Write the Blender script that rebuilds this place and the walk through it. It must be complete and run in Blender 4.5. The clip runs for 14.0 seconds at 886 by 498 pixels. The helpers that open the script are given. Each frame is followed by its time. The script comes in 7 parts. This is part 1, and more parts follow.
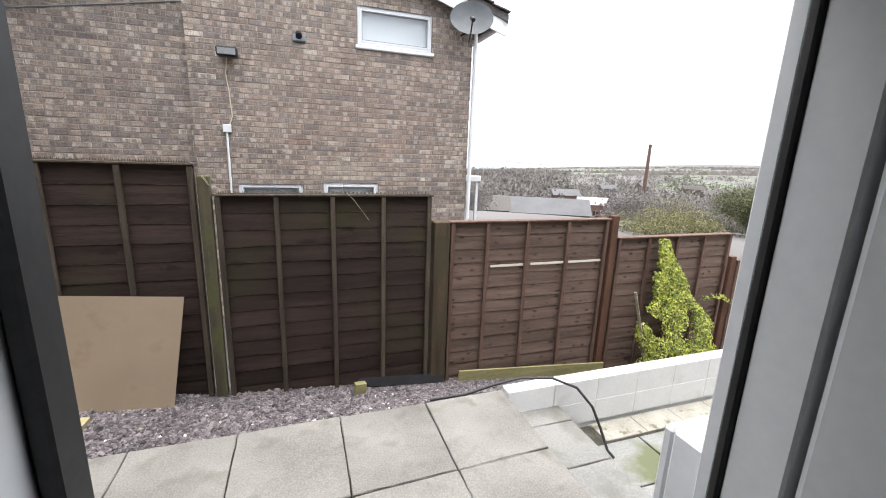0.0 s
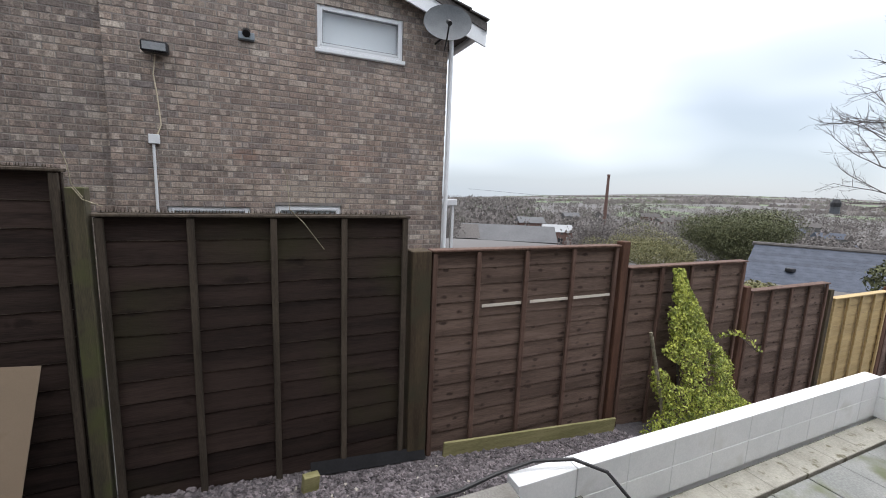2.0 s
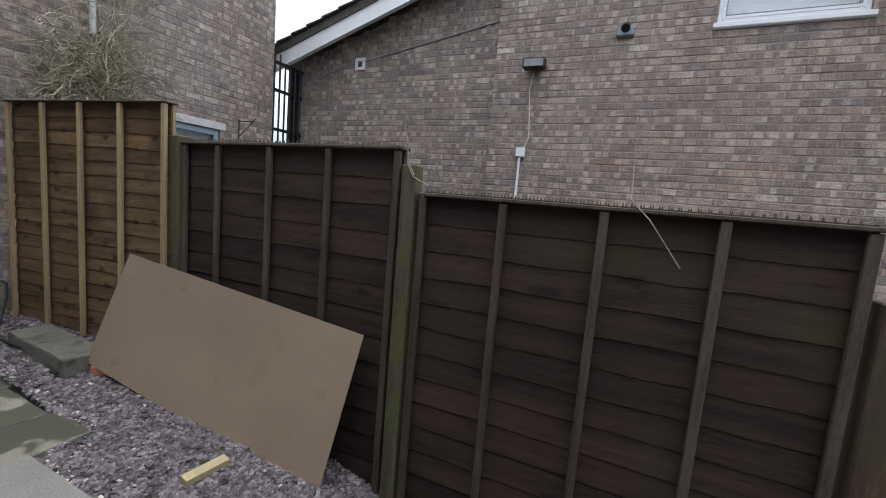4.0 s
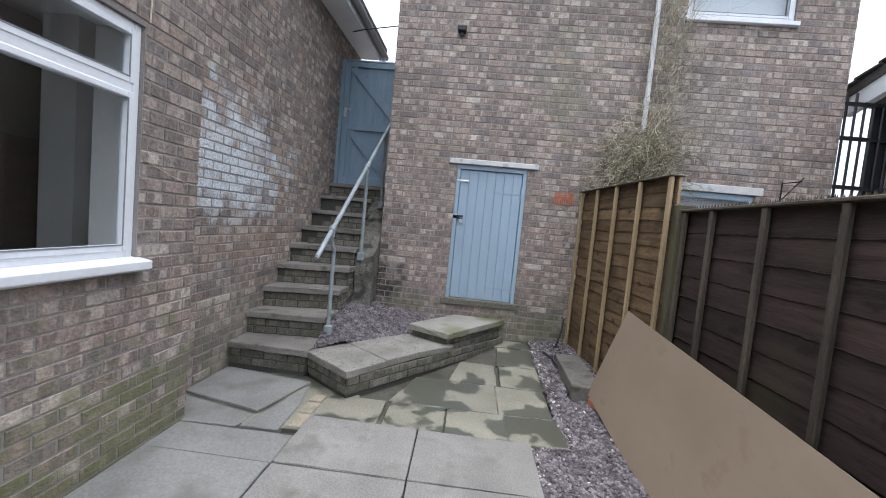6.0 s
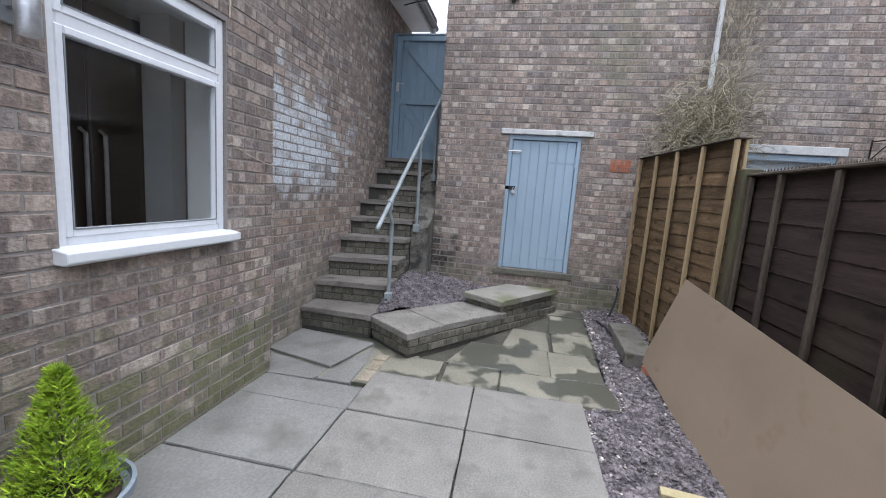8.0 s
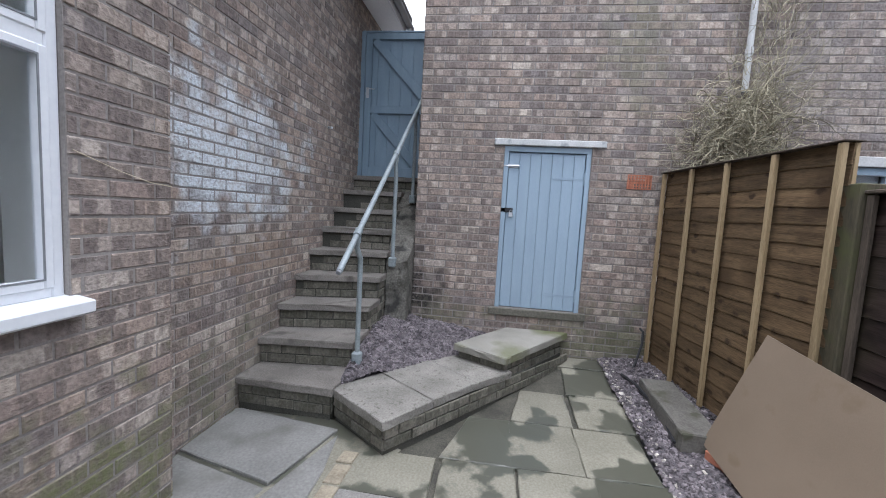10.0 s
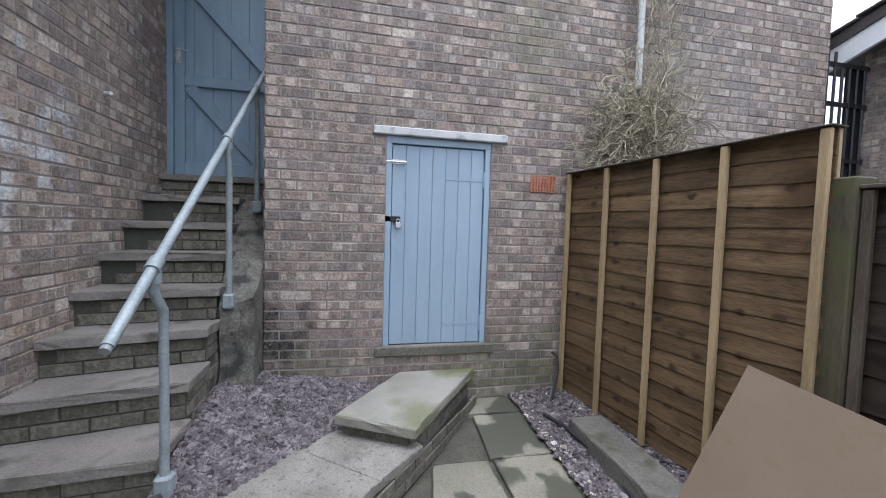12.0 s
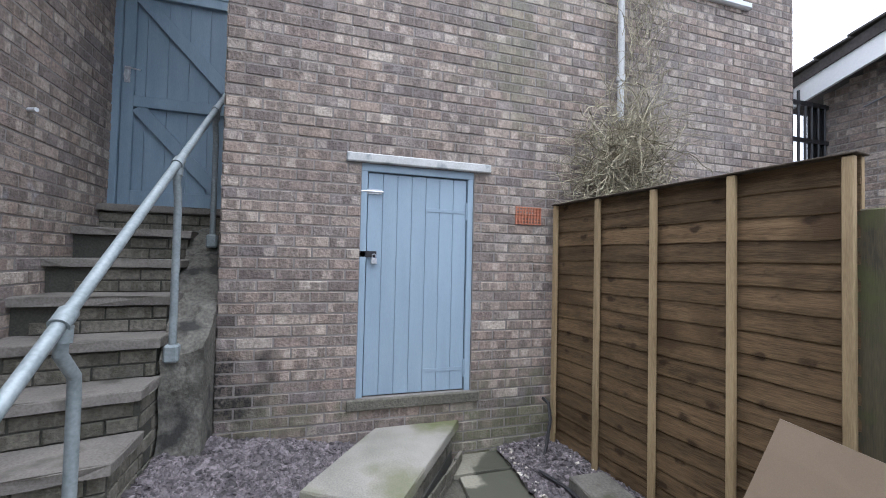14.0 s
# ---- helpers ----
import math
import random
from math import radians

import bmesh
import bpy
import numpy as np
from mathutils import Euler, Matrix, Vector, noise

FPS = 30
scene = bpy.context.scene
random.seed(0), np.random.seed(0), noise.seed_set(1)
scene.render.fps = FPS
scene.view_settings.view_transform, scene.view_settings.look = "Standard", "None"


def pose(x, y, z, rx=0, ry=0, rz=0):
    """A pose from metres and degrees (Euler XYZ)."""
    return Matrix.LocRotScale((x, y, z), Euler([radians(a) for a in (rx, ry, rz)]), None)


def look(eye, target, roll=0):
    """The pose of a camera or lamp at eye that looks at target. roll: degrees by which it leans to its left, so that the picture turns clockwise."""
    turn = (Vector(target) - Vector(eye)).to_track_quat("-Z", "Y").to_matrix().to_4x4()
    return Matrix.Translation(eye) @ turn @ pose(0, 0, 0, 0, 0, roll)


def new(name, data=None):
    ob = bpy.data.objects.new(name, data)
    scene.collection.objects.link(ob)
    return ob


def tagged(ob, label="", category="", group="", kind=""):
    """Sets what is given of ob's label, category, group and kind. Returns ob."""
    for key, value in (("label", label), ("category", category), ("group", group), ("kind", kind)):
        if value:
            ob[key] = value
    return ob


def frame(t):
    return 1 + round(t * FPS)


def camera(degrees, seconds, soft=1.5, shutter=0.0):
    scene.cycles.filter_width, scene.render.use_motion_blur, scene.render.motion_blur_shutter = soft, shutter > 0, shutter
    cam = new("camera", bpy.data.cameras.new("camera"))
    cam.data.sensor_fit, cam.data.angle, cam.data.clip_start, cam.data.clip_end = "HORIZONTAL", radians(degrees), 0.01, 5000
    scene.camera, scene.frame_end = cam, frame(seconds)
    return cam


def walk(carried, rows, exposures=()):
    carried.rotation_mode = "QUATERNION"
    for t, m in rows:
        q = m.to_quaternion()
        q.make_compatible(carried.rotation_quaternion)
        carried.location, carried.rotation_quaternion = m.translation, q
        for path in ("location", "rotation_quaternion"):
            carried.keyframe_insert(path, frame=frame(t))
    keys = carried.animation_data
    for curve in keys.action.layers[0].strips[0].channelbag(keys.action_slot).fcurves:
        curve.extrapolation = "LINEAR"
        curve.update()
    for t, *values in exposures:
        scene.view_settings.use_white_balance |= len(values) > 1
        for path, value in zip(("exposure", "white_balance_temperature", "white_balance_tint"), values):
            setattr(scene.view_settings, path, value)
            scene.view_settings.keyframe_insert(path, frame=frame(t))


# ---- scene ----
cam = camera(94.7, 14.0, soft=1.0)
PATH = [
    (0, (-0.009, 0.182, 1.861), (0.636, 2.023, 1.417), 2.1),
    (0.5, (0.043, 0.421, 1.822), (0.823, 2.208, 1.376), 2.3),
    (1, (0.063, 0.606, 1.823), (0.849, 2.4, 1.421), 2.1),
    (1.5, (0.057, 0.761, 1.74), (0.79, 2.58, 1.347), 2.0),
    (2, (0.195, 1.034, 1.728), (0.99, 2.843, 1.423), 2.3),
    (2.2, (0.214, 1.105, 1.705), (1.009, 2.92, 1.429), 2.2),
    (4.3, (0.36, 2.054, 1.458), (-0.81, 3.663, 1.253), 5.1),
    (4.5, (0.358, 2.121, 1.476), (-1.024, 3.554, 1.292), 5.3),
    (5, (0.407, 2.22, 1.48), (-1.383, 3.101, 1.339), 5.6),
    (5.5, (0.463, 2.305, 1.483), (-1.514, 2.582, 1.36), 5.8),
    (6, (0.512, 2.319, 1.481), (-1.479, 2.181, 1.352), 5.4),
    (6.5, (0.589, 2.314, 1.469), (-1.373, 1.961, 1.312), 5.1),
    (7, (0.642, 2.302, 1.445), (-1.311, 1.941, 1.214), 4.8),
    (7.5, (0.67, 2.302, 1.456), (-1.276, 1.93, 1.185), 4.4),
    (7.7, (0.683, 2.306, 1.461), (-1.263, 1.937, 1.179), 4.2),
    (9.8, (-0.178, 2.098, 1.536), (-2.141, 1.777, 1.332), 3.5),
    (10, (-0.31, 2.04, 1.523), (-2.284, 1.779, 1.337), 3.2),
    (10.5, (-0.638, 1.973, 1.508), (-2.627, 1.818, 1.368), 3.2),
    (11, (-0.915, 1.923, 1.516), (-2.912, 1.946, 1.401), 2.8),
    (11.5, (-1.166, 1.839, 1.517), (-3.147, 2.089, 1.407), 2.4),
    (12, (-1.339, 1.798, 1.515), (-3.287, 2.237, 1.409), 1.7),
    (12.5, (-1.518, 1.796, 1.533), (-3.415, 2.423, 1.451), 1.2),
    (13, (-1.605, 1.792, 1.539), (-3.486, 2.472, 1.567), 1.0),
    (13.5, (-1.638, 1.797, 1.526), (-3.523, 2.464, 1.581), 1.2),
    (14, (-1.641, 1.769, 1.537), (-3.552, 2.357, 1.592), 1.3),
]
walk(cam, [(t, look(eye, target, roll)) for t, eye, target, roll in PATH], exposures=[(0.0, 1.56, 6450, 12), (0.6, 1.32, 6450, 12), (1.5, 0.88, 6350, 12), (2.2, 0.64, 6200, 12), (4.3, 0.76, 6000, 12), (5.2, 1.08, 5950, 12), (6.5, 1.24, 5900, 13), (10.5, 1.28, 5800, 14), (14.0, 1.40, 5750, 13)])

# ---------- light: overcast sky, wide weak sun ----------
world = bpy.data.worlds.new("overcast_sky")
scene.world = world
world.use_nodes = True
wn, wl = world.node_tree.nodes, world.node_tree.links
wn.clear()
w_out = wn.new("ShaderNodeOutputWorld")
w_bg = wn.new("ShaderNodeBackground")
w_sky = wn.new("ShaderNodeTexSky")
w_sky.sky_type = "NISHITA"
w_sky.sun_disc = False
w_sky.sun_elevation, w_sky.sun_rotation = radians(42), radians(60)
w_dim = wn.new("ShaderNodeVectorMath")
w_dim.operation = "SCALE"
w_dim.inputs["Scale"].default_value = 0.10
w_geo = wn.new("ShaderNodeTexCoord")
w_map = wn.new("ShaderNodeMapping")
w_map.inputs["Scale"].default_value = (1.5, 1.5, 5.0)
w_noise = wn.new("ShaderNodeTexNoise")
w_noise.inputs["Scale"].default_value = 1.1
w_noise.inputs["Detail"].default_value = 2
w_ramp = wn.new("ShaderNodeValToRGB")
w_ramp.color_ramp.elements[0].position, w_ramp.color_ramp.elements[1].position = 0.52, 1.0
w_ramp.color_ramp.elements[0].color = (0.40, 0.46, 0.51, 1)
w_ramp.color_ramp.elements[1].color = (1.80, 1.81, 1.82, 1)
w_mix = wn.new("ShaderNodeMixRGB")
w_mix.inputs["Fac"].default_value = 0.88
wl.new(w_sky.outputs["Color"], w_dim.inputs[0])
wl.new(w_geo.outputs["Generated"], w_map.inputs["Vector"])
wl.new(w_map.outputs["Vector"], w_noise.inputs["Vector"])
w_sep = wn.new("ShaderNodeSeparateXYZ")
w_up = wn.new("ShaderNodeMath")
w_up.operation = "MULTIPLY_ADD"
w_up.inputs[1].default_value = 0.50
wl.new(w_geo.outputs["Generated"], w_sep.inputs[0])
wl.new(w_sep.outputs["Z"], w_up.inputs[0])
w_soft = wn.new("ShaderNodeMapRange")
w_soft.inputs["To Min"].default_value, w_soft.inputs["To Max"].default_value = 0.32, 0.72
wl.new(w_noise.outputs["Fac"], w_soft.inputs["Value"])
wl.new(w_soft.outputs["Result"], w_up.inputs[2])
wl.new(w_up.outputs[0], w_ramp.inputs["Fac"])
wl.new(w_dim.outputs["Vector"], w_mix.inputs["Color1"])
wl.new(w_ramp.outputs["Color"], w_mix.inputs["Color2"])
wl.new(w_mix.outputs["Color"], w_bg.inputs["Color"])
wl.new(w_bg.outputs["Background"], w_out.inputs["Surface"])
w_bg.inputs["Strength"].default_value = 0.95

sun_data = bpy.data.lights.new("sun", "SUN")
sun_data.energy, sun_data.angle, sun_data.color = 1.5, radians(60), (1.0, 0.97, 0.93)
sun = new("sun", sun_data)
sun.matrix_world = look((0.9, 0.9, 12), (0, 2, 0))


# ---------- materials ----------
def mat(name, c1, c2, scale=4.0, fine=60.0, rough=0.8, bump=0.25, dist=0.01, metal=0.0, stretch=(1, 1, 1), rand=0.0, spots=None, spot_scale=3.0, spot_lo=0.55, spot_hi=0.7, spot_rough=None):
    """Two-scale procedural surface: c1/c2 blended by a broad and a fine noise, optional stain colour with a shape of its own, per-piece variation."""
    m = bpy.data.materials.new(name)
    m.use_nodes = True
    n, l = m.node_tree.nodes, m.node_tree.links
    bsdf = n["Principled BSDF"]
    geo = n.new("ShaderNodeNewGeometry")
    mp = n.new("ShaderNodeMapping")
    mp.inputs["Scale"].default_value = stretch
    l.new(geo.outputs["Position"], mp.inputs["Vector"])
    big, small = n.new("ShaderNodeTexNoise"), n.new("ShaderNodeTexNoise")
    big.inputs["Scale"].default_value, big.inputs["Detail"].default_value = scale, 4
    small.inputs["Scale"].default_value, small.inputs["Detail"].default_value = fine, 3
    l.new(mp.outputs["Vector"], big.inputs["Vector"])
    l.new(mp.outputs["Vector"], small.inputs["Vector"])
    add = n.new("ShaderNodeMath")
    add.operation = "MULTIPLY_ADD"
    add.inputs[1].default_value = 0.45
    l.new(small.outputs["Fac"], add.inputs[0])
    half = n.new("ShaderNodeMath")
    half.operation = "MULTIPLY"
    half.inputs[1].default_value = 0.55
    l.new(big.outputs["Fac"], half.inputs[0])
    l.new(half.outputs[0], add.inputs[2])
    ramp = n.new("ShaderNodeValToRGB")
    ramp.color_ramp.elements[0].position, ramp.color_ramp.elements[1].position = 0.37, 0.63
    ramp.color_ramp.elements[0].color, ramp.color_ramp.elements[1].color = (*c1, 1), (*c2, 1)
    l.new(add.outputs[0], ramp.inputs["Fac"])
    col = ramp.outputs["Color"]
    if spots:
        sp = n.new("ShaderNodeTexNoise")
        sp.inputs["Scale"].default_value, sp.inputs["Detail"].default_value = spot_scale, 6
        l.new(geo.outputs["Position"], sp.inputs["Vector"])
        mr = n.new("ShaderNodeMapRange")
        mr.inputs["From Min"].default_value, mr.inputs["From Max"].default_value = spot_lo, spot_hi
        l.new(sp.outputs["Fac"], mr.inputs["Value"])
        mx = n.new("ShaderNodeMixRGB")
        mx.inputs["Color2"].default_value = (*spots, 1)
        l.new(mr.outputs["Result"], mx.inputs["Fac"])
        l.new(col, mx.inputs["Color1"])
        col = mx.outputs["Color"]
        if spot_rough is not None:
            rr = n.new("ShaderNodeMapRange")
            rr.inputs["To Min"].default_value, rr.inputs["To Max"].default_value = rough, spot_rough
            l.new(mr.outputs["Result"], rr.inputs["Value"])
            l.new(rr.outputs["Result"], bsdf.inputs["Roughness"])
    if rand:
        info = n.new("ShaderNodeObjectInfo")
        s = n.new("ShaderNodeMath")
        s.operation = "ADD"
        l.new(info.outputs["Random"], s.inputs[0])
        l.new(geo.outputs["Random Per Island"], s.inputs[1])
        fr = n.new("ShaderNodeMath")
        fr.operation = "FRACT"
        l.new(s.outputs[0], fr.inputs[0])
        vr = n.new("ShaderNodeMapRange")
        vr.inputs["To Min"].default_value, vr.inputs["To Max"].default_value = 1 - rand, 1 + rand
        l.new(fr.outputs[0], vr.inputs["Value"])
        hsv = n.new("ShaderNodeHueSaturation")
        l.new(vr.outputs["Result"], hsv.inputs["Value"])
        l.new(col, hsv.inputs["Color"])
        col = hsv.outputs["Color"]
    l.new(col, bsdf.inputs["Base Color"])
    if spot_rough is None:
        bsdf.inputs["Roughness"].default_value = rough
    bsdf.inputs["Metallic"].default_value = metal
    if bump:
        bp = n.new("ShaderNodeBump")
        bp.inputs["Strength"].default_value, bp.inputs["Distance"].default_value = bump, dist
        l.new(add.outputs[0], bp.inputs["Height"])
        l.new(bp.outputs["Normal"], bsdf.inputs["Normal"])
    return m


def brick_mat(name, tones, blotch, moss=None):
    """Multi-toned bricks: each brick draws a tone, with kiln blotches across it and a rough dragged face."""
    m = bpy.data.materials.new(name)
    m.use_nodes = True
    n, l = m.node_tree.nodes, m.node_tree.links
    bsdf = n["Principled BSDF"]
    geo, info = n.new("ShaderNodeNewGeometry"), n.new("ShaderNodeObjectInfo")
    s = n.new("ShaderNodeMath")
    s.operation = "ADD"
    fr = n.new("ShaderNodeMath")
    fr.operation = "FRACT"
    l.new(info.outputs["Random"], s.inputs[0])
    l.new(geo.outputs["Random Per Island"], s.inputs[1])
    l.new(s.outputs[0], fr.inputs[0])
    ramp = n.new("ShaderNodeValToRGB")
    e = ramp.color_ramp.elements
    for i in range(len(tones) - 2):
        e.new(0.5)
    for i, c in enumerate(tones):
        e[i].position, e[i].color = i / (len(tones) - 1), (*c, 1)
    l.new(fr.outputs[0], ramp.inputs["Fac"])
    mp = n.new("ShaderNodeMapping")
    mp.inputs["Scale"].default_value = (7, 7, 11)
    l.new(geo.outputs["Position"], mp.inputs["Vector"])
    sh = n.new("ShaderNodeVectorMath")
    sh.operation = "ADD"
    l.new(mp.outputs["Vector"], sh.inputs[0])
    sc = n.new("ShaderNodeMath")
    sc.operation = "MULTIPLY"
    sc.inputs[1].default_value = 37.0
    l.new(fr.outputs[0], sc.inputs[0])
    l.new(sc.outputs[0], sh.inputs[1])
    bl = n.new("ShaderNodeTexNoise")
    bl.inputs["Scale"].default_value, bl.inputs["Detail"].default_value = 1.0, 2
    l.new(sh.outputs["Vector"], bl.inputs["Vector"])
    br = n.new("ShaderNodeMapRange")
    br.inputs["From Min"].default_value, br.inputs["From Max"].default_value = 0.48, 0.62
    l.new(bl.outputs["Fac"], br.inputs["Value"])
    br.inputs["To Max"].default_value = 0.35
    base = n.new("ShaderNodeMixRGB")
    base.inputs["Color2"].default_value = (*blotch, 1)
    l.new(br.outputs["Result"], base.inputs["Fac"])
    l.new(ramp.outputs["Color"], base.inputs["Color1"])

    def calc(op, a, b=None):
        k = n.new("ShaderNodeMath")
        k.operation = op
        for i, v in enumerate((a, b)):
            if v is None:
                continue
            if isinstance(v, (int, float)):
                k.inputs[i].default_value = v
            else:
                l.new(v, k.inputs[i])
        return k.outputs[0]

    # kiln marks: bricks stacked crosswise left square dark or pale patches along each face
    uv, sep = n.new("ShaderNodeUVMap"), n.new("ShaderNodeSeparateXYZ")
    l.new(uv.outputs["UV"], sep.inputs[0])
    wob = n.new("ShaderNodeTexNoise")
    wob.inputs["Scale"].default_value, wob.inputs["Detail"].default_value = 30, 2
    l.new(geo.outputs["Position"], wob.inputs["Vector"])
    shift = calc("MULTIPLY", calc("SUBTRACT", wob.outputs["Fac"], 0.5), 0.022)
    run = calc("DIVIDE", calc("ADD", calc("ADD", sep.outputs[0], shift), calc("MULTIPLY", fr.outputs[0], 0.31)), 0.068)
    cell = calc("FLOOR", run)
    inside = calc("ABSOLUTE", calc("SUBTRACT", calc("FRACT", run), 0.5))
    high = calc("ABSOLUTE", calc("SUBTRACT", calc("DIVIDE", calc("ADD", sep.outputs[1], shift), 0.065), 0.5))
    near_edge = n.new("ShaderNodeMapRange")
    near_edge.inputs["From Min"].default_value, near_edge.inputs["From Max"].default_value = 0.46, 0.36
    l.new(calc("MAXIMUM", calc("MULTIPLY", inside, 0.96), high), near_edge.inputs["Value"])
    comb, white = n.new("ShaderNodeCombineXYZ"), n.new("ShaderNodeTexWhiteNoise")
    l.new(cell, comb.inputs[0])
    l.new(calc("MULTIPLY", fr.outputs[0], 517.0), comb.inputs[1])
    l.new(comb.outputs[0], white.inputs["Vector"])
    dark = calc("MULTIPLY", calc("GREATER_THAN", white.outputs["Value"], 0.56), near_edge.outputs["Result"])
    light = calc("MULTIPLY", calc("LESS_THAN", white.outputs["Value"], 0.15), near_edge.outputs["Result"])
    mk = n.new("ShaderNodeMixRGB")
    mk.inputs["Color2"].default_value = (*blotch, 1)
    l.new(calc("MULTIPLY", dark, 0.58), mk.inputs["Fac"])
    l.new(base.outputs["Color"], mk.inputs["Color1"])
    mx = n.new("ShaderNodeMixRGB")
    mx.inputs["Color2"].default_value = (*[min(1.0, c * 1.12) for c in tones[-1]], 1)
    l.new(calc("MULTIPLY", light, 0.42), mx.inputs["Fac"])
    l.new(mk.outputs["Color"], mx.inputs["Color1"])
    fine = n.new("ShaderNodeTexNoise")
    fine.inputs["Scale"].default_value, fine.inputs["Detail"].default_value = 50, 6
    l.new(geo.outputs["Position"], fine.inputs["Vector"])
    fm = n.new("ShaderNodeMapRange")
    fm.inputs["From Min"].default_value, fm.inputs["From Max"].default_value = 0.3, 0.7
    fm.inputs["To Min"].default_value, fm.inputs["To Max"].default_value = 0.70, 1.26
    l.new(fine.outputs["Fac"], fm.inputs["Value"])
    wide = n.new("ShaderNodeTexNoise")
    wide.inputs["Scale"].default_value, wide.inputs["Detail"].default_value = 1.3, 3
    l.new(geo.outputs["Position"], wide.inputs["Vector"])
    wm = n.new("ShaderNodeMapRange")
    wm.inputs["From Min"].default_value, wm.inputs["From Max"].default_value = 0.3, 0.7
    wm.inputs["To Min"].default_value, wm.inputs["To Max"].default_value = 0.85, 1.13
    l.new(wide.outputs["Fac"], wm.inputs["Value"])
    mul = n.new("ShaderNodeMath")
    mul.operation = "MULTIPLY"
    l.new(fm.outputs["Result"], mul.inputs[0])
    l.new(wm.outputs["Result"], mul.inputs[1])
    hsv = n.new("ShaderNodeHueSaturation")
    l.new(mul.outputs[0], hsv.inputs["Value"])
    l.new(mx.outputs["Color"], hsv.inputs["Color"])
    col = hsv.outputs["Color"]

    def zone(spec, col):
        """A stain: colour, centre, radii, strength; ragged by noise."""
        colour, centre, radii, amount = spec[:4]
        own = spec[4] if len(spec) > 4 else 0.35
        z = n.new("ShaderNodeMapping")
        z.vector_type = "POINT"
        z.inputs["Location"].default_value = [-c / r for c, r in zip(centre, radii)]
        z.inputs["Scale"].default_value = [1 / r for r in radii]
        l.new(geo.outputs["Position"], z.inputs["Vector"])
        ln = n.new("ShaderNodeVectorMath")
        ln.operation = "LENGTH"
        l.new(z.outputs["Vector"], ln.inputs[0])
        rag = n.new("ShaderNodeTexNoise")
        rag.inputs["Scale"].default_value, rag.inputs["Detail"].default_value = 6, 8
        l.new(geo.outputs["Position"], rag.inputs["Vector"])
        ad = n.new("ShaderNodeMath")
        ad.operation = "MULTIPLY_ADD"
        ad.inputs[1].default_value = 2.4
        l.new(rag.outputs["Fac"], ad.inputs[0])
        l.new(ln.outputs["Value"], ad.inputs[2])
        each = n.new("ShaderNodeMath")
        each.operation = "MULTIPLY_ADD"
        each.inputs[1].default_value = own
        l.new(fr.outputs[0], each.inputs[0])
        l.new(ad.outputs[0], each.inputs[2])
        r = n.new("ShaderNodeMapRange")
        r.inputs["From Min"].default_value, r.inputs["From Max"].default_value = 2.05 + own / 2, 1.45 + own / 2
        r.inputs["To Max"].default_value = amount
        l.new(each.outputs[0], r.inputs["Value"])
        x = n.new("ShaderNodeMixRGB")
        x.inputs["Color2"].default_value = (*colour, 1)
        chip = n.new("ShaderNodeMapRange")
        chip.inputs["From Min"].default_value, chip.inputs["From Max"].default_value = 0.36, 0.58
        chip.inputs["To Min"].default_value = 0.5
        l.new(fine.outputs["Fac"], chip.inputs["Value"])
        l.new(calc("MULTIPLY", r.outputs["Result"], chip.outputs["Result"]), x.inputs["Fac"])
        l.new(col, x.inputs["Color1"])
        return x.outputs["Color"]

    for spec in (moss or []):
        col = zone(spec, col)
    l.new(col, bsdf.inputs["Base Color"])
    bsdf.inputs["Roughness"].default_value = 0.9
    bp = n.new("ShaderNodeBump")
    bp.inputs["Strength"].default_value, bp.inputs["Distance"].default_value = 0.85, 0.009
    drag, dmap = n.new("ShaderNodeTexNoise"), n.new("ShaderNodeMapping")
    drag.inputs["Scale"].default_value, drag.inputs["Detail"].default_value = 95, 3
    dmap.inputs["Scale"].default_value = (0.55, 0.55, 1.5)
    l.new(geo.outputs["Position"], dmap.inputs["Vector"])
    l.new(dmap.outputs["Vector"], drag.inputs["Vector"])
    l.new(calc("ADD", calc("MULTIPLY", drag.outputs["Fac"], 0.45), fine.outputs["Fac"]), bp.inputs["Height"])
    l.new(bp.outputs["Normal"], bsdf.inputs["Normal"])
    return m


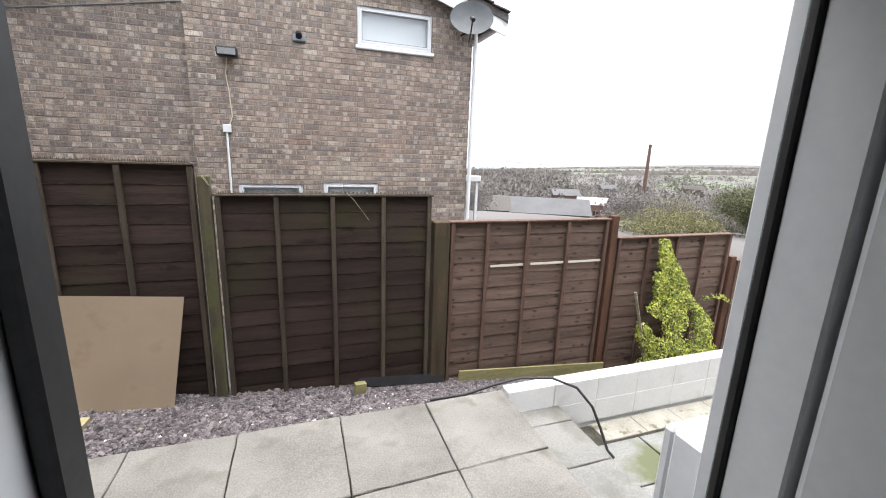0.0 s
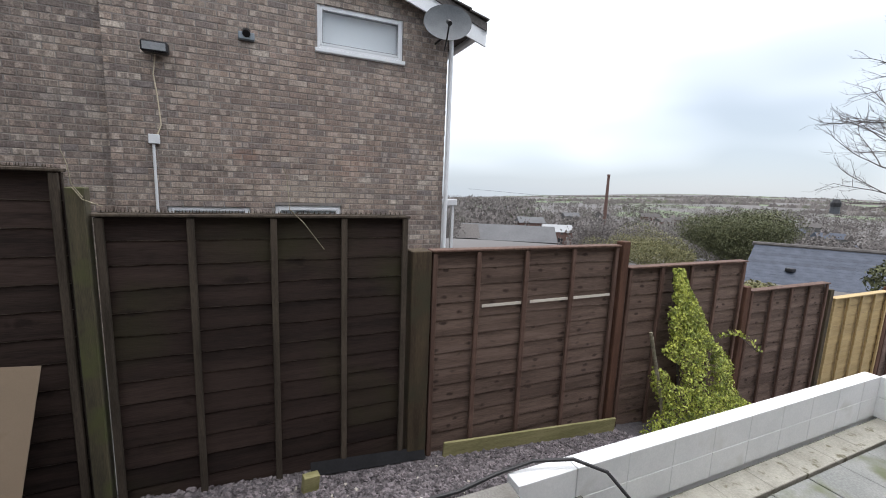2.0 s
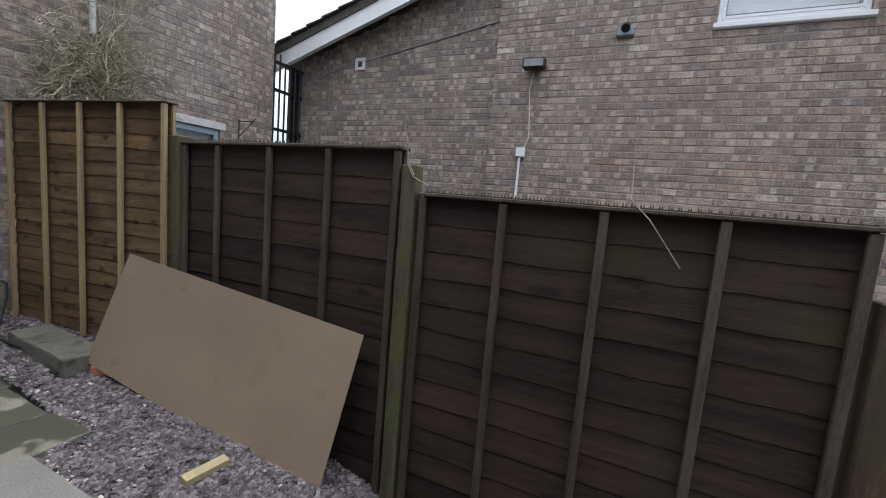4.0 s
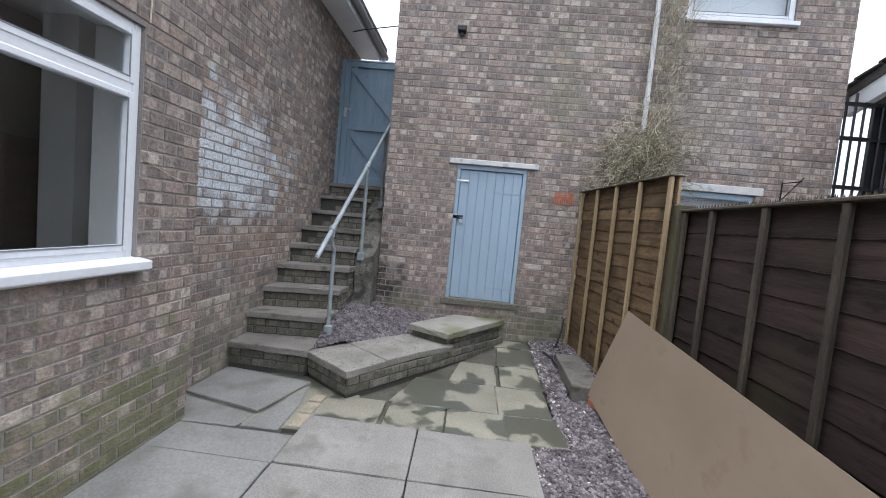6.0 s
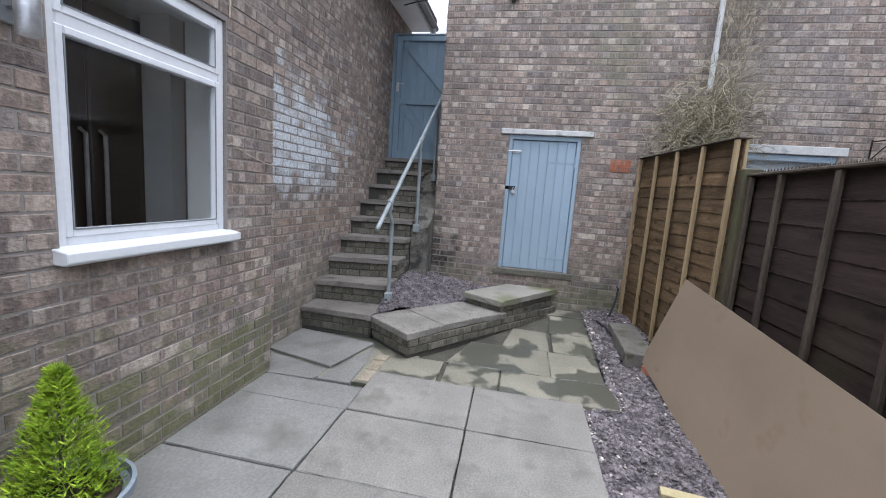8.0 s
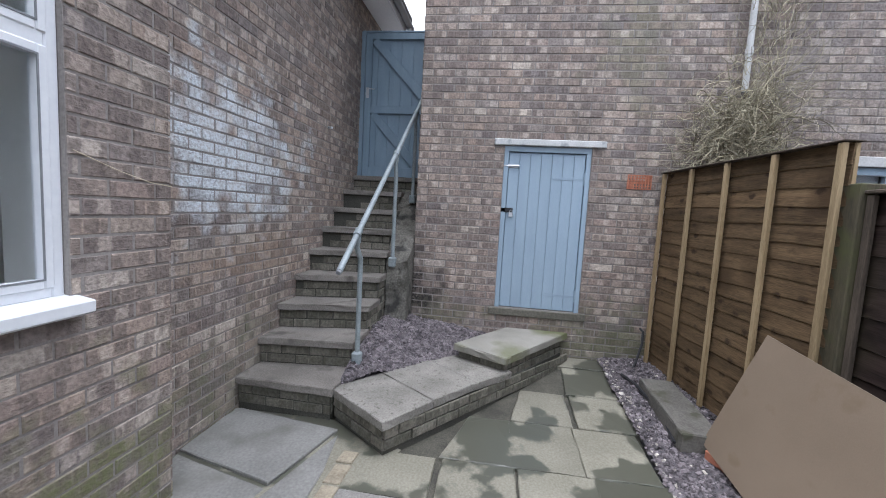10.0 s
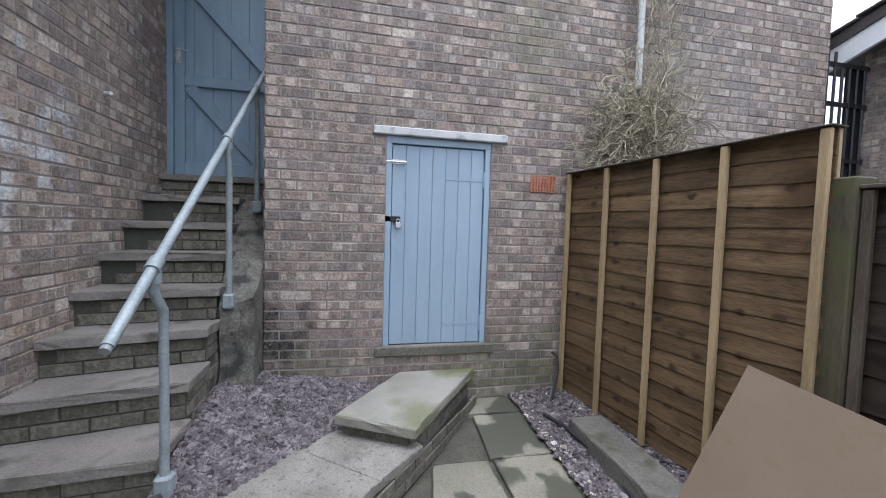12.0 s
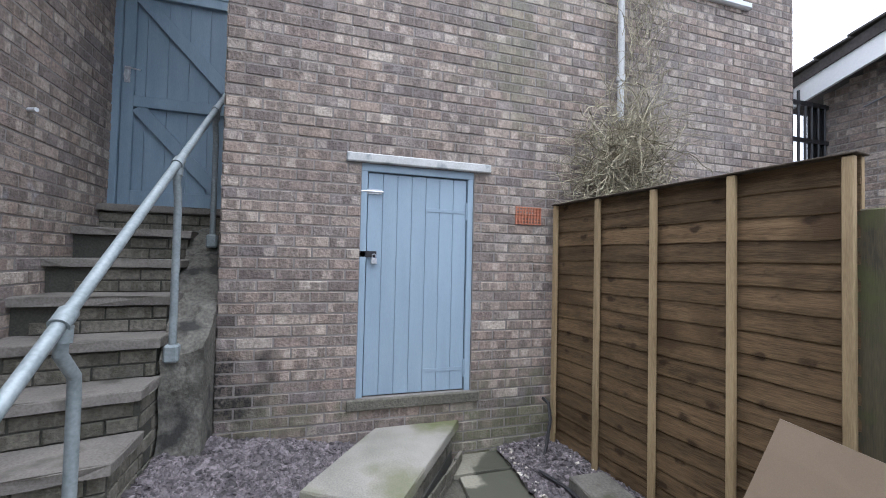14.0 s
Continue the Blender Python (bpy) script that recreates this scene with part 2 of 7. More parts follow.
TONES = [(0.236, 0.190, 0.164), (0.325, 0.270, 0.225), (0.175, 0.143, 0.131), (0.36, 0.298, 0.247), (0.262, 0.204, 0.175), (0.315, 0.249, 0.202), (0.188, 0.162, 0.154), (0.44, 0.38, 0.32)]
STAINS = [
    ((0.58, 0.63, 0.67), (-2.72, 0.2, 1.82), (1.5, 0.17, 0.66), 0.95, 0.4),     # limewash remnant on the flank wall
    ((0.30, 0.205, 0.135), (-3.3, 0.2, 1.12), (0.95, 0.17, 0.3), 0.4),
    ((0.125, 0.135, 0.058), (-1.3, 0.47, -0.05), (2.2, 0.5, 0.85), 0.9),      # algae at the base
    ((0.085, 0.098, 0.045), (-4.55, 3.25, 0.25), (0.4, 0.9, 0.48), 0.8),
    ((0.10, 0.105, 0.06), (-4.55, 1.5, 0.42), (0.4, 0.8, 0.28), 0.7),
    ((0.022, 0.020, 0.018), (-4.55, 1.20, 0.72), (0.4, 0.34, 0.60), 1.0),   # near-black ragged patch by the steps
    ((0.29, 0.20, 0.155), (0.9, 6.9, 2.6), (2.3, 0.5, 1.7), 0.28),
    ((0.42, 0.36, 0.29), (0.85, 6.9, 1.53), (0.9, 0.5, 0.32), 0.5),
    ((0.28, 0.15, 0.10), (1.38, 6.9, 1.97), (0.45, 0.5, 0.2), 0.25),
    ((0.28, 0.15, 0.10), (-0.09, 6.9, 2.02), (0.30, 0.5, 0.12), 0.35),
    ((0.46, 0.44, 0.42), (-4.55, 5.1, 2.9), (0.5, 0.9, 0.9), 0.25),
    ((0.17, 0.18, 0.10), (-4.55, 3.3, 3.3), (0.4, 0.5, 0.9), 0.4),
    ((0.14, 0.145, 0.10), (-3.2, 0.2, 0.2), (1.3, 0.4, 0.6), 0.5),
]
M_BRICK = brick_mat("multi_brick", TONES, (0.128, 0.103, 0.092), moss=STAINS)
M_STEPBRICK = brick_mat("mossy_step_brick", [(0.135, 0.125, 0.100), (0.180, 0.165, 0.135), (0.105, 0.100, 0.080), (0.160, 0.146, 0.118)], (0.080, 0.078, 0.056))
M_MORTAR = mat("mortar", (0.172, 0.156, 0.144), (0.262, 0.24, 0.222), 3, 90, 0.95, 0.4, 0.004)
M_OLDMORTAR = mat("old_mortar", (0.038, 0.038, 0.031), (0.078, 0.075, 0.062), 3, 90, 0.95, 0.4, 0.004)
M_SLAB = mat("concrete_slab", (0.13, 0.124, 0.112), (0.235, 0.225, 0.205), 2.2, 95, 0.9, 0.5, 0.004, rand=0.07, spots=(0.10, 0.093, 0.078), spot_scale=4.5, spot_lo=0.54, spot_hi=0.78)
M_GREYSLAB = mat("grey_smooth_slab", (0.142, 0.140, 0.130), (0.225, 0.222, 0.207), 1.8, 60, 0.7, 0.25, 0.003, rand=0.07, spots=(0.115, 0.112, 0.096), spot_scale=3.2, spot_lo=0.5, spot_hi=0.72)
M_WETSLAB = mat("mossy_wet_slab", (0.143, 0.135, 0.101), (0.232, 0.220, 0.172), 2.0, 70, 0.75, 0.25, 0.003, rand=0.1, spots=(0.075, 0.076, 0.058), spot_scale=2.1, spot_lo=0.485, spot_hi=0.515, spot_rough=0.3)
M_PATIO = mat("terrace_slab", (0.15, 0.155, 0.145), (0.26, 0.262, 0.245), 2.0, 60, 0.6, 0.15, 0.003, rand=0.09, spots=(0.10, 0.11, 0.05), spot_scale=1.6, spot_lo=0.5, spot_hi=0.60)
M_COBBLE = mat("weathered_edging", (0.24, 0.23, 0.195), (0.36, 0.345, 0.295), 5, 60, 0.9, 0.4, 0.006, spots=(0.12, 0.11, 0.07), spot_scale=9, spot_lo=0.58, spot_hi=0.68)
M_TREAD = mat("stone_tread", (0.13, 0.119, 0.104), (0.235, 0.216, 0.192), 3.0, 90, 0.9, 0.5, 0.004, rand=0.06, spots=(0.085, 0.078, 0.066), spot_scale=6, spot_lo=0.54, spot_hi=0.72)
M_COPING = mat("exposed_aggregate_slab", (0.145, 0.137, 0.119), (0.262, 0.248, 0.22), 4, 85, 0.9, 0.8, 0.006, rand=0.06, spots=(0.11, 0.103, 0.085), spot_scale=34, spot_lo=0.57, spot_hi=0.70)
M_KERB = mat("damp_kerb_concrete", (0.075, 0.07, 0.06), (0.15, 0.14, 0.122), 4, 70, 0.9, 0.5, 0.005, spots=(0.06, 0.06, 0.04), spot_scale=7, spot_lo=0.54, spot_hi=0.68)
M_MOSSTOP = mat("mossy_slab", (0.19, 0.182, 0.155), (0.3, 0.285, 0.25), 3, 100, 0.9, 0.3, 0.004, spots=(0.12, 0.128, 0.06), spot_scale=1.7, spot_lo=0.42, spot_hi=0.56)
M_RENDER = mat("stained_render", (0.07, 0.066, 0.055), (0.19, 0.18, 0.155), 5, 50, 0.95, 0.7, 0.02, spots=(0.035, 0.034, 0.03), spot_scale=5, spot_lo=0.5, spot_hi=0.62)
M_GROUT = mat("joint_soil", (0.035, 0.033, 0.026), (0.09, 0.085, 0.065), 6, 80, 0.95, 0.5, 0.01)
M_GRAVEL = mat("plum_slate_chips", (0.055, 0.047, 0.051), (0.172, 0.150, 0.156), 12, 90, 0.7, 0.3, 0.003, rand=0.62)
M_EARTH = mat("gravel_bed", (0.05, 0.045, 0.05), (0.11, 0.1, 0.105), 30, 120, 0.95, 0.7, 0.015)
M_FENCE = mat("dark_stained_fence", (0.0160, 0.0104, 0.0090), (0.043, 0.0285, 0.0235), 3.0, 26, 0.75, 0.5, 0.005, stretch=(0.5, 6, 7), rand=0.22, spots=(0.034, 0.032, 0.015), spot_scale=1.1, spot_lo=0.50, spot_hi=0.70)
M_FENCE2 = mat("faded_brown_fence", (0.078, 0.053, 0.042), (0.165, 0.117, 0.094), 3.0, 26, 0.8, 0.5, 0.005, stretch=(0.5, 6, 7), rand=0.16)
M_BATTEN = mat("fence_batten", (0.036, 0.029, 0.022), (0.085, 0.068, 0.052), 4, 40, 0.8, 0.4, 0.004, stretch=(6, 6, 0.6), rand=0.2)
M_BATTEN2 = mat("brown_fence_batten", (0.075, 0.044, 0.034), (0.145, 0.092, 0.072), 4, 40, 0.8, 0.4, 0.004, stretch=(6, 6, 0.6), rand=0.15)
M_POST = mat("mossy_post", (0.042, 0.03, 0.02), (0.09, 0.068, 0.042), 4, 40, 0.85, 0.5, 0.006, stretch=(6, 6, 0.5), spots=(0.05, 0.045, 0.028), spot_scale=3.5, spot_lo=0.48, spot_hi=0.62)
M_POST2 = mat("red_brown_post", (0.066, 0.034, 0.023), (0.12, 0.062, 0.041), 4, 40, 0.85, 0.4, 0.005, stretch=(6, 6, 0.5))
M_LARCH = mat("weathered_orange_fence", (0.056, 0.036, 0.018), (0.168, 0.112, 0.060), 2.6, 26, 0.75, 0.6, 0.006, stretch=(0.5, 4, 9), rand=0.24, spots=(0.058, 0.036, 0.018), spot_scale=2.6, spot_lo=0.53, spot_hi=0.68)
M_LARCHBAT = mat("weathered_orange_batten", (0.23, 0.165, 0.085), (0.36, 0.27, 0.15), 4, 40, 0.75, 0.3, 0.003, stretch=(6, 6, 0.6), rand=0.12)
M_NEWFENCE = mat("new_yellow_fence", (0.31, 0.22, 0.095), (0.43, 0.315, 0.15), 3, 26, 0.7, 0.3, 0.004, stretch=(0.5, 6, 7), rand=0.1)
M_HARDBOARD = mat("tan_hardboard", (0.212, 0.162, 0.113), (0.248, 0.191, 0.136), 2.5, 250, 0.55, 0.06, 0.001, spots=(0.19, 0.137, 0.085), spot_scale=5, spot_lo=0.6, spot_hi=0.75)
M_BLUE = mat("blue_grey_paint", (0.245, 0.325, 0.4), (0.285, 0.37, 0.445), 3, 45, 0.5, 0.12, 0.002, stretch=(4, 4, 0.7), rand=0.05)
# The door's blue, darkened in its colour for the shade at the gate.
M_BLUESHADE = mat("shaded_blue_paint", (0.165, 0.235, 0.3), (0.21, 0.29, 0.36), 3, 45, 0.6, 0.2, 0.002, stretch=(4, 4, 0.7), rand=0.05)
M_UPVC = mat("white_upvc", (0.62, 0.64, 0.665), (0.69, 0.705, 0.72), 2, 40, 0.35, 0.03, 0.001)
M_SOFFIT = mat("white_gloss_board", (0.70, 0.72, 0.74), (0.79, 0.80, 0.81), 2, 40, 0.5, 0.05, 0.001)
M_WHITEWALL = mat("white_masonry_paint", (0.72, 0.74, 0.75), (0.82, 0.83, 0.84), 3, 70, 0.8, 0.35, 0.004, spots=(0.60, 0.61, 0.58), spot_scale=3, spot_lo=0.6, spot_hi=0.8)
M_LINTEL = mat("painted_concrete_lintel", (0.42, 0.43, 0.42), (0.58, 0.58, 0.57), 6, 80, 0.9, 0.4, 0.004, spots=(0.25, 0.27, 0.28), spot_scale=8, spot_lo=0.58, spot_hi=0.7)
M_BLACK = mat("black_rubber", (0.012, 0.012, 0.013), (0.025, 0.025, 0.027), 8, 80, 0.55, 0.1, 0.001)
M_IRON = mat("black_iron", (0.014, 0.014, 0.016), (0.03, 0.03, 0.032), 8, 80, 0.45, 0.1, 0.001, metal=0.4)
M_STEEL = mat("galvanised_steel", (0.2, 0.235, 0.245), (0.31, 0.35, 0.36), 9, 70, 0.6, 0.2, 0.001, metal=0.3)
M_BRASS = mat("zinc_hardware", (0.42, 0.43, 0.45), (0.6, 0.6, 0.62), 20, 90, 0.35, 0.05, 0.001, metal=0.8)
M_TERRA = mat("terracotta", (0.33, 0.12, 0.07), (0.43, 0.18, 0.11), 20, 90, 0.9, 0.3, 0.002)
M_BARE = mat("bare_split_wood", (0.50, 0.46, 0.40), (0.66, 0.62, 0.55), 4, 40, 0.8, 0.2, 0.002, stretch=(0.6, 6, 6))
M_PAVEBRICK = mat("worn_paving_brick", (0.17, 0.145, 0.105), (0.28, 0.245, 0.18), 9, 70, 0.9, 0.4, 0.004, rand=0.15)
M_SLATE = mat("slate_roof", (0.036, 0.043, 0.06), (0.062, 0.072, 0.096), 3, 30, 0.6, 0.3, 0.005, rand=0.18)
M_TILE = mat("dark_roof_tile", (0.05, 0.045, 0.042), (0.10, 0.09, 0.085), 5, 40, 0.85, 0.3, 0.006, rand=0.2)
M_PLASTER = mat("interior_plaster", (0.60, 0.60, 0.58), (0.68, 0.68, 0.66), 1.5, 30, 0.9, 0.05, 0.001)
M_DARKWOOD = mat("dark_cabinet", (0.02, 0.018, 0.018), (0.04, 0.036, 0.034), 2, 40, 0.4, 0.05, 0.001)
M_CARPET = mat("floor_lino", (0.16, 0.15, 0.14), (0.22, 0.21, 0.20), 3, 60, 0.6, 0.05, 0.001)
M_GREYPLASTIC = mat("grey_plastic", (0.16, 0.17, 0.18), (0.22, 0.23, 0.24), 6, 60, 0.5, 0.05, 0.001)
M_DISH = mat("dish_grey", (0.05, 0.056, 0.064), (0.08, 0.088, 0.096), 6, 60, 0.6, 0.05, 0.001)
M_POTGREY = mat("blue_grey_pot", (0.16, 0.19, 0.22), (0.22, 0.255, 0.285), 6, 60, 0.55, 0.05, 0.001)
M_SOIL = mat("potting_soil", (0.02, 0.015, 0.01), (0.06, 0.045, 0.03), 20, 90, 0.95, 0.6, 0.01)
M_CONIFER = mat("lime_conifer", (0.20, 0.33, 0.02), (0.60, 0.75, 0.08), 14, 60, 0.7, 0.0, rand=0.42)
M_IVY = mat("variegated_ivy", (0.1, 0.15, 0.02), (0.5, 0.53, 0.1), 10, 60, 0.6, 0.0, rand=0.45)
M_TWIG = mat("dead_twig", (0.17, 0.15, 0.10), (0.42, 0.38, 0.27), 10, 60, 0.9, 0.1, 0.001, rand=0.45)
M_BARK = mat("bare_bark", (0.075, 0.065, 0.06), (0.14, 0.12, 0.11), 10, 60, 0.9, 0.2, 0.003)
M_YEW = mat("dark_evergreen", (0.040, 0.045, 0.017), (0.10, 0.105, 0.042), 3, 40, 0.8, 0.0, rand=0.4)
M_SHRUB = mat("mossy_shrub", (0.09, 0.09, 0.036), (0.19, 0.175, 0.08), 3, 40, 0.85, 0.0, rand=0.35)
M_GRASS = mat("far_fields", (0.105, 0.10, 0.098), (0.14, 0.13, 0.125), 0.012, 0.15, 0.95, 0.0, spots=(0.13, 0.165, 0.095), spot_scale=0.004, spot_lo=0.54, spot_hi=0.58)
M_WOODS = mat("far_woods", (0.105, 0.094, 0.088), (0.19, 0.172, 0.162), 0.035, 0.4, 0.95, 0.0, rand=0.22, spots=(0.105, 0.115, 0.075), spot_scale=0.02, spot_lo=0.58, spot_hi=0.66)
M_STACK = mat("stack_brick", (0.09, 0.052, 0.043), (0.13, 0.077, 0.063), 0.5, 4, 0.9, 0.0)
M_SHED = mat("grey_sheet_roof", (0.062, 0.062, 0.065), (0.088, 0.088, 0.092), 0.2, 2, 0.7, 0.0)
M_CORR = mat("pale_blue_sheet", (0.22, 0.29, 0.33), (0.28, 0.36, 0.4), 2, 20, 0.5, 0.0)
M_PLANK = mat("green_gravel_board", (0.15, 0.14, 0.055), (0.27, 0.245, 0.12), 3, 30, 0.85, 0.3, 0.004, stretch=(0.6, 6, 6))
M_OFFCUT = mat("pale_offcut", (0.3, 0.255, 0.135), (0.4, 0.345, 0.2), 4, 40, 0.8, 0.2, 0.003)
M_CREAM = mat("cream_cable", (0.42, 0.36, 0.26), (0.55, 0.48, 0.36), 20, 60, 0.6, 0.0)


def knots(m, colour, scale, size=0.16, amount=0.85):
    """Dark elongated knots scattered over sawn boards."""
    n, l = m.node_tree.nodes, m.node_tree.links
    bsdf = n["Principled BSDF"]
    old = bsdf.inputs["Base Color"].links[0].from_socket
    geo, mp, vo = n.new("ShaderNodeNewGeometry"), n.new("ShaderNodeMapping"), n.new("ShaderNodeTexVoronoi")
    mp.inputs["Scale"].default_value = scale
    vo.inputs["Scale"].default_value, vo.inputs["Randomness"].default_value = 1.0, 0.6
    rag = n.new("ShaderNodeTexNoise")
    rag.inputs["Scale"].default_value, rag.inputs["Detail"].default_value = 28, 3
    ma, mr, mx = n.new("ShaderNodeMath"), n.new("ShaderNodeMapRange"), n.new("ShaderNodeMixRGB")
    ma.operation = "MULTIPLY_ADD"
    ma.inputs[1].default_value = 0.34
    l.new(geo.outputs["Position"], mp.inputs["Vector"])
    l.new(mp.outputs["Vector"], vo.inputs["Vector"])
    l.new(geo.outputs["Position"], rag.inputs["Vector"])
    l.new(rag.outputs["Fac"], ma.inputs[0])
    l.new(vo.outputs["Distance"], ma.inputs[2])
    mr.inputs["From Min"].default_value, mr.inputs["From Max"].default_value = size + 0.26, size + 0.12
    mr.inputs["To Max"].default_value = amount
    l.new(ma.outputs[0], mr.inputs["Value"])
    l.new(mr.outputs["Result"], mx.inputs["Fac"])
    l.new(old, mx.inputs["Color1"])
    mx.inputs["Color2"].default_value = (*colour, 1)
    l.new(mx.outputs["Color"], bsdf.inputs["Base Color"])


knots(M_FENCE2, (0.030, 0.018, 0.014), (6.5, 0.0, 14.0), 0.17)
knots(M_LARCH, (0.024, 0.013, 0.007), (5.2, 0.0, 9.3), 0.15)
knots(M_FENCE, (0.012, 0.007, 0.006), (2.6, 0.0, 7.0), 0.14)
M_LINER = mat("black_plastic", (0.008, 0.008, 0.009), (0.016, 0.016, 0.018), 8, 60, 0.9, 0.2, 0.002)
M_FARWHITE = mat("white_sheet_roof", (0.22, 0.225, 0.23), (0.28, 0.285, 0.29), 0.3, 3, 0.7, 0.0)
M_MOSSPOST = mat("algae_green_post", (0.038, 0.033, 0.019), (0.085, 0.072, 0.040), 4, 40, 0.85, 0.5, 0.006, stretch=(6, 6, 0.5), spots=(0.064, 0.068, 0.024), spot_scale=4.5, spot_lo=0.50, spot_hi=0.64)
M_PALECHIP = mat("pale_stone_chips", (0.28, 0.25, 0.21), (0.5, 0.47, 0.42), 12, 90, 0.8, 0.3, 0.003, rand=0.4)
M_WORN = mat("worn_board_edge", (0.025, 0.017, 0.014), (0.26, 0.225, 0.19), 5, 30, 0.9, 0.2, 0.002, stretch=(0.8, 3, 3))
M_WORN2 = mat("worn_brown_edge", (0.12, 0.085, 0.07), (0.34, 0.27, 0.23), 5, 30, 0.9, 0.2, 0.002, stretch=(0.8, 3, 3))
# Pale lip of the orange boards: wear plus top light, both in this colour.
M_LARCHLIT = mat("lit_orange_edge", (0.13, 0.084, 0.042), (0.26, 0.18, 0.1), 5, 30, 0.9, 0.2, 0.002)
M_FARWALL = mat("dull_far_wall", (0.08, 0.077, 0.073), (0.13, 0.126, 0.12), 0.3, 3, 0.9, 0.0)
for dull in (M_FENCE, M_FENCE2, M_LARCH, M_BATTEN, M_BATTEN2, M_POST, M_POST2, M_WORN, M_SLATE, M_WOODS, M_LINER, M_GRASS):
    dull.node_tree.nodes["Principled BSDF"].inputs["Specular IOR Level"].default_value = 0.22

M_GLASS = bpy.data.materials.new("window_glass")
M_GLASS.use_nodes = True
g = M_GLASS.node_tree.nodes["Principled BSDF"]
g.inputs["Base Color"].default_value = (0.93, 0.96, 0.97, 1)
g.inputs["Roughness"].default_value = 0.02
g.inputs["Transmission Weight"].default_value = 1.0
g.inputs["IOR"].default_value = 1.45


# ---------- geometry helpers ----------
def mesh_of(name, verts, faces, m):
    me = bpy.data.meshes.new(name)
    me.from_pydata([tuple(v) for v in verts], [], faces)
    me.materials.append(m)
    me.update()
    return me


def link(name, me, parent=None, at=None, label="", kind=""):
    ob = new(name, me)
    if parent is not None:
        ob.parent = parent
    if at is not None:
        ob.matrix_basis = at
    return tagged(ob, label=label, kind=kind)


def part(name, bm, m, parent=None, label="", smooth=False, kind=""):
    """One bmesh as one mesh object under a thing."""
    bmesh.ops.recalc_face_normals(bm, faces=bm.faces)
    me = bpy.data.meshes.new(name)
    bm.to_mesh(me)
    bm.free()
    me.materials.append(m)
    if smooth:
        me.polygons.foreach_set("use_smooth", [True] * len(me.polygons))
        me.set_sharp_from_angle(angle=radians(40))
    return link(name, me, parent, None, label, kind)


def thing(name, at, label, category, group="", kind=""):
    ob = new(name)
    ob.empty_display_size = 0.1
    ob.matrix_basis = at if isinstance(at, Matrix) else Matrix.Translation(at)
    return tagged(ob, label, category, group, kind)


def box(lo, hi, bm=None, bevel=0.0, m=None):
    """A box between two corners, its edges bevelled, added to bm."""
    bm = bm or bmesh.new()
    c, s = (Vector(lo) + Vector(hi)) / 2, Vector(hi) - Vector(lo)
    r = bmesh.ops.create_cube(bm, size=1)
    vs = r["verts"]
    for v in vs:
        v.co = Vector((v.co.x * s.x, v.co.y * s.y, v.co.z * s.z))
    if bevel:
        es = list({e for v in vs for e in v.link_edges})
        q = bmesh.ops.bevel(bm, geom=es, offset=bevel, segments=1, affect="EDGES", profile=0.5)
        vs = list({v for f in q["faces"] for v in f.verts} | {v for v in vs if v.is_valid})
    for v in vs:
        v.co += c
        if m is not None:
            v.co = m @ v.co
    return bm


def prism(points, z0, z1, bm=None, bevel=0.0):
    """An upright prism over a plan polygon."""
    bm = bm or bmesh.new()
    lo = [bm.verts.new((x, y, z0 if not callable(z0) else z0(x, y))) for x, y in points]
    hi = [bm.verts.new((x, y, z1 if not callable(z1) else z1(x, y))) for x, y in points]
    n = len(points)
    bm.faces.new(lo[::-1])
    top = bm.faces.new(hi)
    for i in range(n):
        bm.faces.new((lo[i], lo[(i + 1) % n], hi[(i + 1) % n], hi[i]))
    bmesh.ops.recalc_face_normals(bm, faces=bm.faces)
    if bevel:
        bmesh.ops.bevel(bm, geom=list(top.edges), offset=bevel, segments=1, affect="EDGES", profile=0.5)
    return bm


def tube(pts, r, bm=None, sides=8, r2=None):
    """A round tube along a polyline; r2: radius at its end."""
    bm = bm or bmesh.new()
    pts = [Vector(p) for p in pts]
    rings = []
    for i, p in enumerate(pts):
        d = (pts[min(i + 1, len(pts) - 1)] - pts[max(i - 1, 0)]).normalized()
        a = d.orthogonal().normalized() if not rings else (rings_a - d * rings_a.dot(d)).normalized()
        rings_a = a
        b = d.cross(a)
        rr = r if r2 is None else r + (r2 - r) * i / max(1, len(pts) - 1)
        rings.append([bm.verts.new(p + (a * math.cos(2 * math.pi * k / sides) + b * math.sin(2 * math.pi * k / sides)) * rr) for k in range(sides)])
    for u, v in zip(rings, rings[1:]):
        for k in range(sides):
            bm.faces.new((u[k], u[(k + 1) % sides], v[(k + 1) % sides], v[k]))
    bm.faces.new(rings[0][::-1])
    bm.faces.new(rings[-1])
    return bm


def lathe(profile, bm=None, sides=24, at=(0, 0, 0)):
    """A turned shape from (radius, height) pairs."""
    bm = bm or bmesh.new()
    rows = []
    for r, z in profile:
        rows.append([bm.verts.new((at[0] + r * math.cos(2 * math.pi * k / sides), at[1] + r * math.sin(2 * math.pi * k / sides), at[2] + z)) for k in range(sides)])
    for u, v in zip(rows, rows[1:]):
        for k in range(sides):
            bm.faces.new((u[k], u[(k + 1) % sides], v[(k + 1) % sides], v[k]))
    bm.faces.new(rows[0][::-1])
    bm.faces.new(rows[-1])
    return bm


# ---------- brickwork ----------
rng = np.random.default_rng(5)


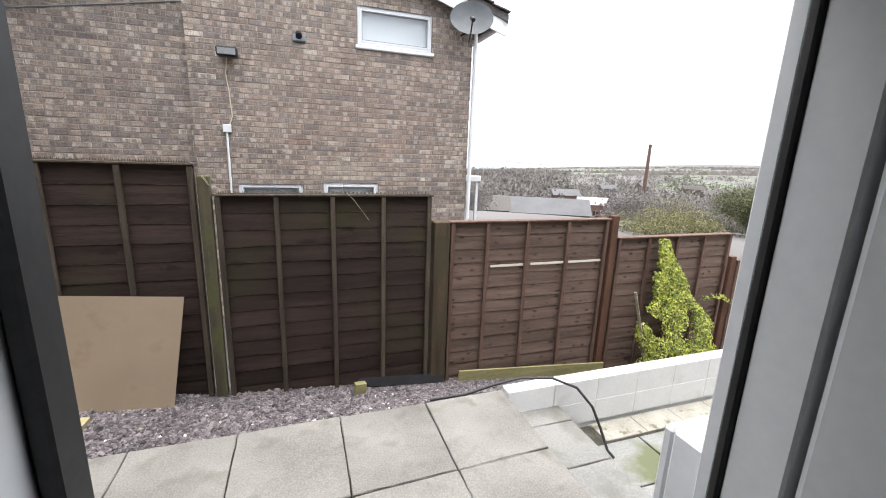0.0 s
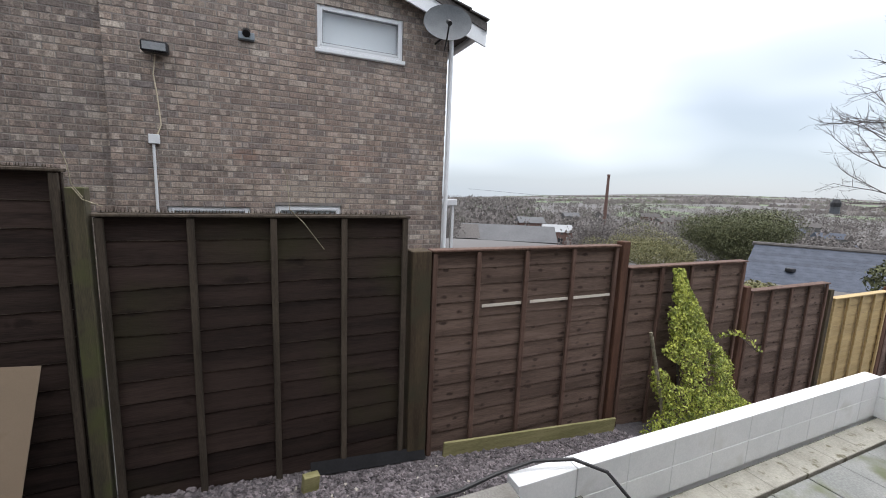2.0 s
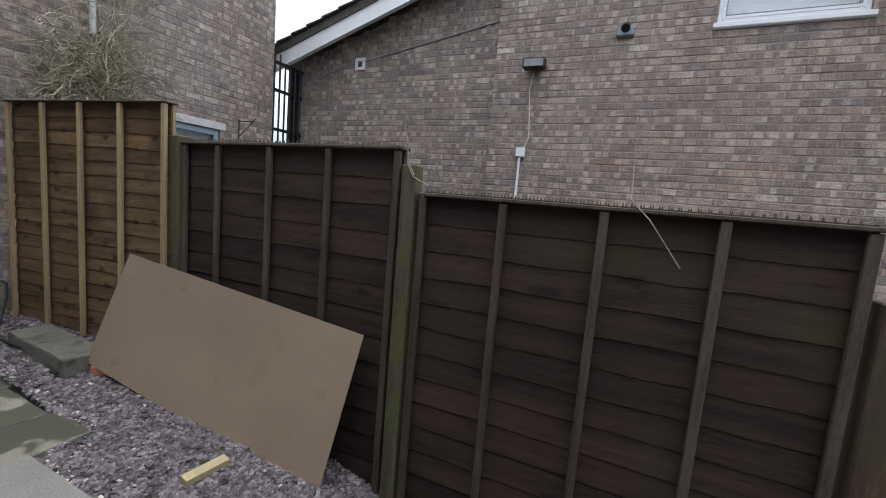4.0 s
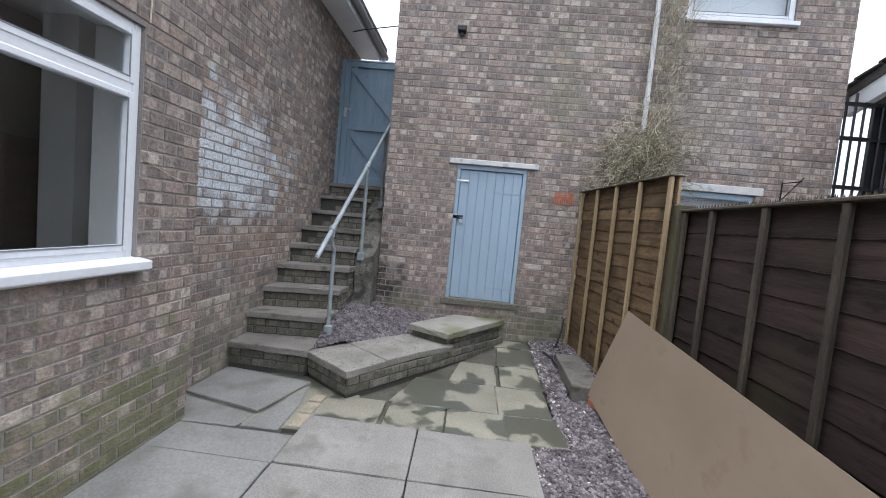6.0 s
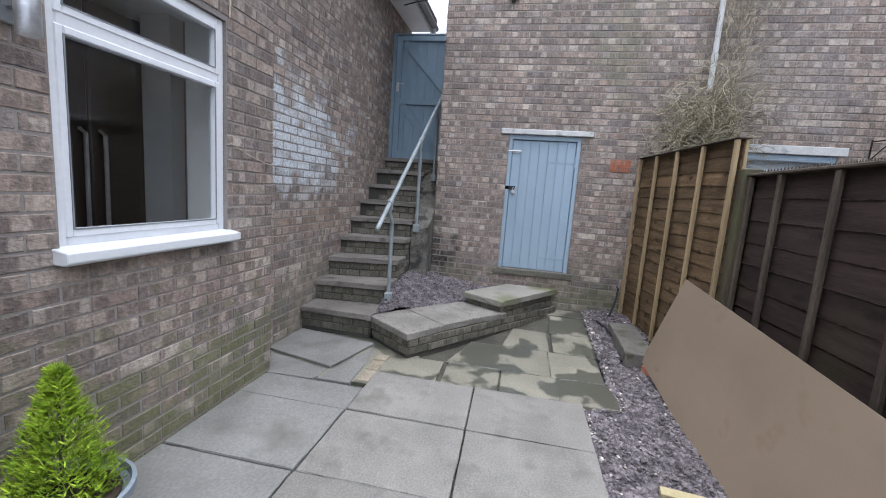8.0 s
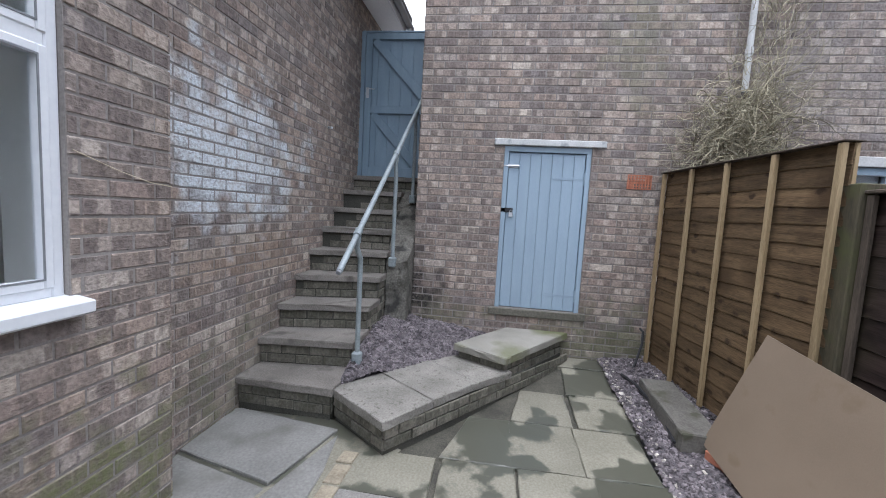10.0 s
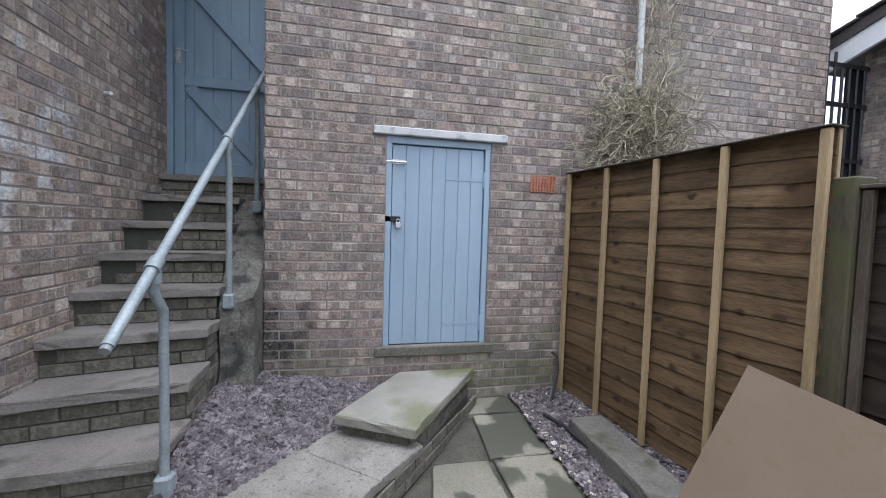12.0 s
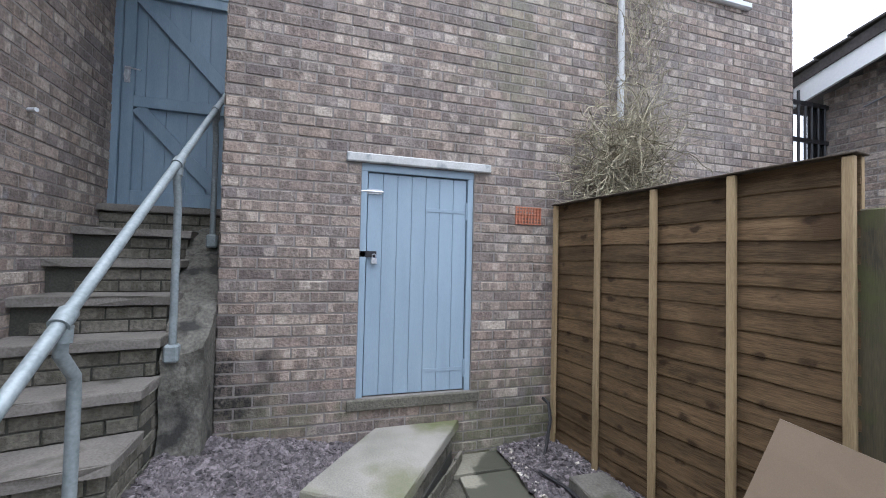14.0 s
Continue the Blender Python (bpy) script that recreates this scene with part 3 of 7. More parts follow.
def brick_verts(u0, u1, v0, v1, proud=0.0035, ch=0.0035):
    """A brick's face, arris and sides, in wall coordinates (along, up, out)."""
    return [(u0, v0, -0.012), (u1, v0, -0.012), (u1, v1, -0.012), (u0, v1, -0.012),
            (u0, v0, proud - ch), (u1, v0, proud - ch), (u1, v1, proud - ch), (u0, v1, proud - ch),
            (u0 + ch, v0 + ch, proud), (u1 - ch, v0 + ch, proud), (u1 - ch, v1 - ch, proud), (u0 + ch, v1 - ch, proud)]


BRICK_FACES = [(8, 9, 10, 11), (4, 5, 9, 8), (5, 6, 10, 9), (6, 7, 11, 10), (7, 4, 8, 11), (0, 1, 5, 4), (1, 2, 6, 5), (2, 3, 7, 6), (3, 0, 4, 7)]
WHOLE = {}
PENDING = []


def brick_uv(me):
    """Face coordinates in metres from each brick's own lower corner."""
    co = np.empty(len(me.vertices) * 3)
    me.vertices.foreach_get("co", co)
    co = co.reshape(-1, 12, 3)
    local = (co - co[:, :1, :]).reshape(-1, 3)
    ix = np.empty(len(me.loops), dtype=np.int32)
    me.loops.foreach_get("vertex_index", ix)
    me.uv_layers.new(name="face").data.foreach_set("uv", local[ix][:, :2].ravel())
    return me



def brickwork(parent, origin, along, length, v0, v1, holes=(), near=None, count=300, m=None, phase=0.0, jut=0.004, top=None, pitch=0.225, course=0.075):
    """Bricks laid in half bond on a wall face. origin: foot of the face; along: plan direction; out is to its right.
    top: height of the wall over u, for a gable. The whole bricks next to `near` become pieces, the rest one joined part."""
    a = Vector((along[0], along[1], 0)).normalized()
    out = Vector((a.y, -a.x, 0))
    base = Matrix(((a.x, 0, out.x, origin[0]), (a.y, 0, out.y, origin[1]), (0, 1, 0, origin[2] if len(origin) > 2 else 0), (0, 0, 0, 1)))
    cells = []
    rows = int(round((v1 - v0) / course))
    for r in range(rows):
        b0 = v0 + r * course + 0.005
        b1 = b0 + course - 0.010
        u = -pitch + phase + (pitch / 2 if r % 2 else 0)
        cuts = [(h[0], h[1]) for h in holes if b1 - 0.02 > h[2] and b0 + 0.02 < h[3]]
        while u < length:
            spans = [(max(u + 0.005, 0.0), min(u + pitch - 0.005, length))]
            for h0, h1 in cuts:
                nxt = []
                for s0, s1 in spans:
                    if h1 <= s0 or h0 >= s1:
                        nxt.append((s0, s1))
                    else:
                        nxt += [(s0, h0 - 0.004), (h1 + 0.004, s1)]
                spans = nxt
            for s0, s1 in spans:
                if s1 - s0 > 0.03 and (top is None or b1 < top((s0 + s1) / 2)):
                    cells.append((s0, s1, b0, b1))
            u += pitch
    whole = [c for c in cells if abs(c[1] - c[0] - (pitch - 0.01)) < 1e-4]
    if near:
        whole.sort(key=lambda c: (c[0] - near[0]) ** 2 + (c[2] - near[1]) ** 2)
        pick = whole[:count]
    else:
        pick = []
    chosen = set(pick)
    vs, fs = [], []
    for c in cells:
        if c in chosen:
            continue
        k = len(vs)
        vs += brick_verts(*c, proud=jut + rng.uniform(-0.0025, 0.003))
        fs += [tuple(i + k for i in f) for f in BRICK_FACES]
    m = m or M_BRICK
    if vs:
        link("brick_rest", brick_uv(mesh_of("brick_rest", vs, fs, m)), parent, base, kind="stuff")
    key = (m.name, pitch, course)
    if key not in WHOLE:
        WHOLE[key] = brick_uv(mesh_of("brick", brick_verts(0, pitch - 0.01, 0, course - 0.01, proud=0.0), BRICK_FACES, m))
    for c in pick:
        PENDING.append((WHOLE[key], parent, base @ Matrix.Translation((c[0], c[2], jut + rng.uniform(-0.0025, 0.003))) @ pose(0, 0, 0, 0, 0, rng.uniform(-0.25, 0.25))))


def slab_wall(name, lo, hi, holes, axis, m, label, cat="wall"):
    """A thick wall as one mesh: a rectangle along `axis` with rectangular holes (a0, a1, z0, z1) through it."""
    a = 0 if axis == "x" else 1
    xs = sorted({lo[a], hi[a], *[h[0] for h in holes], *[h[1] for h in holes]})
    zs = sorted({lo[2], hi[2], *[h[2] for h in holes], *[h[3] for h in holes]})
    bm = bmesh.new()
    for x0, x1 in zip(xs, xs[1:]):
        for z0, z1 in zip(zs, zs[1:]):
            cx, cz = (x0 + x1) / 2, (z0 + z1) / 2
            if any(h[0] < cx < h[1] and h[2] < cz < h[3] for h in holes):
                continue
            p, q = list(lo), list(hi)
            p[a], q[a], p[2], q[2] = x0, x1, z0, z1
            box(p, q, bm)
    bmesh.ops.remove_doubles(bm, verts=bm.verts, dist=1e-5)
    bm.verts.index_update()
    seen = {}
    for f in bm.faces:
        seen.setdefault(tuple(sorted(v.index for v in f.verts)), []).append(f)
    bmesh.ops.delete(bm, geom=[f for fs in seen.values() if len(fs) > 1 for f in fs], context="FACES")
    ob = part(name, bm, m)
    return tagged(ob, label, cat, kind="structure")


# ---------- the house walked out of ----------
HY, RY, DX, QX = 0.47, 0.20, -4.556, -2.08      # house face, set-back flank, shed face, quoin
DOOR = (-0.33, 0.68, 0.16, 2.20)
WIN = (-1.615, -0.655, 1.128, 2.372)
house = slab_wall("wall_house", (QX, HY - 0.28, -1.2), (7.0, HY, 4.05), [DOOR, WIN], "x", M_MORTAR, "multi-toned brown brick house wall with white window and door")
brickwork(house, (7.0, HY, 0), (-1, 0), 7.0 - QX, -0.15, 4.05, [(7 - DOOR[1], 7 - DOOR[0], -0.2, DOOR[3]), (7 - WIN[1], 7 - WIN[0], WIN[2], WIN[3])], near=(8.4, 1.0))
ret = slab_wall("wall_return", (QX, RY - 0.15, -0.3), (QX + 0.2, HY - 0.281, 4.05), [], "x", M_MORTAR, "short brick return of the house wall")
brickwork(house, (QX, RY, 0), (0, 1), HY - RY, -0.15, 4.05, phase=0.11)
flank = slab_wall("wall_flank", (-6.3, RY - 0.28, -0.3), (QX + 0.2, RY, 4.05), [], "x", M_MORTAR, "brown brick flank wall beside the steps, patch of old limewash")
brickwork(flank, (QX, RY, 0), (-1, 0), 4.2, -0.15, 4.05, near=(0.9, 1.5))

# ---------- the shed building with the blue door ----------
SD = (2.053, 2.905, 0.555, 2.215)
LW = (4.62, 5.56, 1.2, 2.13)
UW = (4.53, 5.72, 4.12, 4.72)
shed = slab_wall("wall_shed", (DX - 0.28, 1.17, -0.5), (DX, 6.38, 4.9), [SD, LW, UW], "y", M_MORTAR, "weathered brown brick wall with a low blue plank door")
# courses keep in step with the door's foot
brickwork(shed, (DX, 1.17, 0), (0, 1), 5.21, -0.045, 4.905, [(h[0] - 1.17, h[1] - 1.17, h[2], h[3]) for h in (SD, LW, UW)] + [(0.78, 1.865, 2.215, 2.285)], near=(1.4, 1.4))
side = slab_wall("wall_shed_side", (-9.0, 1.17, -0.5), (DX - 0.281, 1.45, 4.9), [], "x", M_MORTAR, "brick side wall along the steps")
brickwork(side, (-9.0, 1.17, 0), (1, 0), 9 + DX, 0.255, 4.9)
gapw = slab_wall("wall_shed_north", (-9.0, 6.1, -1.0), (DX - 0.281, 6.38, 4.9), [], "x", M_MORTAR, "brick end wall facing the alley")
brickwork(gapw, (DX, 6.38, 0), (-1, 0), 4.0, -0.045, 4.9)
for nm, lo, hi in (("roof_shed", (-9.2, 1.0, 4.9), (DX + 0.22, 6.55, 5.08)), ("roof_house", (-6.3, -6.0, 4.051), (7.2, RY - 0.05, 4.3))):
    rf = part(nm, box(lo, hi, bevel=0.01), M_TILE)
    tagged(rf, "dark flat roof edge of a brick building", "roof", kind="structure")
fas = part("trim", box((DX + 0.221, 1.0, 4.86), (DX + 0.245, 6.58, 5.10), bevel=0.004), M_GREYPLASTIC)
tagged(fas, "grey fascia board along the flat roof", "trim", kind="structure")

# ---------- inside of the house, seen through the glass ----------
for nm, lo, hi, mm, lab in (
        ("floor_indoors", (-2.0, -5.0, -0.1), (6.9, HY - 0.281, 0.16), M_CARPET, "grey lino floor indoors"),
        ("ceiling", (-2.0, -5.0, 2.5), (6.9, HY - 0.281, 2.6), M_PLASTER, "white plaster ceiling indoors"),
        ("wall_inner_west", (-2.1, -5.0, -0.1), (-2.0, HY - 0.281, 2.5), M_PLASTER, "plastered inner wall"),
        ("wall_inner_east", (6.9, -5.0, -0.1), (7.0, HY - 0.281, 2.5), M_PLASTER, "plastered inner wall"),
        ("wall_inner_south", (-2.1, -5.2, -0.1), (7.0, -5.0, 2.6), M_PLASTER, "plastered inner wall")):
    tagged(part(nm, box(lo, hi), mm), lab, nm.split("_")[0], kind="structure")

# ---------- neighbouring gabled house ----------
NY = 6.90
NX0, NX1, NSTEP = -4.65, 2.72, -1.40


def gable(x):
    return min(3.42 + 0.315 * (x + 4.95), 4.00 + 0.315 * (3.15 - x))


NWIN = (0.87, 2.03, 3.45, 3.99)
NL1, NL2 = (-0.89, 0.02, -0.2, 1.371), (0.32, 1.18, -0.2, 1.392)
nb = slab_wall("wall_neighbour", (NSTEP, NY, -2.2), (NX1, NY + 0.3, 4.05), [NWIN, NL1, NL2], "x", M_MORTAR, "brown brick gable wall of the neighbouring house")
nb_low = part("wall_neighbour_rear", box((NX0, NY + 0.11, -2.2), (NSTEP, NY + 0.42, 3.35)), M_MORTAR)
tagged(nb_low, "set-back brick gable wall of the neighbouring house", "wall", kind="structure")
# gable triangle above both parts
for nm, x0, x1, y0, par in (("gable_front", NSTEP, NX1, NY, nb), ("gable_rear", NX0, NSTEP, NY + 0.11, nb_low)):
    zb = 4.05 if par is nb else 3.35
    xs = [x0 + (x1 - x0) * i / 12 for i in range(13)]
    bm = bmesh.new()
    ring = [(x0, zb)] + [(x1, zb)] + [(x, max(zb + 0.01, gable(x) - 0.1)) for x in reversed(xs)]
    f = [bm.verts.new((x, y0, z)) for x, z in ring]
    b = [bm.verts.new((x, y0 + 0.3, z)) for x, z in ring]
    bm.faces.new(f)
    bm.faces.new(b[::-1])
    for i in range(len(ring)):
        j = (i + 1) % len(ring)
        bm.faces.new((f[j], f[i], b[i], b[j]))
    part(nm, bm, M_MORTAR, par)
brickwork(nb, (NSTEP, NY, 0), (1, 0), NX1 - NSTEP, -0.9, 5.2, [(h[0] - NSTEP, h[1] - NSTEP, h[2], h[3]) for h in (NWIN, NL1, NL2)], near=(2.2, 2.3), top=lambda u: gable(u + NSTEP) - 0.05)
brickwork(nb_low, (NX0, NY + 0.11, 0), (1, 0), NSTEP - NX0, -0.6, 5.2, near=(2.4, 2.6), top=lambda u: gable(u + NX0) - 0.05)
brickwork(nb, (NX1, NY, 0), (0, 1), 3.0, -0.9, 4.0)
nbs = part("wall_neighbour_side", box((NX1 - 0.3, NY + 0.301, -2.2), (NX1, NY + 7, 4.0)), M_MORTAR)
tagged(nbs, "far side wall of the neighbouring house", "wall", kind="structure")
nbw = part("wall_neighbour_west", box((NX0, NY + 0.421, -2.2), (NX0 + 0.3, NY + 7, 3.3)), M_MORTAR)
tagged(nbw, "alley side wall of the neighbouring house", "wall", kind="structure")
brickwork(nbw, (NX0, NY + 4, 0), (0, -1), 3.89, -0.6, 3.3)

# roof with verge boards
nroof = thing("gable_roof", (0, NY, 0), "dark tiled gable roof with white verge boards", "roof", kind="structure")
RX = (4.00 + 0.315 * 3.15 - 3.42 - 0.315 * 4.95) / 0.63
RZ = gable(RX)
for x0, x1 in ((-5.08, RX), (RX, 3.24)):
    bm = bmesh.new()
    pts = []
    for x in (x0, x1):
        z = gable(x)
        for y in (-0.22, 7.3):
            for dz in (0.02, 0.13):
                pts.append(bm.verts.new((x, y, z + dz)))
    bmesh.ops.convex_hull(bm, input=pts)
    part("tile_slope", bm, M_TILE, nroof)
    bm = bmesh.new()
    pts = [bm.verts.new((x, y, gable(x) + dz)) for x in (x0, x1) for y in (-0.20, -0.17) for dz in (-0.19, 0.03)]
    bmesh.ops.convex_hull(bm, input=pts)
    part("verge_board", bm, M_SOFFIT, nroof, "white verge board")
    bm = bmesh.new()
    pts = [bm.verts.new((x, y, gable(x) + dz)) for x in (x0, x1) for y in (-0.169, -0.003) for dz in (-0.10, -0.07)]
    bmesh.ops.convex_hull(bm, input=pts)
    part("soffit", bm, M_SOFFIT, nroof)
    n = int(abs(x1 - x0) / 0.27)
    for i in range(n):
        xx = x0 + (x1 - x0) * (i + 0.5) / n
        h = abs(x1 - x0) / n / 2 * 1.08
        bm = bmesh.new()
        lowx = -1 if x0 == -5.08 else 1
        pts = []
        for sx, lift in ((lowx * h, 0.035), (-lowx * h, 0.008)):
            for y in (-0.26, 0.5):
                for dz in (0.0, 0.02):
                    pts.append(bm.verts.new((xx + sx, y, gable(xx + sx) + 0.125 + lift + dz)))
        bmesh.ops.convex_hull(bm, input=pts)
        part("roof_tile", bm, M_TILE, nroof)


# ---------- windows ----------
def frame_ring(w, h, t, d, bm=None, bevel=0.006, x=0.0, z=0.0, y=0.0):
    """Four mitre-free bars round a w x h opening, bar width t, depth d along y."""
    bm = bm or bmesh.new()
    box((x, y, z), (x + t, y + d, z + h), bm, bevel)
    box((x + w - t, y, z), (x + w, y + d, z + h), bm, bevel)
    box((x + t - 0.001, y, z), (x + w - t + 0.001, y + d, z + t), bm, bevel)
    box((x + t - 0.001, y, z + h - t), (x + w - t + 0.001, y + d, z + h), bm, bevel)
    return bm


def window(name, at, w, h, label, transom=None, sill=0.08, m=None, blind=False, t=0.046):
    """A white casement window; local x along, y out, z up, origin at the lower left of the opening."""
    m = m or M_UPVC
    win = thing(name, at, label, "window", kind="structure")
    part("window_frame", frame_ring(w, h, t, 0.07, y=-0.09), m, win)
    zs = [(t, h - t)] if not transom else [(t, transom - 0.03), (transom + 0.03, h - t)]
    if transom:
        part("transom", box((t, -0.09, transom - 0.03), (w - t, -0.02, transom + 0.03), bevel=0.006), m, win)
    for z0, z1 in zs:
        part("casement", frame_ring(w - 2 * t + 0.02, z1 - z0 + 0.02, 0.036, 0.05, x=t - 0.01, z=z0 - 0.01, y=-0.065), m, win)
        gl = part("pane", box((t + 0.025, -0.052, z0 + 0.025), (w - t - 0.025, -0.046, z1 - 0.025)), M_GLASS, win)
        gl.visible_shadow = False
        part("gasket", frame_ring(w - 2 * t - 0.045, z1 - z0 - 0.045, 0.006, 0.004, x=t + 0.0225, z=z0 + 0.0225, y=-0.017, bevel=0.0), M_GREYPLASTIC, win)
    # White panel added behind the pane in place of sky reflected in it.
    if blind:
        part("blind", box((t, -0.125, t), (w - t, -0.115, h - t)), M_UPVC, win, "white panel added behind the pane to brighten it")
    if sill:
        bm = bmesh.new()
        pts = [bm.verts.new((x, y, z)) for x in (-0.03, w + 0.03) for y, z in ((-0.08, 0.012), (sill, -0.012), (sill, -0.055), (sill - 0.02, -0.068), (-0.08, -0.06))]
        bmesh.ops.convex_hull(bm, input=pts)
        bmesh.ops.bevel(bm, geom=list(bm.edges), offset=0.004, segments=1, affect="EDGES")
        part("window_sill", bm, m, win)
    return win


def facing(x, y, z, deg):
    """A pose whose local +y points out of the wall: 0 is out to +y."""
    return Matrix.Translation((x, y, z)) @ Matrix.Rotation(radians(deg), 4, "Z")


window("window_1", facing(WIN[0], HY, WIN[2], 0), WIN[1] - WIN[0], WIN[3] - WIN[2], "white uPVC kitchen window with top light and sill", transom=0.905)
window("window_2", facing(DX, LW[1], LW[2], -90), LW[1] - LW[0], LW[3] - LW[2], "pale blue painted window behind the fence", m=M_BLUE, sill=0.05, blind=True)
window("window_3", facing(DX, UW[1], UW[2], -90), UW[1] - UW[0], UW[3] - UW[2], "white framed upper window in a brick wall", sill=0.05, blind=True)
for nm, h in (("window_4", NWIN), ("window_5", NL1), ("window_6", NL2)):
    window(nm, facing(h[1], NY, h[2], 180), h[1] - h[0], h[3] - h[2], "white uPVC window of the neighbouring house", sill=0.0 if nm != "window_4" else 0.04, blind=True)
# plastered reveal inside the kitchen window
for lo, hi in (((WIN[0] + 0.001, HY - 0.28, WIN[2]), (WIN[0] + 0.008, HY - 0.095, WIN[3])), ((WIN[1] - 0.008, HY - 0.28, WIN[2]), (WIN[1] - 0.001, HY - 0.095, WIN[3])), ((WIN[0] + 0.008, HY - 0.28, WIN[3] - 0.008), (WIN[1] - 0.008, HY - 0.095, WIN[3] - 0.001)), ((WIN[0] + 0.008, HY - 0.34, WIN[2] + 0.001), (WIN[1] - 0.008, HY - 0.095, WIN[2] + 0.02))):
    tagged(part("trim", box(lo, hi), M_PLASTER), "white plastered window reveal", "trim", kind="structure")

# ---------- ground: one terrain sheet to the horizon ----------
def far_z(x, y):
    d = math.hypot(x - 2, y - 4)
    s = max(0.0, min(1.0, (d - 12) / 160))
    z = -1.6 - 26 * s * s * (3 - 2 * s)
    if d > 420:
        k = min(1.0, (d - 420) / 2600)
        z -= d * 0.0010 * max(0.0, min(32.0, 54 - math.degrees(math.atan2(x, y)))) * min(1.0, (d - 420) / 900)
        z += k * (42 + 9 * noise.noise(Vector((x / 700, y / 700, 0.3)))) * (0.7 + 0.3 * k)
    return z


def terrain():
    vs, fs = [(2.0, 4.0, -1.6)], []
    rad = [14, 20, 30, 45, 65, 90, 120, 160, 220, 300, 420, 600, 850, 1200, 1700, 2300, 3000, 4000]
    n = 96
    for r in rad:
        for k in range(n):
            x, y = 2 + r * math.cos(2 * math.pi * k / n), 4 + r * math.sin(2 * math.pi * k / n)
            vs.append((x, y, far_z(x, y)))
    fs += [(0, 1 + k, 1 + (k + 1) % n) for k in range(n)]
    for i in range(len(rad) - 1):
        for k in range(n):
            a, b = 1 + i * n + k, 1 + i * n + (k + 1) % n
            fs.append((a, a + n, b + n, b))
    ob = link("ground", mesh_of("ground", vs, fs, M_GRASS))
    ob.data.polygons.foreach_set("use_smooth", [True] * len(ob.data.polygons))
    return tagged(ob, "valley floor and fields running to low hills", "ground", kind="structure")


terrain()


# gravel bed between paving and fence, falling with the slope
def bed_z(x, y):
    xs = [-4.6, -3.6, -2.6, -1.7, -0.8, 0.3, 1.4, 3.3, 5.3, 7.2, 10.5]
    zf = [0.18, 0.15, 0.02, -0.10, -0.27, -0.36, -0.46, -0.62, -0.85, -1.2, -1.5]
    zi = [0.10, 0.03, -0.03, -0.05, -0.06, -0.07, -0.09, -0.45, -0.7, -1.0, -1.4]
    f, i = float(np.interp(x, xs, zf)), float(np.interp(x, xs, zi))
    k = min(1.0, max(0.0, (y - 2.95) / 0.85))
    return i + (f - i) * k


def sheet(name, x0, x1, y0, y1, zf, nx, ny, m, label, cat, thick=0.4):
    vs = [(x0 + (x1 - x0) * i / nx, y0 + (y1 - y0) * j / ny, 0) for j in range(ny + 1) for i in range(nx + 1)]
    vs = [(x, y, zf(x, y)) for x, y, _ in vs]
    fs = [(j * (nx + 1) + i, j * (nx + 1) + i + 1, (j + 1) * (nx + 1) + i + 1, (j + 1) * (nx + 1) + i) for j in range(ny) for i in range(nx)]
    ob = link(name, mesh_of(name, vs, fs, m))
    return tagged(ob, label, cat, kind="structure")


BX = [-4.55, -4.26, -2.36, -2.28, 1.46, 1.52, 12.0]
BY = [3.13, 3.13, 3.13, 2.862, 2.862, 2.94, 2.94]


def bed_edge(x):
    return float(np.interp(x, BX, BY))


def gravel_strip():
    nx, ny = 130, 8
    vs = []
    for j in range(ny + 1):
        for i in range(nx + 1):
            x = -4.55 + 16.5 * i / nx
            y = bed_edge(x) + (3.98 - bed_edge(x)) * j / ny
            vs.append((x, y, bed_z(x, y)))
    fs = [(j * (nx + 1) + i, j * (nx + 1) + i + 1, (j + 1) * (nx + 1) + i + 1, (j + 1) * (nx + 1) + i) for j in range(ny) for i in range(nx)]
    return tagged(link("gravel_bed", mesh_of("gravel_bed", vs, fs, M_EARTH)), "bed of plum slate chippings beside the fence", "ground", kind="structure")


bed = gravel_strip()
sub = part("ground_under_paving", box((-4.55, 0.2, -0.5), (1.46, 2.86, -0.045)), M_GROUT)
tagged(sub, "dark soil in the paving joints", "ground", kind="structure")
sub2 = part("ground_under_lower_paving", box((-4.55, 1.4, -0.3), (-2.3, 3.1, -0.04)), M_GROUT)
tagged(sub2, "dark soil in the lower paving joints", "ground", kind="structure")

# ---------- paving ----------
paving = thing("pavement", (0, 0, 0), "weathered concrete slab paving of the yard", "paving", kind="structure")
XJ = [-2.30, -1.715, -1.09, -0.475, 0.19, 0.83, 1.49]
prng = random.Random(3)


def worn(bm, amp=0.005, step=0.05):
    """Chipped, uneven edges on cast or cut slabs."""
    for e in [e for e in bm.edges if e.calc_length() > 2 * step]:
        bmesh.ops.subdivide_edges(bm, edges=[e], cuts=min(24, int(e.calc_length() / step)))
    for v in bm.verts:
        q = v.co * 17
        v.co += Vector((noise.noise(q), noise.noise(q + Vector((7, 3, 1))), 0.5 * noise.noise(q + Vector((2, 9, 5))))) * amp
        v.co += Vector((noise.noise(q * 3), noise.noise(q * 3 + Vector((7, 3, 1))), 0)) * amp * 0.5
    return bm


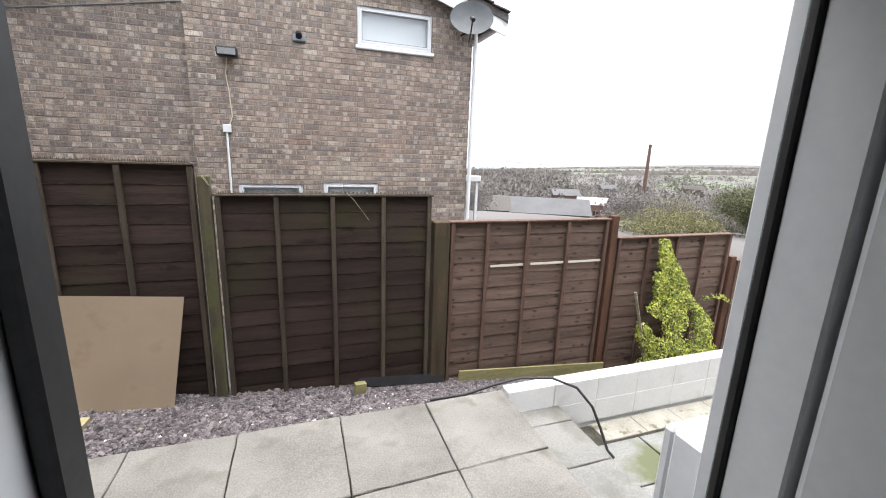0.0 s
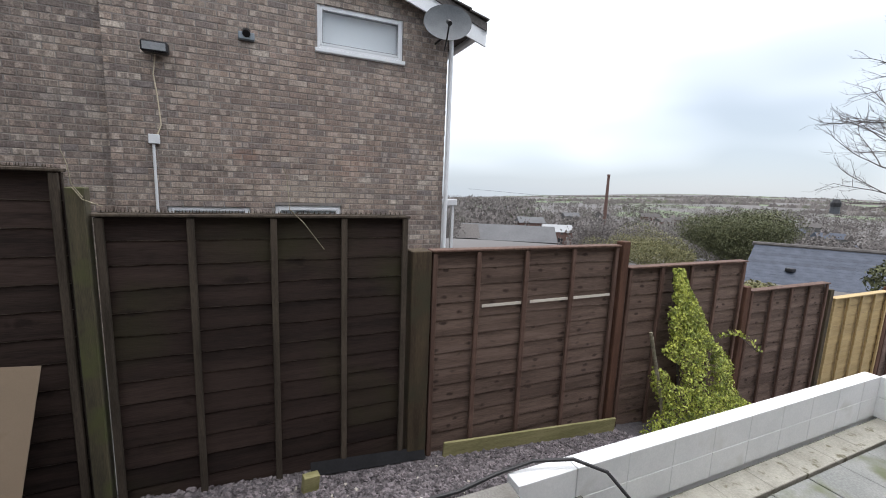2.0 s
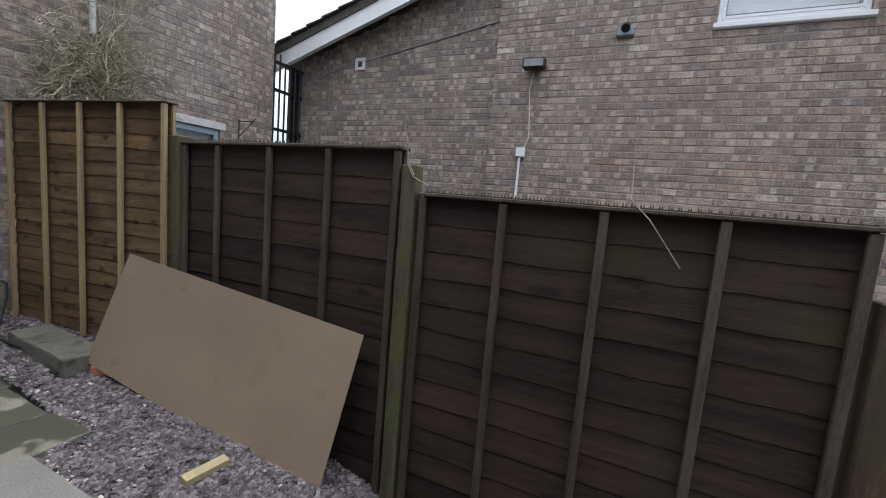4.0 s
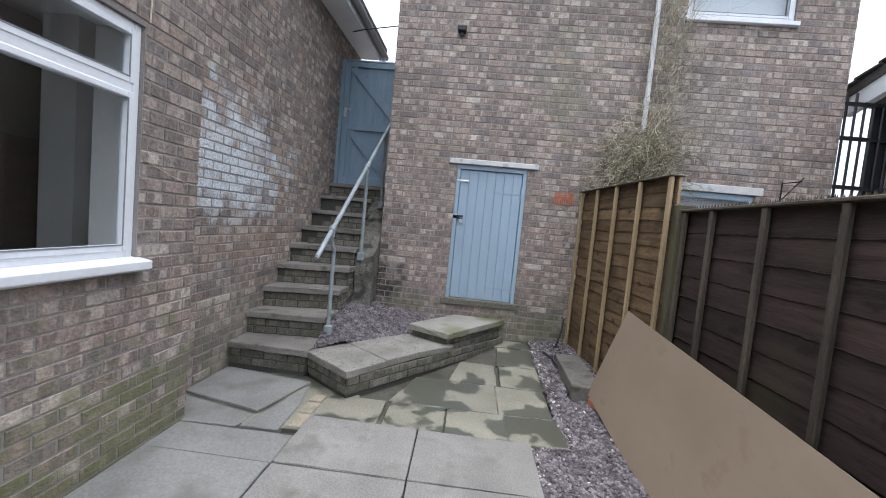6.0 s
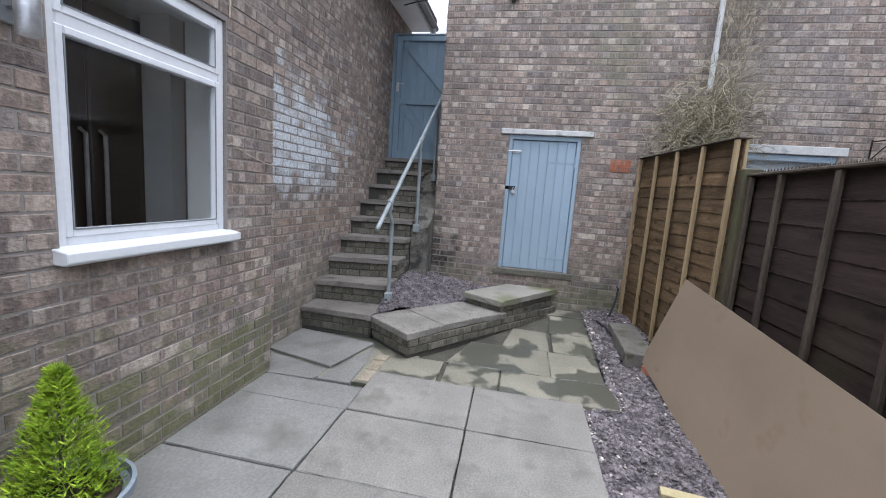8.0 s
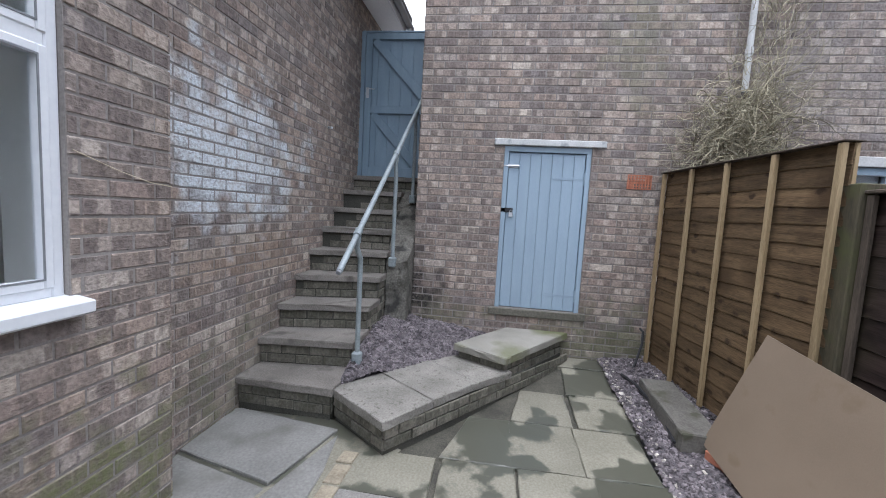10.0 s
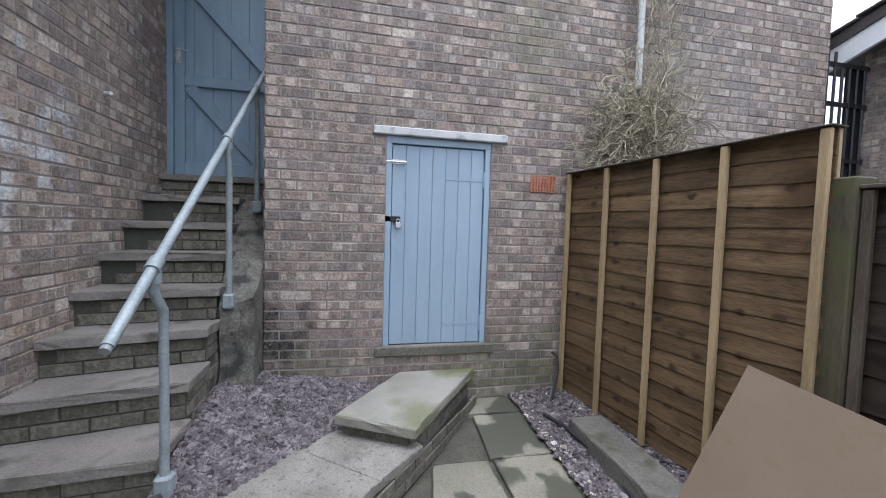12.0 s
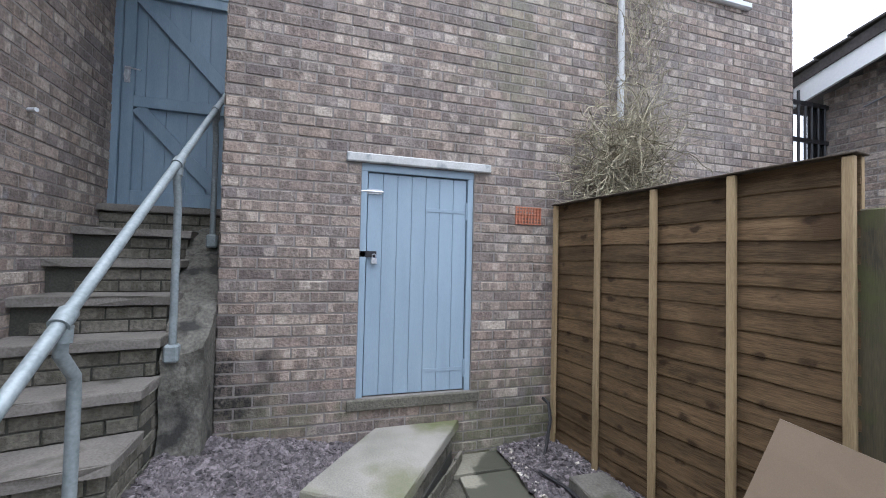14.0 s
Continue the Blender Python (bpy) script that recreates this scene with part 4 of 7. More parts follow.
def slab(parent, poly, z, m, th=0.05, gap=0.009, tilt=0.004, name="slab", climb=None):
    """One slab over a plan polygon, shrunk by the joint and a little out of level."""
    cx, cy = sum(p[0] for p in poly) / len(poly), sum(p[1] for p in poly) / len(poly)
    pts = []
    wide = prng.uniform(0.4, 1.25)
    for x, y in poly:
        d = math.hypot(x - cx, y - cy)
        k = (d - gap * wide) / d
        pts.append((cx + (x - cx) * k, cy + (y - cy) * k))
    a, b, c = prng.uniform(-tilt, tilt), prng.uniform(-tilt, tilt), prng.uniform(-tilt, tilt) * 0.7
    rise = climb or (lambda x: 0.0)
    body = prism(pts, lambda x, y: z - th + rise(x), lambda x, y: z + rise(x) + a * (x - cx) * 2 + b * (y - cy) * 2 + c, bevel=0.005)
    return part(name, worn(body, 0.006, 0.06) if m in (M_SLAB, M_COPING, M_WETSLAB, M_GREYSLAB) else body, m, parent)


for i, (x0, x1) in enumerate(zip(XJ, XJ[1:])):
    ya, yb = 2.123 + 0.0245 * x0, 2.123 + 0.0245 * x1
    slab(paving, [(x0, ya), (x1, yb), (x1, 2.87), (x0, 2.87)], 0.0, M_SLAB)
    slab(paving, [(x0, 1.275), (x1, 1.275), (x1, yb), (x0, ya)], 0.0, M_SLAB)
    if i:
        slab(paving, [(x0, 0.48), (x1, 0.48), (x1, 1.275), (x0, 1.275)], -0.004, M_GREYSLAB)
# broken slabs at the foot of the steps
slab(paving, [(-1.715, 0.48), (-1.715, 1.275), (-2.035, 1.275), (-2.03, 0.86), (-2.02, 0.48)], -0.006, M_GREYSLAB)
slab(paving, [(-2.43, 0.215), (-2.255, 0.90), (-2.86, 1.055), (-2.985, 0.26), (-2.97, 0.215)], 0.004, M_GREYSLAB)
slab(paving, [(-2.09, 0.24), (-2.405, 0.225), (-2.235, 0.895), (-2.05, 0.855), (-2.035, 0.49)], -0.012, M_GREYSLAB, gap=0.006)
slab(paving, [(-2.235, 0.92), (-2.82, 1.07), (-2.45, 1.135), (-2.055, 1.15), (-2.05, 0.88)], -0.008, M_GREYSLAB, gap=0.006)
for x0, x1 in ((-2.14, -2.33), (-2.345, -2.52), (-2.535, -2.65)):
    slab(paving, [(x0, 1.165), (x0, 1.268), (x1, 1.275), (x1, 1.175)], -0.006, M_PAVEBRICK, name="brick", gap=0.005)
part("mortar_bed", prism([(-2.09, 0.22), (-2.11, 1.31), (-2.75, 1.52), (-3.0, 0.96), (-2.99, 0.22)], -0.06, -0.017), M_WETSLAB, paving)

# lower mossy slabs in front of the planter
LX = [-2.31, -2.72, -3.27, -3.76, -4.29]
LYS = [1.30, 1.76, 2.22, 2.69, 3.14]
lower_climb = lambda x: 0.105 * max(0.0, min(1.0, (-3.1 - x) / 1.45))
edge_pl = lambda x: 1.43 + (-2.66 - x) * 0.80
for i, (x0, x1) in enumerate(zip(LX, LX[1:])):
    for j, (y0, y1) in enumerate(zip(LYS, LYS[1:])):
        sh = 0.03 * math.sin(i * 2.1 + j)
        lo0, lo1 = max(y0 + sh, edge_pl(x0)), max(y0 + sh, edge_pl(x1))
        if x0 > -2.4:
            lo0 = max(y0 + sh, 1.30)
        if y1 + sh - max(lo0, lo1) < 0.06:
            continue
        slab(paving, [(x0, lo0), (x1, lo1), (x1, y1 + sh), (x0, y1 + sh)], -0.014, M_WETSLAB, climb=lower_climb)
slab(paving, [(-4.30, 2.62), (-4.545, 2.79), (-4.545, 3.16), (-4.30, 3.14)], -0.012, M_WETSLAB, climb=lower_climb)
part("soil_bed", prism([(-3.1, 1.6), (-3.1, 3.14), (-4.55, 3.14), (-4.55, 1.6)], -0.2, lambda x, y: lower_climb(x) - 0.045), M_GROUT, paving)

# ---------- retained terrace on the downhill side ----------
TZ = -0.45
terr = thing("pavement_terrace", (0, 0, TZ), "damp concrete slab paving of the lower terrace", "paving", kind="structure")
tsub = part("ground_under_terrace", box((1.5, 0.48, TZ - 0.4), (7.5, 3.0, TZ - 0.045)), M_GROUT)
tagged(tsub, "soil below the terrace paving", "ground", kind="structure")


def tslab(poly, z, m, **k):
    ob = slab(terr, poly, 0.0, m, **k)
    ob.matrix_basis = Matrix.Translation((0, 0, z - TZ))
    return ob


tx = [2.05, 2.68, 3.14, 3.62, 4.10, 4.56, 5.02, 5.48, 5.94]
ty = [2.54, 2.08, 1.62, 1.16, 0.70]
for i, (x0, x1) in enumerate(zip(tx, tx[1:])):
    for y1, y0 in zip(ty, ty[1:]):
        tslab([(x0, y0), (x1, y0), (x1, y1), (x0, y1)], TZ, M_PATIO)
for k in range(8):
    tslab([(2.36 + 0.45 * k, 2.56), (2.36 + 0.45 * (k + 1), 2.56), (2.36 + 0.45 * (k + 1), 2.79), (2.36 + 0.45 * k, 2.79)], TZ + 0.004, M_COBBLE, th=0.06, gap=0.003)
# step between the two levels
for y0, y1 in ((2.62, 2.83), (2.16, 2.62), (1.70, 2.16), (1.24, 1.70), (0.78, 1.24)):
    tslab([(1.50, y0), (2.03, y0), (2.03, y1), (1.50, y1)], -0.21, M_GREYSLAB, th=0.08)
sb = part("step_body", box((1.48, 0.5, TZ - 0.04), (1.99, 2.82, -0.292)), M_OLDMORTAR, terr)
sb.matrix_basis = Matrix.Translation((0, 0, -TZ))
edge = part("slab_edge_wall", box((1.452, 0.5, -0.6), (1.478, 2.86, -0.052)), M_OLDMORTAR)
tagged(edge, "low brick edge under the upper paving", "wall", kind="structure")

bw = thing("wall_blocks", (0, 0, 0), "low white-painted block retaining wall round the terrace", "wall", kind="structure")


def block(lo, hi):
    return part("block", box(lo, hi, bevel=0.004), M_WHITEWALL, bw)


for r, z0 in enumerate((-0.445, -0.225)):
    x = 1.53 if r else 1.76
    if r == 0:
        block((1.90, 2.82, z0), (1.975, 2.945, z0 + 0.216))
        x = 1.98
    while x < 5.85:
        x2 = min(x + 0.446, 5.90)
        block((x, 2.82, z0), (x2, 2.945, z0 + 0.216))
        x = x2 + 0.004
    for k in range(2):
        y1 = 2.95 - 0.26 * k - (0.12 if r else 0)
        block((5.905, max(2.40, y1 - 0.255), z0), (6.02, y1, z0 + 0.216))
part("wall_core", box((1.98, 2.824, -0.44), (5.9, 2.941, -0.012)), M_WHITEWALL, bw)
part("wall_footing", box((1.55, 2.83, -0.9), (6.02, 2.94, -0.45)), M_WHITEWALL, bw)

# ---------- fences ----------
fence = thing("fence", (0, 0, 0), "timber overlap fence stepping down the slope", "fence")


def fence_panel(at, w, h, label, battens, board_m, batten_m, cap=0.018, nb=13, lip=0.0, at_x=None):
    """A waney-lap panel: overlapping horizontal boards between upright battens, local x along, +y to the yard side (-y world)."""
    p = new("fence_panel")
    p.parent, p.matrix_basis = fence, at
    tagged(p, label)
    step = h / nb
    for i in range(nb):
        z = i * step
        ph, sway = prng.uniform(0, 9), (0.010 if lip else 0.006)
        wob = [sway * noise.noise(Vector((ph * 7, k * 0.55, i * 3.1))) + prng.uniform(-1, 1) * 0.003 for k in range(13)]
        out = 0.0155 if lip else 0.016 if board_m is M_FENCE else 0.018
        bm = bmesh.new()
        rings = []
        for k in range(13):
            x = w * k / 12
            top = min(z + step * 1.2, h)
            rings.append([bm.verts.new(v) for v in ((x, -out, z + 0.004 + wob[k]), (x, 0.004 - out, z + wob[k]), (x, -0.009, z + wob[k]), (x, 0.0, top), (x, -0.006, top))])
        for a, b in zip(rings, rings[1:]):
            for q in range(5):
                bm.faces.new((a[q], a[(q + 1) % 5], b[(q + 1) % 5], b[q])).material_index = int(q == 0)
        bm.faces.new(rings[0][::-1])
        bm.faces.new(rings[-1])
        part("board", bm, board_m, p).data.materials.append({M_FENCE: M_WORN, M_LARCH: M_LARCHLIT}.get(board_m, M_WORN2))
    for k in range(battens):
        x = at_x[k] if at_x else 0.02 + (w - 0.04) * k / (battens - 1)
        part("batten", box((x - 0.02, -0.055 - lip, 0.0), (x + 0.02, -0.0275 - lip, h - 0.005), bevel=0.004), batten_m, p)
        part("rear_batten", box((x - 0.02, 0.001, 0.0), (x + 0.02, 0.022, h - 0.005)), batten_m, p)
    if cap:
        part("capping", box((-0.012, -0.062 - lip, h), (w + 0.012, 0.035, h + cap), bevel=cap / 5), M_BATTEN if lip else batten_m, p)
    return p


FY = 3.88
DARK = "dark brown stained overlap fence panel"
FADED = "faded brown overlap fence panel with knots"
PANELS = [(-2.60, -0.80, 1.74, -0.26, M_FENCE, M_BATTEN, DARK + " with a cracked board", 5),
          (-0.666, 1.145, 1.505, -0.36, M_FENCE, M_BATTEN, DARK + ", green with algae at its foot", 5),
          (1.345, 3.228, 1.25, -0.56, M_FENCE2, M_BATTEN2, FADED, 5),
          (3.39, 5.19, 1.03, -0.80, M_FENCE2, M_BATTEN2, FADED + ", behind ivy", 5),
          (5.38, 7.04, 0.665, -1.16, M_FENCE2, M_BATTEN2, FADED, 5),
          (7.27, 8.80, 0.43, -1.38, M_NEWFENCE, M_NEWFENCE, "new pale yellow timber overlap fence panel", 5),
          (8.95, 10.75, 0.36, -1.45, M_FENCE2, M_BATTEN2, FADED, 7)]
BATTENS = {-2.60: (-2.58, -2.24, -1.76, -1.288, -0.82), -0.666: (-0.646, -0.213, 0.242, 0.687, 1.122), 1.345: (1.366, 1.743, 2.202, 2.701, 3.205)}
for x0, x1, zt, zb, bm_, tm_, lab, nbat in PANELS:
    fence_panel(Matrix.Translation((x0, FY, zb)), x1 - x0, zt - zb - 0.018, lab, nbat, bm_, tm_, at_x=[b - x0 for b in BATTENS[x0]] if x0 in BATTENS else None)
ang = math.degrees(math.atan2(3.81 - 3.60, 1.80))
fence_panel(pose(-4.475, 3.605, 0.14, 0, 0, ang), 1.80, 1.85, "weathered orange-brown waney overlap fence panel", 5, M_LARCH, M_LARCHBAT, nb=17, cap=0.007, lip=0.007)


def fence_post(x, y, z0, z1, m, lab, t=0.09):
    return part("fence_post", box((x - t / 2, y - t / 2, z0), (x + t / 2, y + t / 2, z1), bevel=0.006), m, fence, lab)


fence_post(-2.668, 3.862, -0.4, 1.775, M_MOSSPOST, "square mossy timber fence post", 0.122)
fence_post(-0.733, 3.855, -0.7, 1.645, M_MOSSPOST, "square mossy green timber fence post", 0.085)
fence_post(1.252, 3.89, -0.9, 1.245, M_POST, "broad weathered timber fence post", 0.155)
fence_post(3.305, 3.86, -1.0, 1.28, M_POST2, "red-brown timber fence post")
fence_post(5.285, 3.86, -1.2, 0.72, M_POST2, "red-brown timber fence post")
fence_post(7.155, 3.87, -1.6, 0.56, M_POST, "weathered timber fence post")
fence_post(8.875, 3.87, -1.8, 0.48, M_POST2, "red-brown timber fence post")

# ---------- steps ----------
stairs = thing("staircase", (0, 0, 0), "narrow brick steps with worn stone treads", "stairs", kind="structure")
RISE, NST = 0.2112, 8
NOSE_L = lambda k: -2.975 - 0.280 * k
SKEW = [-0.03, 0.08, 0.17, 0.20, 0.14, 0.08, 0.10, 0.12, 0.05]
for k in range(NST):
    z1 = 0.232 + RISE * k
    xl, xr = NOSE_L(k), NOSE_L(k) - SKEW[k]
    xl2, xr2 = NOSE_L(k + 1) - 0.04, NOSE_L(k + 1) - SKEW[k + 1] - 0.04
    yr = (0.955, 0.955, 0.955, 0.955, 0.955, 0.93, 0.89, 0.87)[k]
    z0 = -0.05 if k == 0 else z1 - RISE - 0.02
    part("tread", worn(prism([(xl, 0.208), (xr, yr + 0.01), (xr2, yr + 0.01), (xl2, 0.208)], z1 - 0.052, z1, bevel=0.006), 0.009), M_TREAD, stairs)
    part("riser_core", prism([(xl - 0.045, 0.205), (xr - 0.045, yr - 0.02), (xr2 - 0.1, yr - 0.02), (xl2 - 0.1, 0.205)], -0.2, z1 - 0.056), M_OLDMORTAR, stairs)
    a = Vector((xr - xl, yr - 0.205, 0))
    # two courses of brick on each riser, and on the open side
    o = Vector((xl - 0.045, 0.205, 0))
    brickwork(stairs, (o.x, o.y, z1 - 0.056), (a.x, a.y), a.length - 0.02, -0.157, 0.0 - 0.001, m=M_STEPBRICK, phase=0.06 * k, jut=0.008, near=(0.4, -0.1), count=12)
    if k < 6:
        b = Vector((xr - xr2, 0, 0))
        brickwork(stairs, (xr2 - 0.06 + b.length, yr - 0.018, z1 - 0.056), (-1, 0), b.length, -0.157, -0.001, m=M_STEPBRICK, phase=0.04 * k, jut=0.008)
        if k:
            brickwork(stairs, (xr2 - 0.06 + b.length, yr - 0.018, z1 - 0.21), (-1, 0), b.length, -0.075 * (2 * k), -0.001, m=M_STEPBRICK, phase=0.09 * k, jut=0.006)
part("tread", worn(box((-6.6, 0.208, 1.85), (-5.25, 1.155, 1.902), bevel=0.006), 0.008), M_TREAD, stairs, "top step below the gate")
part("landing_core", box((-6.6, 0.208, 1.3), (-5.295, 1.15, 1.846)), M_OLDMORTAR, stairs)
brickwork(stairs, (-5.295, 0.21, 1.846), (0, 1), 0.92, -0.155, 0.0, m=M_STEPBRICK, phase=0.1, jut=0.008)
hb = prism([(-4.24, 0.96), (-4.30, 1.165), (-4.8, 1.165), (-5.4, 1.165), (-5.4, 0.80), (-4.8, 0.88)], -0.1, lambda x, y: 0.985 + (-4.28 - x) * 0.74)
bmesh.ops.triangulate(hb, faces=hb.faces)
for _ in range(4):
    bmesh.ops.subdivide_edges(hb, edges=[e for e in hb.edges if e.calc_length() > 0.07], cuts=1)
    bmesh.ops.triangulate(hb, faces=hb.faces)
for v in hb.verts:
    q = v.co
    lump = 0.045 * noise.noise(q * 7) + 0.022 * noise.noise(q * 19) + 0.010 * noise.noise(q * 45)
    v.co = q + Vector((lump + 0.05 * max(0.0, 0.55 - q.z), 0.0, lump * 0.6))
part("haunch", hb, M_RENDER, stairs, "crumbling dark cement render beside the steps", smooth=True)

# ---------- planter and door plinth ----------
planter = thing("planter", (0, 0, 0), "low brick planter edge capped with rough slabs", "planter", kind="structure")
P0, P1, P2 = Vector((-2.985, 0.95)), Vector((-2.614, 1.428)), Vector((-3.66, 2.235))
core = [(-3.0, 0.98), (-2.665, 1.42), (-3.69, 2.215), (-4.5, 2.75), (-4.55, 2.2), (-4.55, 1.1), (-4.0, 0.98)]
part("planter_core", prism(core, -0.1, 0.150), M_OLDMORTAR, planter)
part("planter_soil", prism([(-3.03, 0.962), (-3.15, 1.07), (-3.95, 1.77), (-4.552, 2.2), (-4.552, 0.962)], 0.0, 0.207), M_EARTH, planter)
brickwork(planter, (-3.005, 0.965, 0.163), (0.345, 0.455), 0.575, -0.15, 0.0, m=M_STEPBRICK, jut=0.012, near=(0.2, 0), count=10)
brickwork(planter, (-2.658, 1.425, 0.163), (-0.793, 0.61), 2.27, -0.15, 0.0, m=M_STEPBRICK, jut=0.012, near=(0.3, 0), count=40)
inn0, inn1 = Vector((-3.08, 0.965)), Vector((-3.93, 1.725))
F1, F2, B1, B2 = (-2.987, 1.684), (-3.354, 1.958), (-3.37, 1.197), (-3.76, 1.50)
slab(planter, [tuple(P0), tuple(P1), F1, B1, tuple(inn0)], 0.22, M_COPING, th=0.055, gap=0.004)
slab(planter, [F1, F2, B2, B1], 0.222, M_COPING, th=0.055, gap=0.004)
slab(planter, [F2, tuple(P2), (-3.86, 2.12), tuple(inn1), B2], 0.22, M_COPING, th=0.055, gap=0.004)
plinth = thing("plinth_step", (0, 0, 0), "mossy slab step on brick below the blue door", "step", kind="structure")
part("step_slab", worn(prism([(-3.597, 2.175), (-4.545, 2.815), (-4.548, 2.19), (-3.86, 1.716)], 0.292, 0.350, bevel=0.008), 0.008), M_MOSSTOP, plinth)
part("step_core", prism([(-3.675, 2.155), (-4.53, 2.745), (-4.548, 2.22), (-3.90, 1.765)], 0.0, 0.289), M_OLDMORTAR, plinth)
brickwork(plinth, (-3.67, 2.16, 0.29), (-0.855, 0.59), 1.03, -0.30, 0.0, m=M_STEPBRICK, jut=0.01, near=(0.1, 0), count=10)
brickwork(plinth, (-3.895, 1.765, 0.29), (0.23, 0.39), 0.45, -0.075, 0.0, m=M_STEPBRICK, jut=0.01, near=(0.2, 0), count=4)


def planter_z(x, y):
    inside = 0.965 + (-3.08 - x) * 0.86 - y
    heap = 0.07 * max(0.0, min(1.0, (1.3 - y) / 0.3)) * max(0.0, min(1.0, (-3.10 - x) / 0.2))
    return 0.214 + 0.14 * max(0.0, min(1.0, inside / 0.8)) + heap + 0.010 * noise.noise(Vector((x * 5, y * 5, 0)))


fill = bmesh.new()
FN = 14
grid = []
for i in range(FN + 1):
    x = -3.09 - (4.553 - 3.09) * i / FN
    y1 = min(2.24, 0.97 + (-3.08 - x) * 0.86)
    grid.append([fill.verts.new((x, 0.955 + (y1 - 0.955) * j / 8, planter_z(x, 0.955 + (y1 - 0.955) * j / 8))) for j in range(9)])
for u, v in zip(grid, grid[1:]):
    for j in range(8):
        fill.faces.new((u[j], u[j + 1], v[j + 1], v[j]))
part("planter_fill", fill, M_EARTH, planter, "bed of slate chippings")

# ---------- slate chippings ----------
def chippings(name, spots, zf, size=(0.0065, 0.0145), seed=1, m=None):
    """Angular stones strewn over plan points, joined."""
    r = np.random.default_rng(seed)
    base = np.array([(-1, -1, -0.5), (1, -1, -0.6), (1, 1, -0.5), (-1, 1, -0.6), (-0.7, -0.8, 0.6), (0.8, -0.6, 0.5), (0.6, 0.8, 0.65), (-0.8, 0.6, 0.5)])
    quads = np.array([(4, 5, 6, 7), (0, 1, 5, 4), (1, 2, 6, 5), (2, 3, 7, 6), (3, 0, 4, 7)])
    vs, fs = [], []
    for k, (x, y) in enumerate(spots):
        s = r.uniform(*size) * (1.6 if r.random() < 0.06 else 1)
        sc = np.array([s * r.uniform(0.8, 1.5), s * r.uniform(0.6, 1.0), s * r.uniform(0.6, 1.0)])
        p = (base + r.uniform(-0.28, 0.28, base.shape)) * sc
        e = Euler((r.uniform(-0.6, 0.6), r.uniform(-0.6, 0.6), r.uniform(0, 6.28))).to_matrix()
        p = p @ np.array(e).T + np.array((x, y, zf(x, y) + s * r.uniform(0.1, 0.55)))
        vs.append(p)
        fs.append(quads + 8 * k)
    ob = link(name, mesh_of(name, np.concatenate(vs).tolist(), np.concatenate(fs).tolist(), m or M_GRAVEL))
    return ob


grng = np.random.default_rng(11)
pts = []
while len(pts) < 27000:
    x, y = grng.uniform(-4.53, 3.4), grng.uniform(2.83, 3.93)
    if y > bed_edge(x) - 0.012 + 0.03 * noise.noise(Vector((x * 5, y * 5, 0))) and not (x > 1.46 and y < 2.97):
        pts.append((x, y))
pale = []
while len(pale) < 260:
    x, y = grng.uniform(-4.5, 1.4), grng.uniform(2.80, 3.7)
    e = bed_edge(x)
    if y > e - 0.01 and grng.random() < (1.0 if y < e + 0.07 and x < -1.9 else 0.05):
        pale.append((x, y))
pc = chippings("pale_chippings", pale, lambda x, y: bed_z(x, y) + 0.006, size=(0.005, 0.012), seed=8, m=M_PALECHIP)
tagged(pc, "pale stone chips scattered along the gravel's edge", "gravel", kind="stuff")
gv = chippings("gravel", pts, bed_z, seed=2)
tagged(gv, "loose plum and grey slate chippings along the fence", "gravel", kind="stuff")
pts = []
while len(pts) < 9000:
    x, y = grng.uniform(-4.54, -3.03), grng.uniform(0.96, 2.3)
    if y < 0.975 + (-3.08 - x) * 0.86 and y < 2.24 and not (x > -3.5 and y < 0.98) and not (y > 1.735 + (-3.86 - x) * 0.69 and x < -3.86):
        pts.append((x, y))
gv2 = chippings("gravel", pts, planter_z, size=(0.0075, 0.016), seed=3)
tagged(gv2, "loose plum slate chippings in the planter", "gravel", kind="stuff")

# ---------- blue plank door ----------
door = thing("door_1", (DX, SD[0], SD[2]), "pale blue painted plank door, shut and padlocked", "door", kind="structure")
W, H = SD[1] - SD[0], SD[3] - SD[2]
# local: x out of the wall, y along
part("door_frame", box((-0.10, 0.0, 0.0), (-0.012, 0.045, H), box((-0.10, W - 0.045, 0), (-0.012, W, H), box((-0.10, 0.0, H - 0.055), (-0.010, W, H), bevel=0.003), 0.003), 0.003), M_BLUE, door)
PL = 7
pw = (W - 0.10) / PL
for i in range(PL):
    part("plank", box((-0.075, 0.05 + i * pw + 0.001, 0.008), (-0.032, 0.05 + (i + 1) * pw - 0.001, H - 0.062), bevel=0.0025), M_BLUE, door)
part("door_backing", box((-0.088, 0.045, 0.004), (-0.076, W - 0.045, H - 0.06)), M_BLUESHADE, door)
for z in (H - 0.32, 0.15):
    hg = part("strap_hinge", box((-0.0318, W - 0.36, z), (-0.0285, W - 0.05, z + 0.026), bevel=0.001), M_BLUE, door)
    part("hinge_pin", tube([(-0.024, W - 0.05, z - 0.05), (-0.024, W - 0.05, z + 0.085)], 0.008), M_BLUE, door)
bolt = part("bolt", box((-0.031, 0.02, H - 0.215), (-0.022, 0.15, H - 0.18), bevel=0.002), M_BRASS, door, "zinc slide bolt")
part("bolt_bar", tube([(-0.014, -0.01, H - 0.198), (-0.014, 0.16, H - 0.198)], 0.007), M_BRASS, bolt)
hasp = part("hasp", box((-0.031, -0.03, 0.992), (-0.012, 0.12, 1.036), bevel=0.002), M_IRON, door, "black steel hasp")
